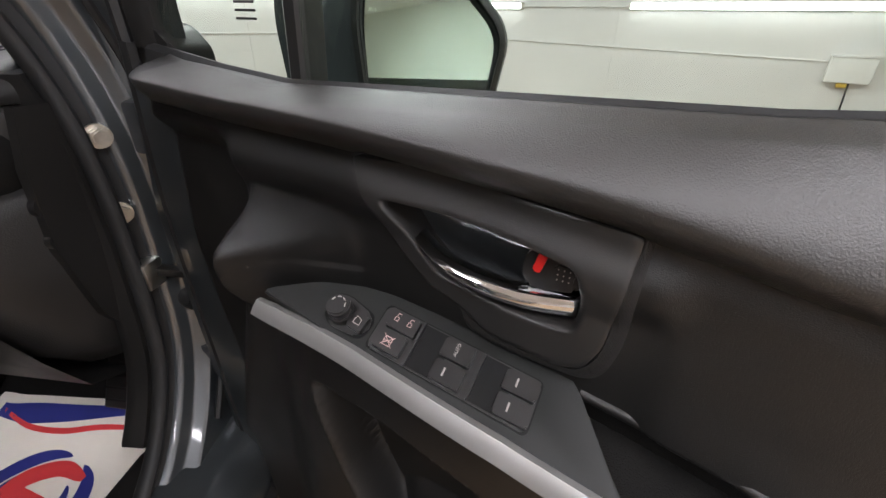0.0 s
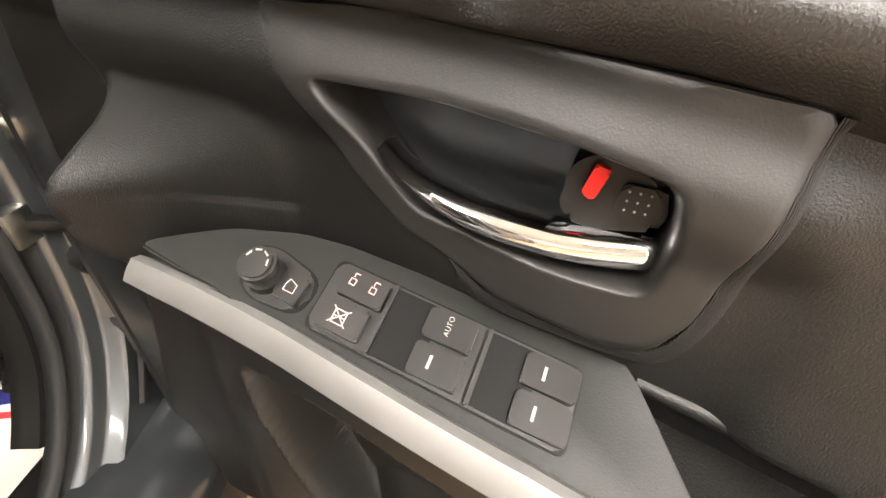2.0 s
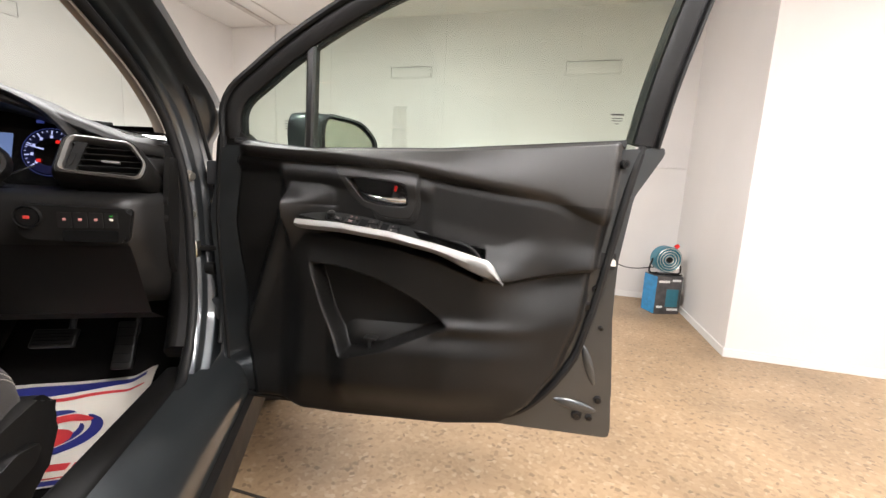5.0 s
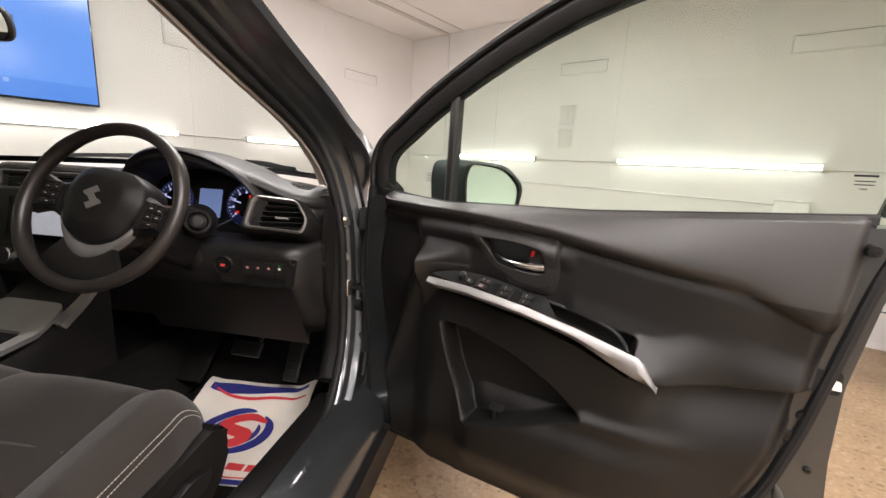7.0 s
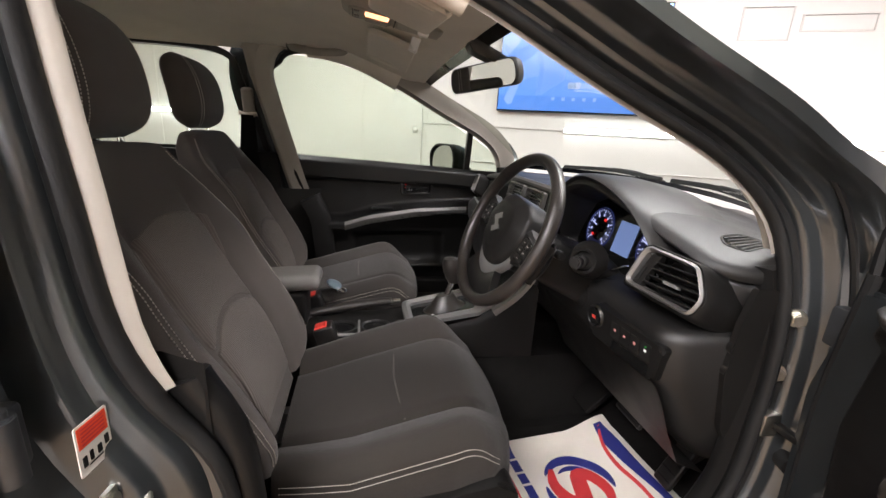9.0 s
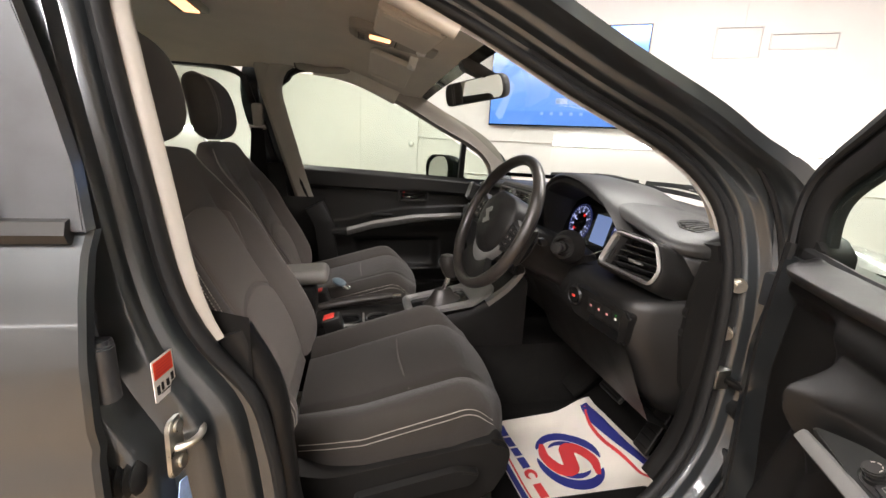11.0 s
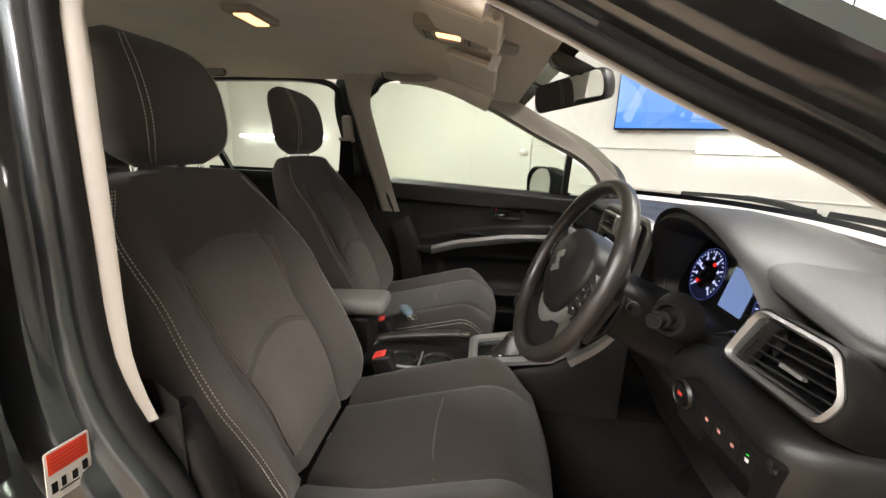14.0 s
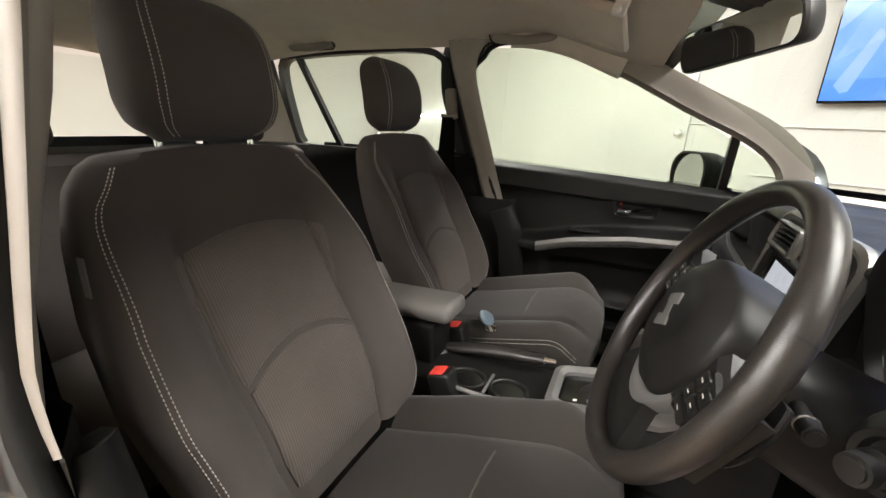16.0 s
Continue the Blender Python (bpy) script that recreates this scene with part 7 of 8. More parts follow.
# centre stack
CSA = Matrix.Translation((-0.035, -0.140, 0.86)) @ pose(0, 0, 0, -12, 0, 0)
cs = lambda a, b, e: CSA @ Vector((a, -e, b))
stack = part("centre_panel", plate(rounded([(-0.165, -0.14), (0.165, -0.14), (0.175, 0.12), (0.14, 0.135), (-0.14, 0.135), (-0.175, 0.12)], 0.025), cs, 0.014, -0.06, 0.006), M_SMOOTH, dash, "satin black centre stack")
part("stack_rim", ring_frame(rounded([(-0.178, -0.10), (0.178, -0.10), (0.185, 0.125), (0.15, 0.143), (-0.15, 0.143), (-0.185, 0.125)], 0.03), rounded([(-0.160, -0.09), (0.160, -0.09), (0.166, 0.115), (0.135, 0.128), (-0.135, 0.128), (-0.166, 0.115)], 0.025), cs, 0.016, 0.016, 0.004, 80, 0.004), M_SILVER, stack, "satin silver surround")
for a in (-0.075, 0.075):
    v = part("centre_vent", ring_frame(rounded([(a - 0.066, 0.070), (a + 0.066, 0.070), (a + 0.062, 0.122), (a - 0.062, 0.122)], 0.010), rounded([(a - 0.057, 0.078), (a + 0.057, 0.078), (a + 0.054, 0.115), (a - 0.054, 0.115)], 0.007), cs, 0.032, 0.030, 0.016, 48, 0.003), M_SILVER, dash, "silver-rimmed centre vent")
    part("vent_throat", plate([(a - 0.06, 0.075), (a + 0.06, 0.075), (a + 0.058, 0.118), (a - 0.058, 0.118)], cs, 0.0162, 0.0145), M_GLOSSBLACK, v)
    for k in range(4):
        part("slat", put(box(-0.055, 0.055, -0.012, 0.0, -0.001, 0.0015), Matrix.Translation(cs(a, 0.084 + k * 0.009, 0.0165)) @ CSA.to_3x3().to_4x4()), M_SMOOTH, v)
scr = part("touch_screen", plate(rounded([(-0.105, -0.055), (0.105, -0.055), (0.105, 0.058), (-0.105, 0.058)], 0.006), cs, 0.019, 0.012, 0.002), M_GLOSSBLACK, dash, "glossy touch screen")
part("screen_picture", plate([(-0.085, -0.04), (0.085, -0.04), (0.085, 0.05), (-0.085, 0.05)], cs, 0.0198, 0.019), material("lit_screen", (0.1, 0.1, 0.11), 0.2, 0, 0, 1, 0.5, 20, emit=(0.45, 0.47, 0.5), power=0.55), scr, smooth=False)
for a in (-0.14, 0.14):
    part("stack_bar", plate(rounded([(a - 0.02, -0.05), (a + 0.02, -0.05), (a + 0.02, 0.055), (a - 0.02, 0.055)], 0.005), cs, 0.018, 0.012, 0.002), M_SMOOTH, stack)
part("heater_panel", plate(rounded([(-0.14, -0.135), (0.14, -0.135), (0.15, -0.066), (-0.15, -0.066)], 0.012), cs, 0.020, 0.01, 0.003), M_SMOOTH, stack, "black heater panel")
for a in (-0.095, 0.095):
    part("heater_knob", put(cyl((0, 0, 0), (0, 0, 0.018), 0.024, 0.021, 28, 0.002), Matrix.Translation(cs(a, -0.10, 0.02)) @ CSA.to_3x3().to_4x4() @ Matrix.Rotation(radians(90), 4, "X")), M_CHROME, stack, "chrome-rimmed heater knob")
part("silver_line", sweep([(-0.69, -0.125, 0.842), (-0.50, -0.150, 0.845), (-0.28, -0.155, 0.84), (-0.20, -0.15, 0.82)], [(-0.005, -0.004), (0.005, -0.004), (0.006, 0.004), (-0.006, 0.004)], (0, 0, 1), 30), M_SILVER, dash, "satin silver strip")
part("glovebox_lid", plate(rounded([(-0.63, 0.60), (-0.23, 0.60), (-0.22, 0.80), (-0.63, 0.80)], 0.03), lambda a, b, e: Vector((a, -0.155 + 0.25 * max(0, 0.74 - b) - e, b)), 0.008, -0.02, 0.004), M_DASH, dash, "black glovebox lid")

# ---- steering wheel and column ----
WHL = Matrix.Translation((0.354, -0.331, 0.937)) @ pose(0, 0, 0, 65.2, 0, 4.4) @ Matrix.Rotation(radians(-9), 4, "Z")      # wheel axes: z towards the driver
wheel = thing("steering_wheel", (0, 0, 0), "black leather three-spoke steering wheel with a silver lower spoke", "steering wheel", axes=WHL)
R, rr = 0.1605, 0.0125
rings = []
for k in range(72):
    q = 2 * math.pi * k / 72
    fat = 1 + 0.10 * math.exp(-((abs(math.cos(q)) - 0.8) / 0.12) ** 2)
    rings.append([Vector(((R + rr * fat * math.cos(w)) * math.cos(q), (R + rr * fat * math.cos(w)) * math.sin(q), rr * 1.12 * fat * math.sin(w) + 0.015)) for w in [2 * math.pi * j / 16 for j in range(16)]])
rim = part("rim", loft(rings, True, False, True), M_LEATHER, wheel, "black leather rim")
for q in (35, 145, 215, 325):
    part("rim_seam", loft([[Vector(((R + (rr + 0.0008) * 1.04 * math.cos(w)) * math.cos(radians(q + dq)), (R + (rr + 0.0008) * 1.04 * math.cos(w)) * math.sin(radians(q + dq)), (rr * 1.12 + 0.0012) * math.sin(w) + 0.015)) for w in [2 * math.pi * j / 16 for j in range(16)]] for dq in (-0.4, 0.4)], True, False), M_SMOOTH, rim)
pad = rounded([(-0.060, -0.062), (0.0, -0.084), (0.060, -0.062), (0.088, 0.010), (0.074, 0.056), (0.040, 0.074), (-0.040, 0.074), (-0.074, 0.056), (-0.088, 0.010)], 0.022, 6)
po = resample(pad, 72)
rings = []
for k, z in ((0.95, -0.05), (0.99, -0.02), (1.0, 0.004), (0.985, 0.012), (0.955, 0.017), (0.93, 0.0185), (0.80, 0.026), (0.66, 0.033), (0.60, 0.035), (0.40, 0.0365), (0.1, 0.038)):
    rings.append([Vector((a * k, b * k + 0.012 * (1 - k), z)) for a, b in po])
hub = part("airbag_pad", loft(rings, True, True), M_BLACK, wheel, "black padded hub")
for sx in (-1, 1):
    rings = []
    for t in range(9):
        x = 0.078 + 0.076 * t / 8
        h = 0.044 - 0.012 * math.sin(math.pi * t / 8)
        rings.append([Vector((sx * x, b, z)) for b, z in ((h * 0.85, -0.014), (h * 0.85, 0.004), (h * 0.65, 0.011), (-h * 0.75, 0.011), (-h, 0.003), (-h, -0.014))])
    s = part("spoke", loft(rings), M_SMOOTH, wheel, "satin black spoke")
    pod = rounded([(0.092, -0.030), (0.132, -0.020), (0.136, 0.020), (0.096, 0.026)], 0.007, 4)
    keys = part("key_panel", plate([(sx * a, b) for a, b in pod], lambda a, b, e: Vector((a, b, e)), 0.0145, 0.006, 0.002), M_BLACK, s, "black panel of buttons")
    for a0, a1, b0, b1 in ((0.097, 0.113, 0.006, 0.021), (0.115, 0.131, 0.005, 0.018), (0.096, 0.112, -0.010, 0.003), (0.114, 0.131, -0.008, 0.002), (0.096, 0.129, -0.023, -0.013)):
        part("spoke_button", put(box(a0, a1, b0, b1, 0.013, 0.0172, 0.0016), Matrix.Diagonal((sx, 1, 1, 1))), M_SMOOTH, s, "black button")
        m = ((a0 + a1) / 2 * sx, (b0 + b1) / 2)
        part("mark", plate([(m[0] - 0.003, m[1] - 0.0008), (m[0] + 0.003, m[1] - 0.0008), (m[0] + 0.003, m[1] + 0.0008), (m[0] - 0.003, m[1] + 0.0008)], lambda a, b, e: Vector((a, b, e)), 0.0175, 0.0168), M_MARK, s, smooth=False)
    # shift paddle behind the spoke
    rings = []
    for t in range(13):
        q = radians(-26 + 44 * t / 12)
        w = 0.016 * math.sin(math.pi * (0.12 + 0.76 * t / 12))
        rings.append([Vector((sx * r * math.cos(q), r * math.sin(q), e)) for r, e in ((0.090, -0.040), (0.112, -0.036), (0.118 + w, -0.031), (0.1205 + w, -0.033), (0.118 + w, -0.037), (0.112, -0.041))])
    part("shift_paddle", loft(rings), M_SMOOTH, wheel, "satin black shift paddle")
def lower_ring(q0, q1, r0, r1, name, mat, label, z, n=30):
    """A curved web in the wheel's plane between two radii, from one angle to another."""
    rings = []
    for k in range(n + 1):
        q = radians(q0 + (q1 - q0) * k / n)
        ra, rb = r0(math.degrees(q)), r1(math.degrees(q))
        rings.append([Vector((r * math.cos(q), r * math.sin(q), e)) for r, e in ((ra, -0.008), (ra, z - 0.002), (ra + 0.002, z), (rb - 0.002, z), (rb, z - 0.002), (rb, -0.008))])
    part(name, loft(rings), mat, wheel, label, angle=50)


dip = lambda q: math.exp(-((q - 270) / 34) ** 2)
lower_ring(198, 342, lambda q: 0.080, lambda q: 0.088 + 0.018 * dip(q), "lower_spoke", M_SILVER, "satin silver lower spoke", 0.010)
lower_ring(236, 304, lambda q: 0.087 + 0.018 * dip(q), lambda q: 0.152, "lower_bridge", M_SMOOTH, "satin black lower bridge", 0.009)
part("badge", join(plate([(0.0, 0.018), (-0.017, 0.006), (-0.013, 0.002), (0.012, -0.004), (0.0, 0.006), (0.008, 0.011)], lambda a, b, e: Vector((a * 1.3, b * 1.3 + 0.006, e)), 0.0395, 0.034), plate([(0.0, -0.018), (0.017, -0.006), (0.013, -0.002), (-0.012, 0.004), (0.0, -0.006), (-0.008, -0.011)], lambda a, b, e: Vector((a * 1.3, b * 1.3 + 0.006, e)), 0.0395, 0.034)), M_SILVER, hub, "bright metal badge", smooth=False)
col = thing("steering_column", (0.356, -0.25, 0.85), "black steering column shroud with two stalks", "steering column")
WI = WHL
colp = lambda x, y, z: WI @ Vector((x, y, z))
part("shroud", loft([[colp(math.copysign(abs(a) ** 0.6, a) * w, math.copysign(abs(b) ** 0.6, b) * h - 0.014, z) for a, b in circle(1, 28)] for w, h, z in ((0.046, 0.040, -0.052), (0.056, 0.048, -0.058), (0.061, 0.052, -0.085), (0.066, 0.056, -0.16), (0.066, 0.06, -0.24), (0.064, 0.064, -0.33))]), M_BLACK, col, "black plastic shroud", angle=50)
for sx in (-1, 1):
    s = part("stalk", cyl(colp(sx * 0.05, 0.012, -0.080), colp(sx * 0.088, 0.018, -0.074), 0.007, 0.008, 16, 0.001), M_SMOOTH, col, "black stalk")
    part("stalk_end", cyl(colp(sx * 0.086, 0.018, -0.074), colp(sx * 0.104, 0.021, -0.072), 0.0095, 0.0085, 18, 0.002), M_SMOOTH, s)
    part("stalk_ring", cyl(colp(sx * 0.084, 0.018, -0.074), colp(sx * 0.086, 0.018, -0.074), 0.0100, n=18), M_ARM, s)
knob_at = Vector((0.470, -0.236, 0.904))
knob_dir = Vector((0.62, -0.76, 0.12)).normalized()
part("knob_socket", put(loft([[Vector((r * math.cos(q * 0.2244), r * math.sin(q * 0.2244), z)) for q in range(28)] for r, z in ((0.040, -0.075), (0.033, -0.050), (0.027, -0.040), (0.021, -0.041), (0.018, -0.050))], True, True), Matrix.Translation(knob_at) @ knob_dir.to_track_quat("Z", "Y").to_matrix().to_4x4()), M_BLACK, col, "round black socket", angle=50)
part("round_knob", join(cyl(knob_at - knob_dir * 0.055, knob_at - knob_dir * 0.012, 0.0095, 0.0105, 20), cyl(knob_at - knob_dir * 0.034, knob_at - knob_dir * 0.020, 0.0135, 0.0145, 24, 0.002), cyl(knob_at - knob_dir * 0.012, knob_at + knob_dir * 0.004, 0.0135, 0.0120, 24, 0.003)), M_SMOOTH, col, "round grey-black control knob")
part("lower_cover", loft([[Vector((x, y + 0.07 * abs((x - 0.372) / 0.085) ** 2.5, z)) for y, z in ((-0.13, 0.85), (-0.165, 0.83), (-0.172, 0.80), (-0.155, 0.76), (-0.12, 0.71), (-0.08, 0.68))] for x in [0.287 + 0.17 * k / 14 for k in range(15)]], False, False), M_BLACK, col, "black lower column cover", angle=60)

# pedals and the footwell
for nm, x, y, z, w, h, tilt in (("brake_pedal", 0.375, 0.046, 0.469, 0.048, 0.024, 50), ("accelerator_pedal", 0.520, 0.063, 0.44, 0.024, 0.062, 62)):
    p = thing(nm, (x, y, z), "black rubber-faced pedal over dark carpet", "pedal", "pedals")
    A = Matrix.Translation((x, y, z)) @ pose(0, 0, 0, tilt, 0, 0)
    part("pad", put(box(-w, w, -h, h, -0.006, 0.008, 0.005, 3), A), M_SMOOTH, p, "ribbed rubber pad")
    for k in range(5):
        part("rib", put(box(-w * 0.8, w * 0.8, -h * 0.75 + k * h * 0.36, -h * 0.75 + k * h * 0.36 + 0.003, 0.008, 0.010), A), M_RUBBER, p)
    part("arm", sweep([A @ Vector((0, 0.0, -0.006)), A @ Vector((0, 0.05, -0.05)), Vector((x, y + 0.10, z + 0.16)), Vector((x, y + 0.09, z + 0.30))], circle(0.008, 8), (1, 0, 0), 12), M_PAINT_DULL, p)
part("foot_rest", put(box(-0.05, 0.05, -0.11, 0.11, -0.01, 0.01, 0.006), pose(0.17, 0.10, 0.42, 45, 0, 0)), M_CARPET, car, "black foot rest")
fm = thing("carpet_mat", (0.42, -0.2, 0.284), "black carpet mat in the driver's footwell", "floor mat")
part("mat", loft([[Vector((x, y, z)) for y, z in ((-0.55, 0.287), (-0.02, 0.287), (0.08, 0.325), (0.19, 0.42))] for x in (0.19, 0.4, 0.65)], False, False), M_CARPET, fm)

# the printed paper mat: u across (left to right), v from its rear edge to its front edge
PA, PU, PV = Vector((0.228, 0.068, 0.300)), Vector((0.350, 0.033, 0.0)), Vector((0.036, -0.375, 0.0))


def paper(u, v, e):
    p = PA + PU * u + PV * v
    z = 0.296 + 0.040 * smooth_step(0.36, 0.0, v) + 0.0015 * math.sin(9 * u + 4 * v) + 0.028 * smooth_step(0.82, 1.0, u) * smooth_step(0.6, 0.0, v) + 0.008 * smooth_step(0.12, 0.0, u)
    return Vector((p.x, p.y, z + e))


pm = part("paper_mat", loft([[paper(i / 24, j / 30, 0.0) for i in range(25)] for j in range(31)], False, False), M_PAPER, None)
tagged(pm, "white paper floor mat printed with blue and red swirls", "floor mat")


def ink(poly, mat, name, e=0.0016):
    """A printed shape that follows the paper; the outline is cut into a fan of small pieces."""
    bm = bmesh.new()
    vs = [bm.verts.new(paper(a, b, e)) for a, b in poly]
    f = bm.faces.new(vs)
    bmesh.ops.triangulate(bm, faces=[f])
    bmesh.ops.subdivide_edges(bm, edges=bm.edges[:], cuts=2, use_grid_fill=True)
    for v in bm.verts:
        w, det = v.co - PA, PU.x * PV.y - PU.y * PV.x
        u_, v_ = (w.x * PV.y - w.y * PV.x) / det, (PU.x * w.y - PU.y * w.x) / det
        v.co.z = paper(u_, v_, e).z
    part(name, bm, mat, pm, smooth=False)


def band(pts, w0, w1, mat, name, e=0.0016, n=40):
    """A printed stroke along a curve, w0 wide at its ends and w1 in the middle."""
    q = curve_points([(a, b, 0) for a, b in pts], n)
    rows = []
    for i, p in enumerate(q):
        t = (q[min(i + 1, n - 1)] - q[max(i - 1, 0)])
        s = Vector((-t.y * 0.8925, t.x * 1.12, 0)).normalized()
        w = w0 + (w1 - w0) * math.sin(math.pi * i / (n - 1)) ** 0.7
        rows.append([paper(p.x + s.x * w * k / 2, p.y + s.y * w * 0.8925 * k / 2, e) for k in (-1, -0.5, 0, 0.5, 1)])
    part(name, loft(rows, False, False), mat, pm, smooth=False)


def disc_arc(c, r0, r1, q0, q1, mat, name, e=0.0016, n=40, grow=0.0):
    rows = []
    for i in range(n + 1):
        q = radians(q0 + (q1 - q0) * i / n)
        k = math.sin(math.pi * i / n) ** 0.6
        ra, rb = r0 + (r1 - r0) * 0.5 * (1 - k), r1 - (r1 - r0) * 0.5 * (1 - k)
        rows.append([paper(c[0] + (ra + (rb - ra) * j / 3) * math.cos(q), c[1] - (ra + (rb - ra) * j / 3) * math.sin(q) * 0.8925, e) for j in range(4)])
    part(name, loft(rows, False, False), mat, pm, smooth=False)


rows = []
for i in range(31):
    u = 0.06 + 0.88 * i / 30
    top = 0.045 + 0.015 * smooth_step(0.3, 0.0, u)
    low = 0.115 + 0.035 * math.sin(1.2 + 3.4 * u) * 1.0 - 0.035 * smooth_step(0.25, 0.0, u)
    rows.append([paper(u, top + (low - top) * j / 4, 0.0016) for j in range(5)])
part("blue_border", loft(rows, False, False), M_INKBLUE, pm, smooth=False)
band([(0.07, 0.085), (0.25, 0.155), (0.45, 0.170), (0.65, 0.150), (0.95, 0.150)], 0.012, 0.030, M_INKRED, "red_border")
c = (0.52, 0.50)
disc_arc(c, 0.215, 0.30, 75, 235, M_INKBLUE, "blue_swirl")
disc_arc(c, 0.215, 0.30, 255, 415, M_INKBLUE, "blue_swirl")
disc_arc(c, 0.150, 0.205, 60, 215, M_INKBLUE, "inner_swirl", 0.0018)
disc_arc(c, 0.150, 0.205, 240, 395, M_INKBLUE, "inner_swirl", 0.0018)
band([(a + 0.02, b + 0.08) for a, b in ((0.70, 0.30), (0.56, 0.255), (0.42, 0.30), (0.40, 0.38), (0.50, 0.42), (0.60, 0.46), (0.58, 0.545), (0.44, 0.585), (0.30, 0.54))], 0.03, 0.125, M_INKRED, "red_swirl", 0.0024)
for u0, u1 in ((0.05, 0.16), (0.18, 0.29), (0.31, 0.40), (0.42, 0.53)):
    ink([(u0, 0.815), (u1, 0.815), (u1, 0.875), (u0, 0.875)], M_INKBLUE, "bold_letter_shape")
disc_arc((0.60, 0.845), 0.02, 0.055, 30, 330, M_INKRED, "small_swirl")
for u0, u1 in ((0.68, 0.80), (0.82, 0.93)):
    ink([(u0, 0.815), (u1, 0.815), (u1, 0.875), (u0, 0.875)], M_INKRED, "bold_letter_shape")
rows = []
for i in range(31):
    u = 0.06 + 0.88 * i / 30
    rows.append([paper(u, 0.945 + 0.01 * math.sin(3 * u) + 0.04 * j / 4, 0.0016) for j in range(5)])
part("blue_border", loft(rows, False, False), M_INKBLUE, pm, smooth=False)
band([(0.07, 0.925), (0.4, 0.93), (0.7, 0.938), (0.94, 0.925)], 0.008, 0.016, M_INKRED, "red_border")

# ---- centre console ----
con = thing("centre_console", (-0.03, -0.6, 0.4), "black centre console with a silver gear surround and cup holders", "console")
part("console_body", loft([[Vector((-0.03 + a * w, y, zz)) for a, zz in ((-1, 0.36), (-1, z - 0.03), (-0.9, z - 0.005), (-0.75, z), (0.75, z), (0.9, z - 0.005), (1, z - 0.03), (1, 0.36))] for y, w, z in ((-1.06, 0.095, 0.56), (-0.85, 0.10, 0.555), (-0.62, 0.105, 0.545), (-0.48, 0.10, 0.555), (-0.30, 0.11, 0.60), (-0.18, 0.12, 0.68), (-0.12, 0.12, 0.72))]), M_BLACK, con, "black console moulding", angle=40)
# silver gear surround: follows the console's slope
gs = lambda a, y, e: Vector((-0.005 + a, y, along(((-0.60, 0.560), (-0.50, 0.572), (-0.30, 0.608), (-0.18, 0.69)), y) + e))
gat = part("gear_surround", ring_frame(rounded([(-0.085, -0.515), (0.085, -0.515), (0.10, -0.23), (-0.10, -0.23)], 0.03), rounded([(-0.062, -0.49), (0.058, -0.49), (0.060, -0.30), (-0.064, -0.30)], 0.02), gs, 0.018, 0.016, 0.02, 72, 0.006), M_SILVER, con, "satin silver gear surround")
part("gear_plate", plate(rounded([(-0.07, -0.50), (0.066, -0.50), (0.068, -0.29), (-0.072, -0.29)], 0.02), gs, 0.006, 0.0), M_GLOSSBLACK, gat, "piano black gear plate")
part("silver_wing", sweep([Vector((0.098, -0.26, 0.63)), Vector((0.108, -0.20, 0.68)), Vector((0.118, -0.16, 0.735)), Vector((0.13, -0.145, 0.79))], [(-0.010, -0.006), (0.010, -0.006), (0.012, 0.006), (-0.012, 0.006)], (1, 0, 0), 20, scale=lambda t: 1.4 - 0.6 * t), M_SILVER, con, "satin silver console wing")
part("gear_boot", loft([[gs(-0.005 + a * w, -0.385 + b * w * 1.5, e) for a, b in circle(1, 20)] for w, e in ((0.045, 0.006), (0.030, 0.022), (0.018, 0.05))]), M_LEATHER, con, "black leather gaiter")
lev = part("gear_lever", cyl(gs(-0.005, -0.385, 0.03), gs(-0.005, -0.36, 0.105), 0.009), M_CHROME, con, "chrome lever stem")
part("gear_knob", loft([[gs(-0.005, -0.36, 0) + Vector((a * w, b * w * 1.15 + dy, z)) for a, b in circle(1, 20)] for w, z, dy in ((0.014, 0.085, 0), (0.021, 0.10, -0.002), (0.025, 0.12, -0.006), (0.026, 0.145, -0.010), (0.020, 0.162, -0.012), (0.006, 0.167, -0.012))]), M_LEATHER, lev, "black leather gear knob")
for k in range(5):
    part("gate_letter", plate([(0.030, -0.46 + k * 0.028), (0.037, -0.46 + k * 0.028), (0.037, -0.452 + k * 0.028), (0.030, -0.452 + k * 0.028)], gs, 0.0068, 0.006), M_WHITE, con, smooth=False)
# cup holders
for y in (-0.70, -0.60):
    cph = part("cup_holder", ring_frame([(0.022 + 0.041 * math.cos(q * 0.196), y + 0.046 * math.sin(q * 0.196)) for q in range(32)], [(0.022 + 0.034 * math.cos(q * 0.196), y + 0.039 * math.sin(q * 0.196)) for q in range(32)], lambda a, b, e: Vector((a, b, 0.553 + e)), 0.006, 0.005, 0.05, 48, 0.002), M_SMOOTH, con, "black cup holder")
    part("cup_floor", plate([(0.022 + 0.034 * math.cos(q * 0.196), y + 0.039 * math.sin(q * 0.196)) for q in range(32)], lambda a, b, e: Vector((a, b, 0.553 + e)), 0.0005, -0.004), M_GLOSSBLACK, cph)
part("cup_rim", sweep([(0.066, -0.76, 0.556), (0.070, -0.65, 0.556), (0.066, -0.54, 0.565)], circle(0.005, 8), (1, 0, 0), 20), M_SILVER, con, "thin silver rim")
part("cup_bridge", box(-0.02, 0.062, -0.653, -0.646, 0.553, 0.560, 0.002), M_SILVER, con)
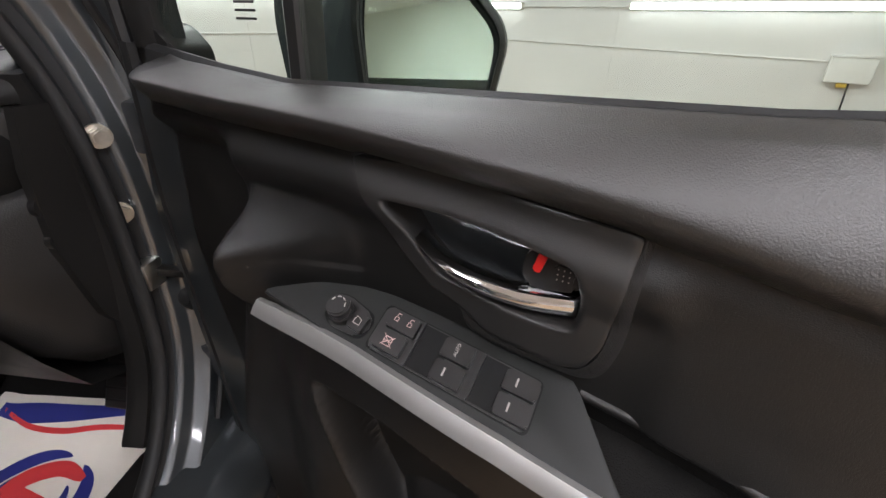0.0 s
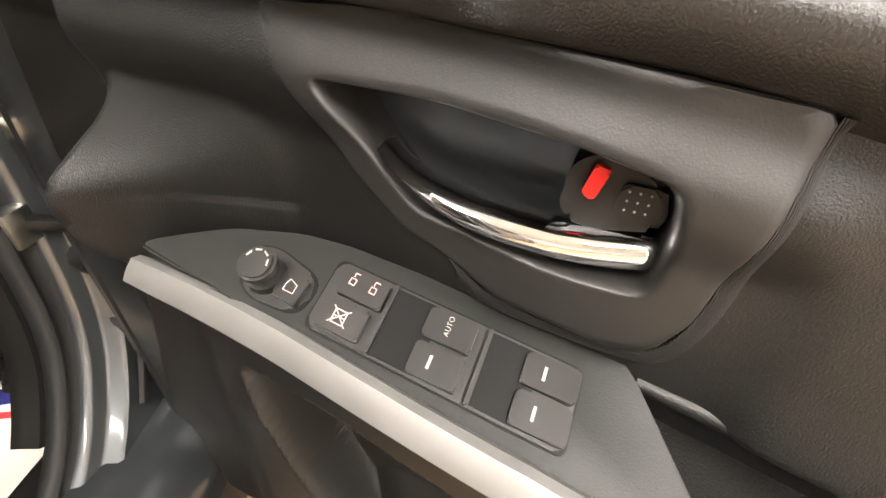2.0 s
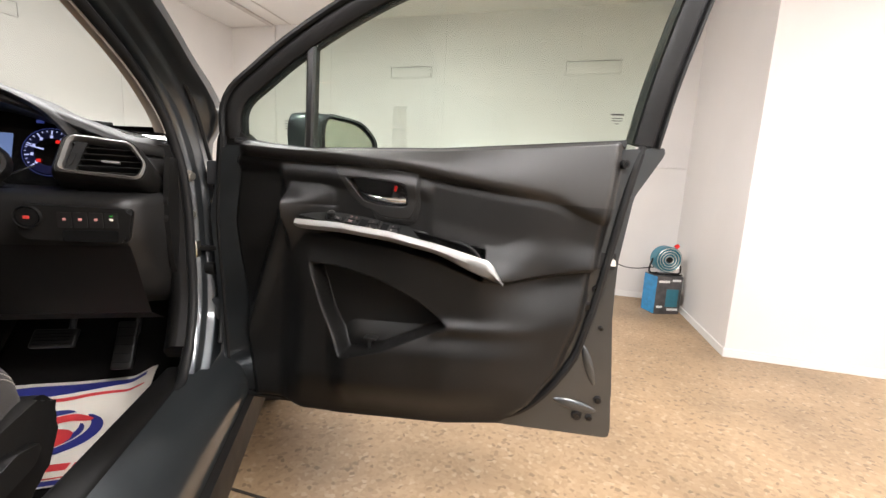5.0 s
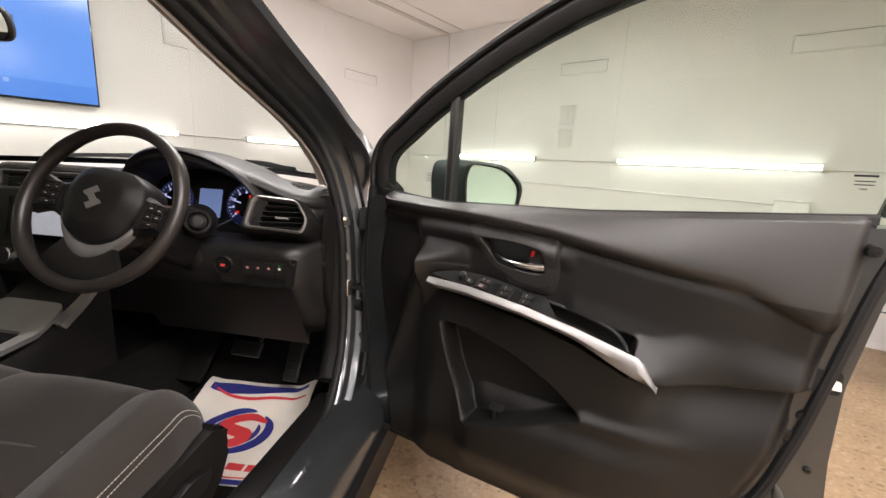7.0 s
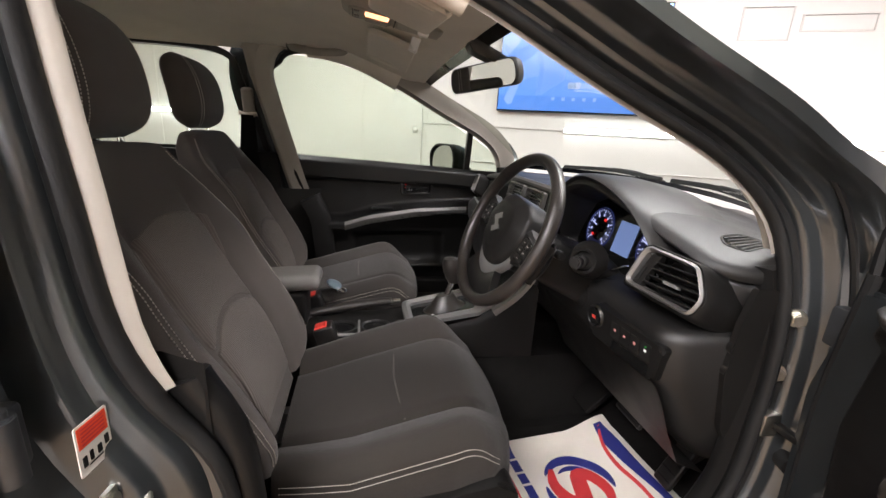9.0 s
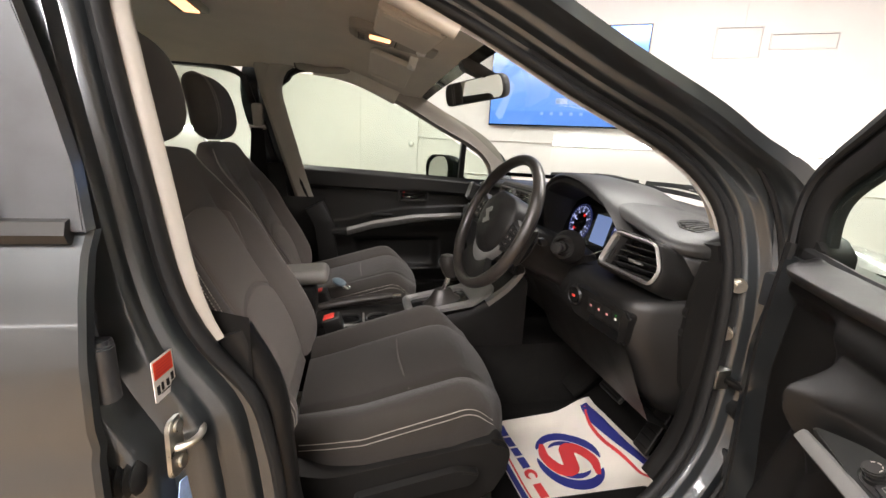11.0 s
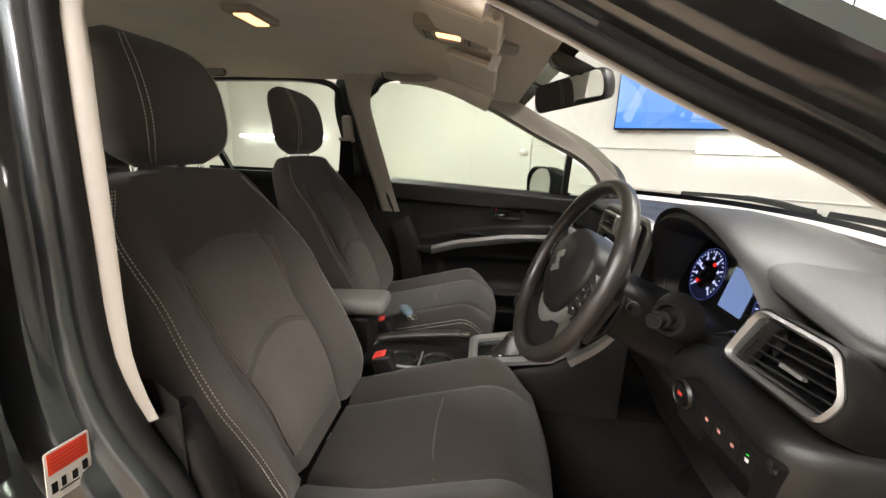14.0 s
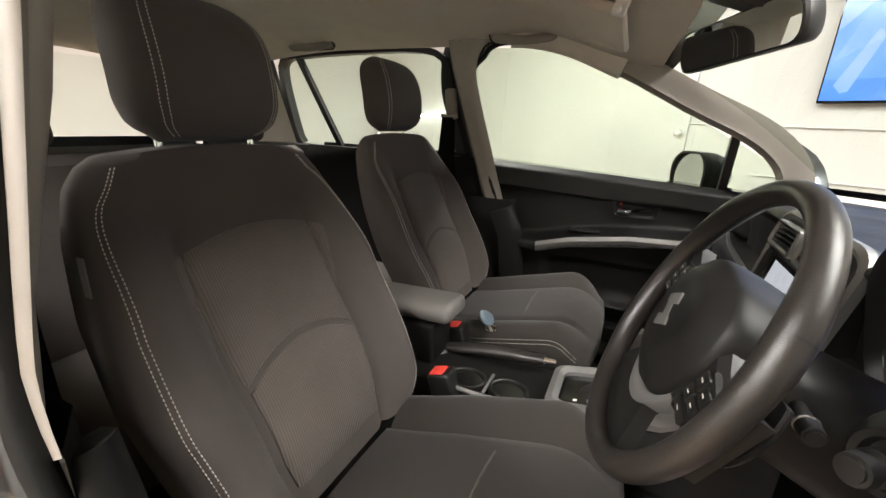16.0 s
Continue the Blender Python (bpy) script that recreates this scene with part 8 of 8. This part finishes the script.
# handbrake
hb = thing("handbrake", (-0.09, -0.7, 0.55), "black handbrake lever with a chrome button, lowered", "handbrake")
part("lever", sweep([(-0.075, -0.86, 0.545), (-0.082, -0.76, 0.565), (-0.088, -0.65, 0.580), (-0.092, -0.545, 0.588)], circle(0.017, 14, 0.014), (1, 0, 0), 24, scale=lambda t: 0.8 + 0.25 * math.sin(3 * t)), M_LEATHER, hb, "black grip")
part("release_button", cyl((-0.092, -0.547, 0.588), (-0.093, -0.517, 0.590), 0.009, 0.007, 14, 0.001), M_CHROME, hb, "chrome release button")
part("gaiter", loft([[Vector((-0.077 + a * w, y + b * w * 1.2, z)) for a, b in circle(1, 16)] for w, y, z in ((0.045, -0.84, 0.552), (0.03, -0.85, 0.572), (0.018, -0.84, 0.585))]), M_LEATHER, hb, "black gaiter")
# armrest
ar = thing("armrest", (-0.03, -0.9, 0.6), "grey vinyl centre armrest between the front seats", "armrest")
part("armrest_pad", put(box(-0.062, 0.062, -0.165, 0.165, -0.022, 0.026, 0.022, 5), pose(-0.045, -0.925, 0.682, 3, 0, 0)), M_ARM, ar, "padded grey lid")
part("armrest_base", box(-0.10, 0.012, -1.07, -0.80, 0.55, 0.662, 0.012, 3), M_BLACK, ar, "black armrest box")
# belt buckles
for x, y, z, tilt in ((0.072, -0.748, 0.590, 18), (-0.135, -0.80, 0.60, 14)):
    bk = thing("belt_buckle", (x, y, z), "black belt buckle with a red release button", "belt buckle", "belt buckles")
    B = Matrix.Translation((x, y, z)) @ pose(0, 0, 0, tilt, 0, 0)
    part("buckle_body", put(box(-0.024, 0.024, -0.030, 0.026, -0.07, 0.0, 0.007, 3), B), M_SMOOTH, bk)
    part("release_button", put(box(-0.018, 0.018, -0.024, 0.010, -0.004, 0.004, 0.003), B), M_BUCKLE, bk, "red release button")
    part("stalk", put(box(-0.012, 0.012, -0.02, 0.02, -0.2, -0.07, 0.004), B), M_RUBBER, bk)
# the key on the passenger's cushion
K = Matrix.Translation((-0.20, -0.735, 0.601)) @ pose(0, 0, 0, 4, 8, 35)
key = thing("car_key", (-0.20, -0.735, 0.575), "blue-grey key fob with a steel ring lying on the seat", "key")
part("fob", put(ball((0, 0, 0.008), 0.036, 0.020, 0.009, 24), K), M_KEYBLUE, key, "blue-grey plastic fob")
part("key_ring", put(sweep([(0.048 + 0.015 * math.cos(q * 0.4), 0.015 * math.sin(q * 0.4), 0.006) for q in range(17)], circle(0.0018, 6), (0, 0, 1), 40), K), M_CHROME, key, "steel ring")
part("key_blade", put(box(0.03, 0.062, -0.005, 0.003, 0.004, 0.007, 0.001), K), M_STEEL, key)

# ---- overhead: console, visors, mirror, handles ----
oc = thing("overhead_console", (-0.02, -0.58, 1.42), "beige overhead console with a lit map lamp", "overhead console")
OCA = Matrix.Translation((-0.006, -0.556, 1.408)) @ pose(0, 0, 0, -9, 0, 0)
oco = resample(rounded([(-0.050, -0.135), (0.050, -0.135), (0.060, -0.06), (0.064, 0.115), (0.050, 0.132), (-0.050, 0.132), (-0.064, 0.115), (-0.060, -0.06)], 0.03, 8), 72)
part("console_shell", loft([[OCA @ Vector((a * k, b * (k * 0.5 + 0.5), z)) for a, b in oco] for k, z in ((1.05, 0.03), (1.03, -0.002), (1.0, -0.010), (0.94, -0.0145), (0.80, -0.016), (0.1, -0.016))]), M_TRIM, oc, "beige grey plastic shell", angle=50)
part("lamp_bezel", put(loft([[Vector((a * k, b, z)) for a, b in resample(rounded([(-0.046, -0.118), (0.046, -0.118), (0.050, -0.010), (-0.050, -0.010)], 0.02, 8), 60)] for k, z in ((1.0, -0.015), (0.99, -0.0185), (0.94, -0.020), (0.1, -0.020))]), OCA), M_PILLAR, oc, "grey beige lamp bezel", angle=50)
for sx in (-1, 1):
    part("map_lamp", put(box(sx * 0.026 - 0.016, sx * 0.026 + 0.016, -0.076, -0.018, -0.0235, -0.019, 0.0045, 3), OCA), M_DOME if sx > 0 else M_TRIM, oc, "glowing warm lamp lens" if sx > 0 else "pale lamp lens")
    part("lamp_switch", put(box(sx * 0.022 - 0.013, sx * 0.022 + 0.013, -0.104, -0.090, -0.023, -0.0195, 0.003), OCA), M_ARM, oc, "small grey lamp switch")
part("switch_slot", put(box(-0.036, 0.036, -0.1075, -0.1055, -0.0215, -0.0195), OCA), M_RUBBER, oc)
part("glasses_lid", put(box(-0.050, 0.050, 0.004, 0.118, -0.0205, -0.0145, 0.005, 3), OCA), M_TRIM, oc, "beige lid")
part("lid_gap", put(box(-0.0515, 0.0515, -0.002, 0.001, -0.0185, -0.0155), OCA), M_RUBBER, oc)
for sg in (1, -1):
    v = thing("sun_visor", (mirror_x(sg, 0.24), -0.55, 1.37), "beige sun visor folded up against the headliner", "sun visor", "sun visors")
    A = Matrix.Translation((mirror_x(sg, 0.245), -0.556, 1.366)) @ pose(0, 0, 0, -18, sg * 5, 0)
    vo = resample(rounded([(-0.150, -0.074), (0.150, -0.074), (0.150, 0.074), (-0.150, 0.074)], 0.018, 6), 64)
    part("visor_panel", put(loft([[Vector((a * k, b * k2, z)) for a, b in vo] for k, k2, z in ((0.1, 0.1, 0.009), (0.97, 0.94, 0.009), (1.0, 1.0, 0.004), (1.0, 1.0, -0.004), (0.97, 0.94, -0.009), (0.1, 0.1, -0.009))]), A), M_LINER, v, "beige vinyl panel")
    part("visor_label", put(box(sg * 0.115 - 0.018, sg * 0.115 + 0.018, -0.060, 0.045, -0.0106, -0.0092), A), M_PAPER, v, "pale printed label", smooth=False)
    part("visor_rod", put(cyl((-0.16, 0.062, 0.0), (0.16, 0.062, 0.0), 0.006, n=12), A), M_TRIM, v)
    part("visor_clip", put(join(box(-0.010 - sg * 0.155, 0.010 - sg * 0.155, 0.050, 0.076, -0.014, 0.03, 0.005, 3), cyl((-sg * 0.145, 0.062, -0.006), (-sg * 0.19, 0.062, -0.006), 0.007, n=14, r=0.002)), A), M_WHITE, v, "pale plastic visor clip")
    for yy, xx in ((-0.80, 0.527), (-1.66, 0.525)):
        h = thing("grab_handle", (mirror_x(sg, xx), yy, 1.40), "beige grab handle folded against the roof lining", "grab handle", "grab handles")
        part("grip", sweep([(mirror_x(sg, xx + 0.015), yy - 0.095, 1.418), (mirror_x(sg, xx - 0.005), yy - 0.085, 1.397), (mirror_x(sg, xx - 0.012), yy, 1.388), (mirror_x(sg, xx - 0.005), yy + 0.085, 1.397), (mirror_x(sg, xx + 0.015), yy + 0.095, 1.418)], circle(0.010, 10, 0.014), (1, 0, 0), 30), M_PILLAR, h)
        G = Matrix.Translation((mirror_x(sg, xx + 0.006), yy, 1.405)) @ pose(0, 0, 0, 0, sg * 42, 0)
        pill = resample(rounded([(-0.030, -0.115), (0.026, -0.115), (0.026, 0.115), (-0.030, 0.115)], 0.03, 8), 64)
        # Black rim added to draw the shadow that outlines the handle.
        part("shadow_rim", put(loft([[Vector((sg * a * k, b * (0.75 + 0.25 * k), z)) for a, b in pill] for k, z in ((1.06, 0.004), (1.03, -0.006), (0.95, -0.006), (0.93, 0.010))], True, False), G), M_RUBBER, h, "dark rim added as the shadow round the handle")
        part("recess_pan", put(loft([[Vector((sg * a * k, b * (0.75 + 0.25 * k), z)) for a, b in pill] for k, z in ((0.94, 0.004), (0.90, -0.004), (0.6, -0.004), (0.1, -0.004))], True, True), G), M_PILLAR, h)
rl = thing("rear_roof_lamp", (-0.02, -1.10, 1.44), "beige rear roof lamp, lit warm", "lamp")
part("lamp_base", box(-0.09, 0.05, -1.15, -1.07, 1.437, 1.455, 0.006, 3), M_TRIM, rl)
part("lamp_lens", box(-0.07, 0.03, -1.13, -1.09, 1.433, 1.438, 0.002), M_DOME, rl, "glowing warm lens")
rv = thing("rear_view_mirror", (-0.045, -0.33, 1.285), "black-framed rear view mirror on the windscreen", "mirror")
RVA = Matrix.Translation((-0.052, -0.300, 1.288)) @ pose(0, 0, 0, 99, 0, 0) @ Matrix.Rotation(radians(31), 4, "Y")
rvo = rounded([(-0.125, -0.035), (0.125, -0.035), (0.132, 0.0), (0.122, 0.036), (-0.122, 0.036), (-0.132, 0.0)], 0.02, 6)
n = 64
ro = resample(rvo, n)
part("mirror_shell", loft([[RVA @ Vector((a * k, b * k, z)) for a, b in ro] for k, z in ((0.93, 0.012), (0.97, 0.014), (1.0, 0.010), (1.0, 0.0), (0.93, -0.022), (0.6, -0.034), (0.1, -0.036))]), M_SMOOTH, rv, "black mirror shell")
part("mirror_glass", plate([(a * 0.94, b * 0.90) for a, b in ro], lambda a, b, e: RVA @ Vector((a, b, e)), 0.0145, 0.011), M_MIRROR, rv, "mirror glass", smooth=False)
part("mirror_stem", sweep([RVA @ Vector((0.0, 0.0, -0.03)), Vector((-0.03, -0.262, 1.310)), screen_point(0.0, 0.87, -0.02)], circle(0.011, 10), (1, 0, 0), 12), M_SMOOTH, rv, "black stem")
part("sensor_cover", loft([[screen_point(a * w, v, -h) for a, h in ((-1, 0.0), (-1, d * 0.7), (-0.8, d), (0.8, d), (1, d * 0.7), (1, 0.0))] for v, w, d in ((0.83, 0.030, 0.010), (0.85, 0.044, 0.026), (0.91, 0.052, 0.034), (0.98, 0.055, 0.038), (1.0, 0.050, 0.025))]), M_SMOOTH, rv, "black sensor housing", angle=40)
part("round_sticker", plate([(0.020 * math.cos(q * 0.35), 0.014 * math.sin(q * 0.35)) for q in range(18)], lambda a, b, e: screen_point(-0.60 + a * 1.1, 0.965 + b * 1.4, -0.006 + e), 0.0, -0.001), M_ARM, rv, "round grey sticker on the glass", smooth=False)
# wipers and their scuttle
part("scuttle", loft([[Vector((CX + u * 0.70, screen_base(CX + 0.66 * u) + a, 0.985 - 0.03 * u * u + b)) for u in [-1 + k / 10 for k in range(21)]] for a, b in ((-0.01, 0.0), (0.03, -0.012), (0.10, -0.02))], False, False), M_BLACK, car, "black scuttle panel")
for x0, x1 in ((0.45, 0.0), (-0.05, -0.5)):
    w = thing("wiper", (x0, 0.3, 1.0), "black windscreen wiper resting on the glass", "wiper", "wipers")
    part("blade", sweep([screen_point((x1 - CX) / 0.7, 0.022, 0.012), screen_point(((x0 + x1) / 2 - CX) / 0.7, 0.034, 0.014), screen_point((x0 - CX) / 0.7, 0.018, 0.012)], [(-0.006, -0.004), (0.006, -0.004), (0.003, 0.010), (-0.003, 0.010)], (0, 1, 0), 20), M_RUBBER, w)
    part("arm", sweep([screen_point((x0 - CX) / 0.7, 0.0, 0.014), screen_point((x0 * 0.75 + x1 * 0.25 - CX) / 0.7, 0.025, 0.024), screen_point(((x0 + x1) / 2 - CX) / 0.7, 0.036, 0.022)], circle(0.006, 8), (0, 0, 1), 14), M_SMOOTH, w)
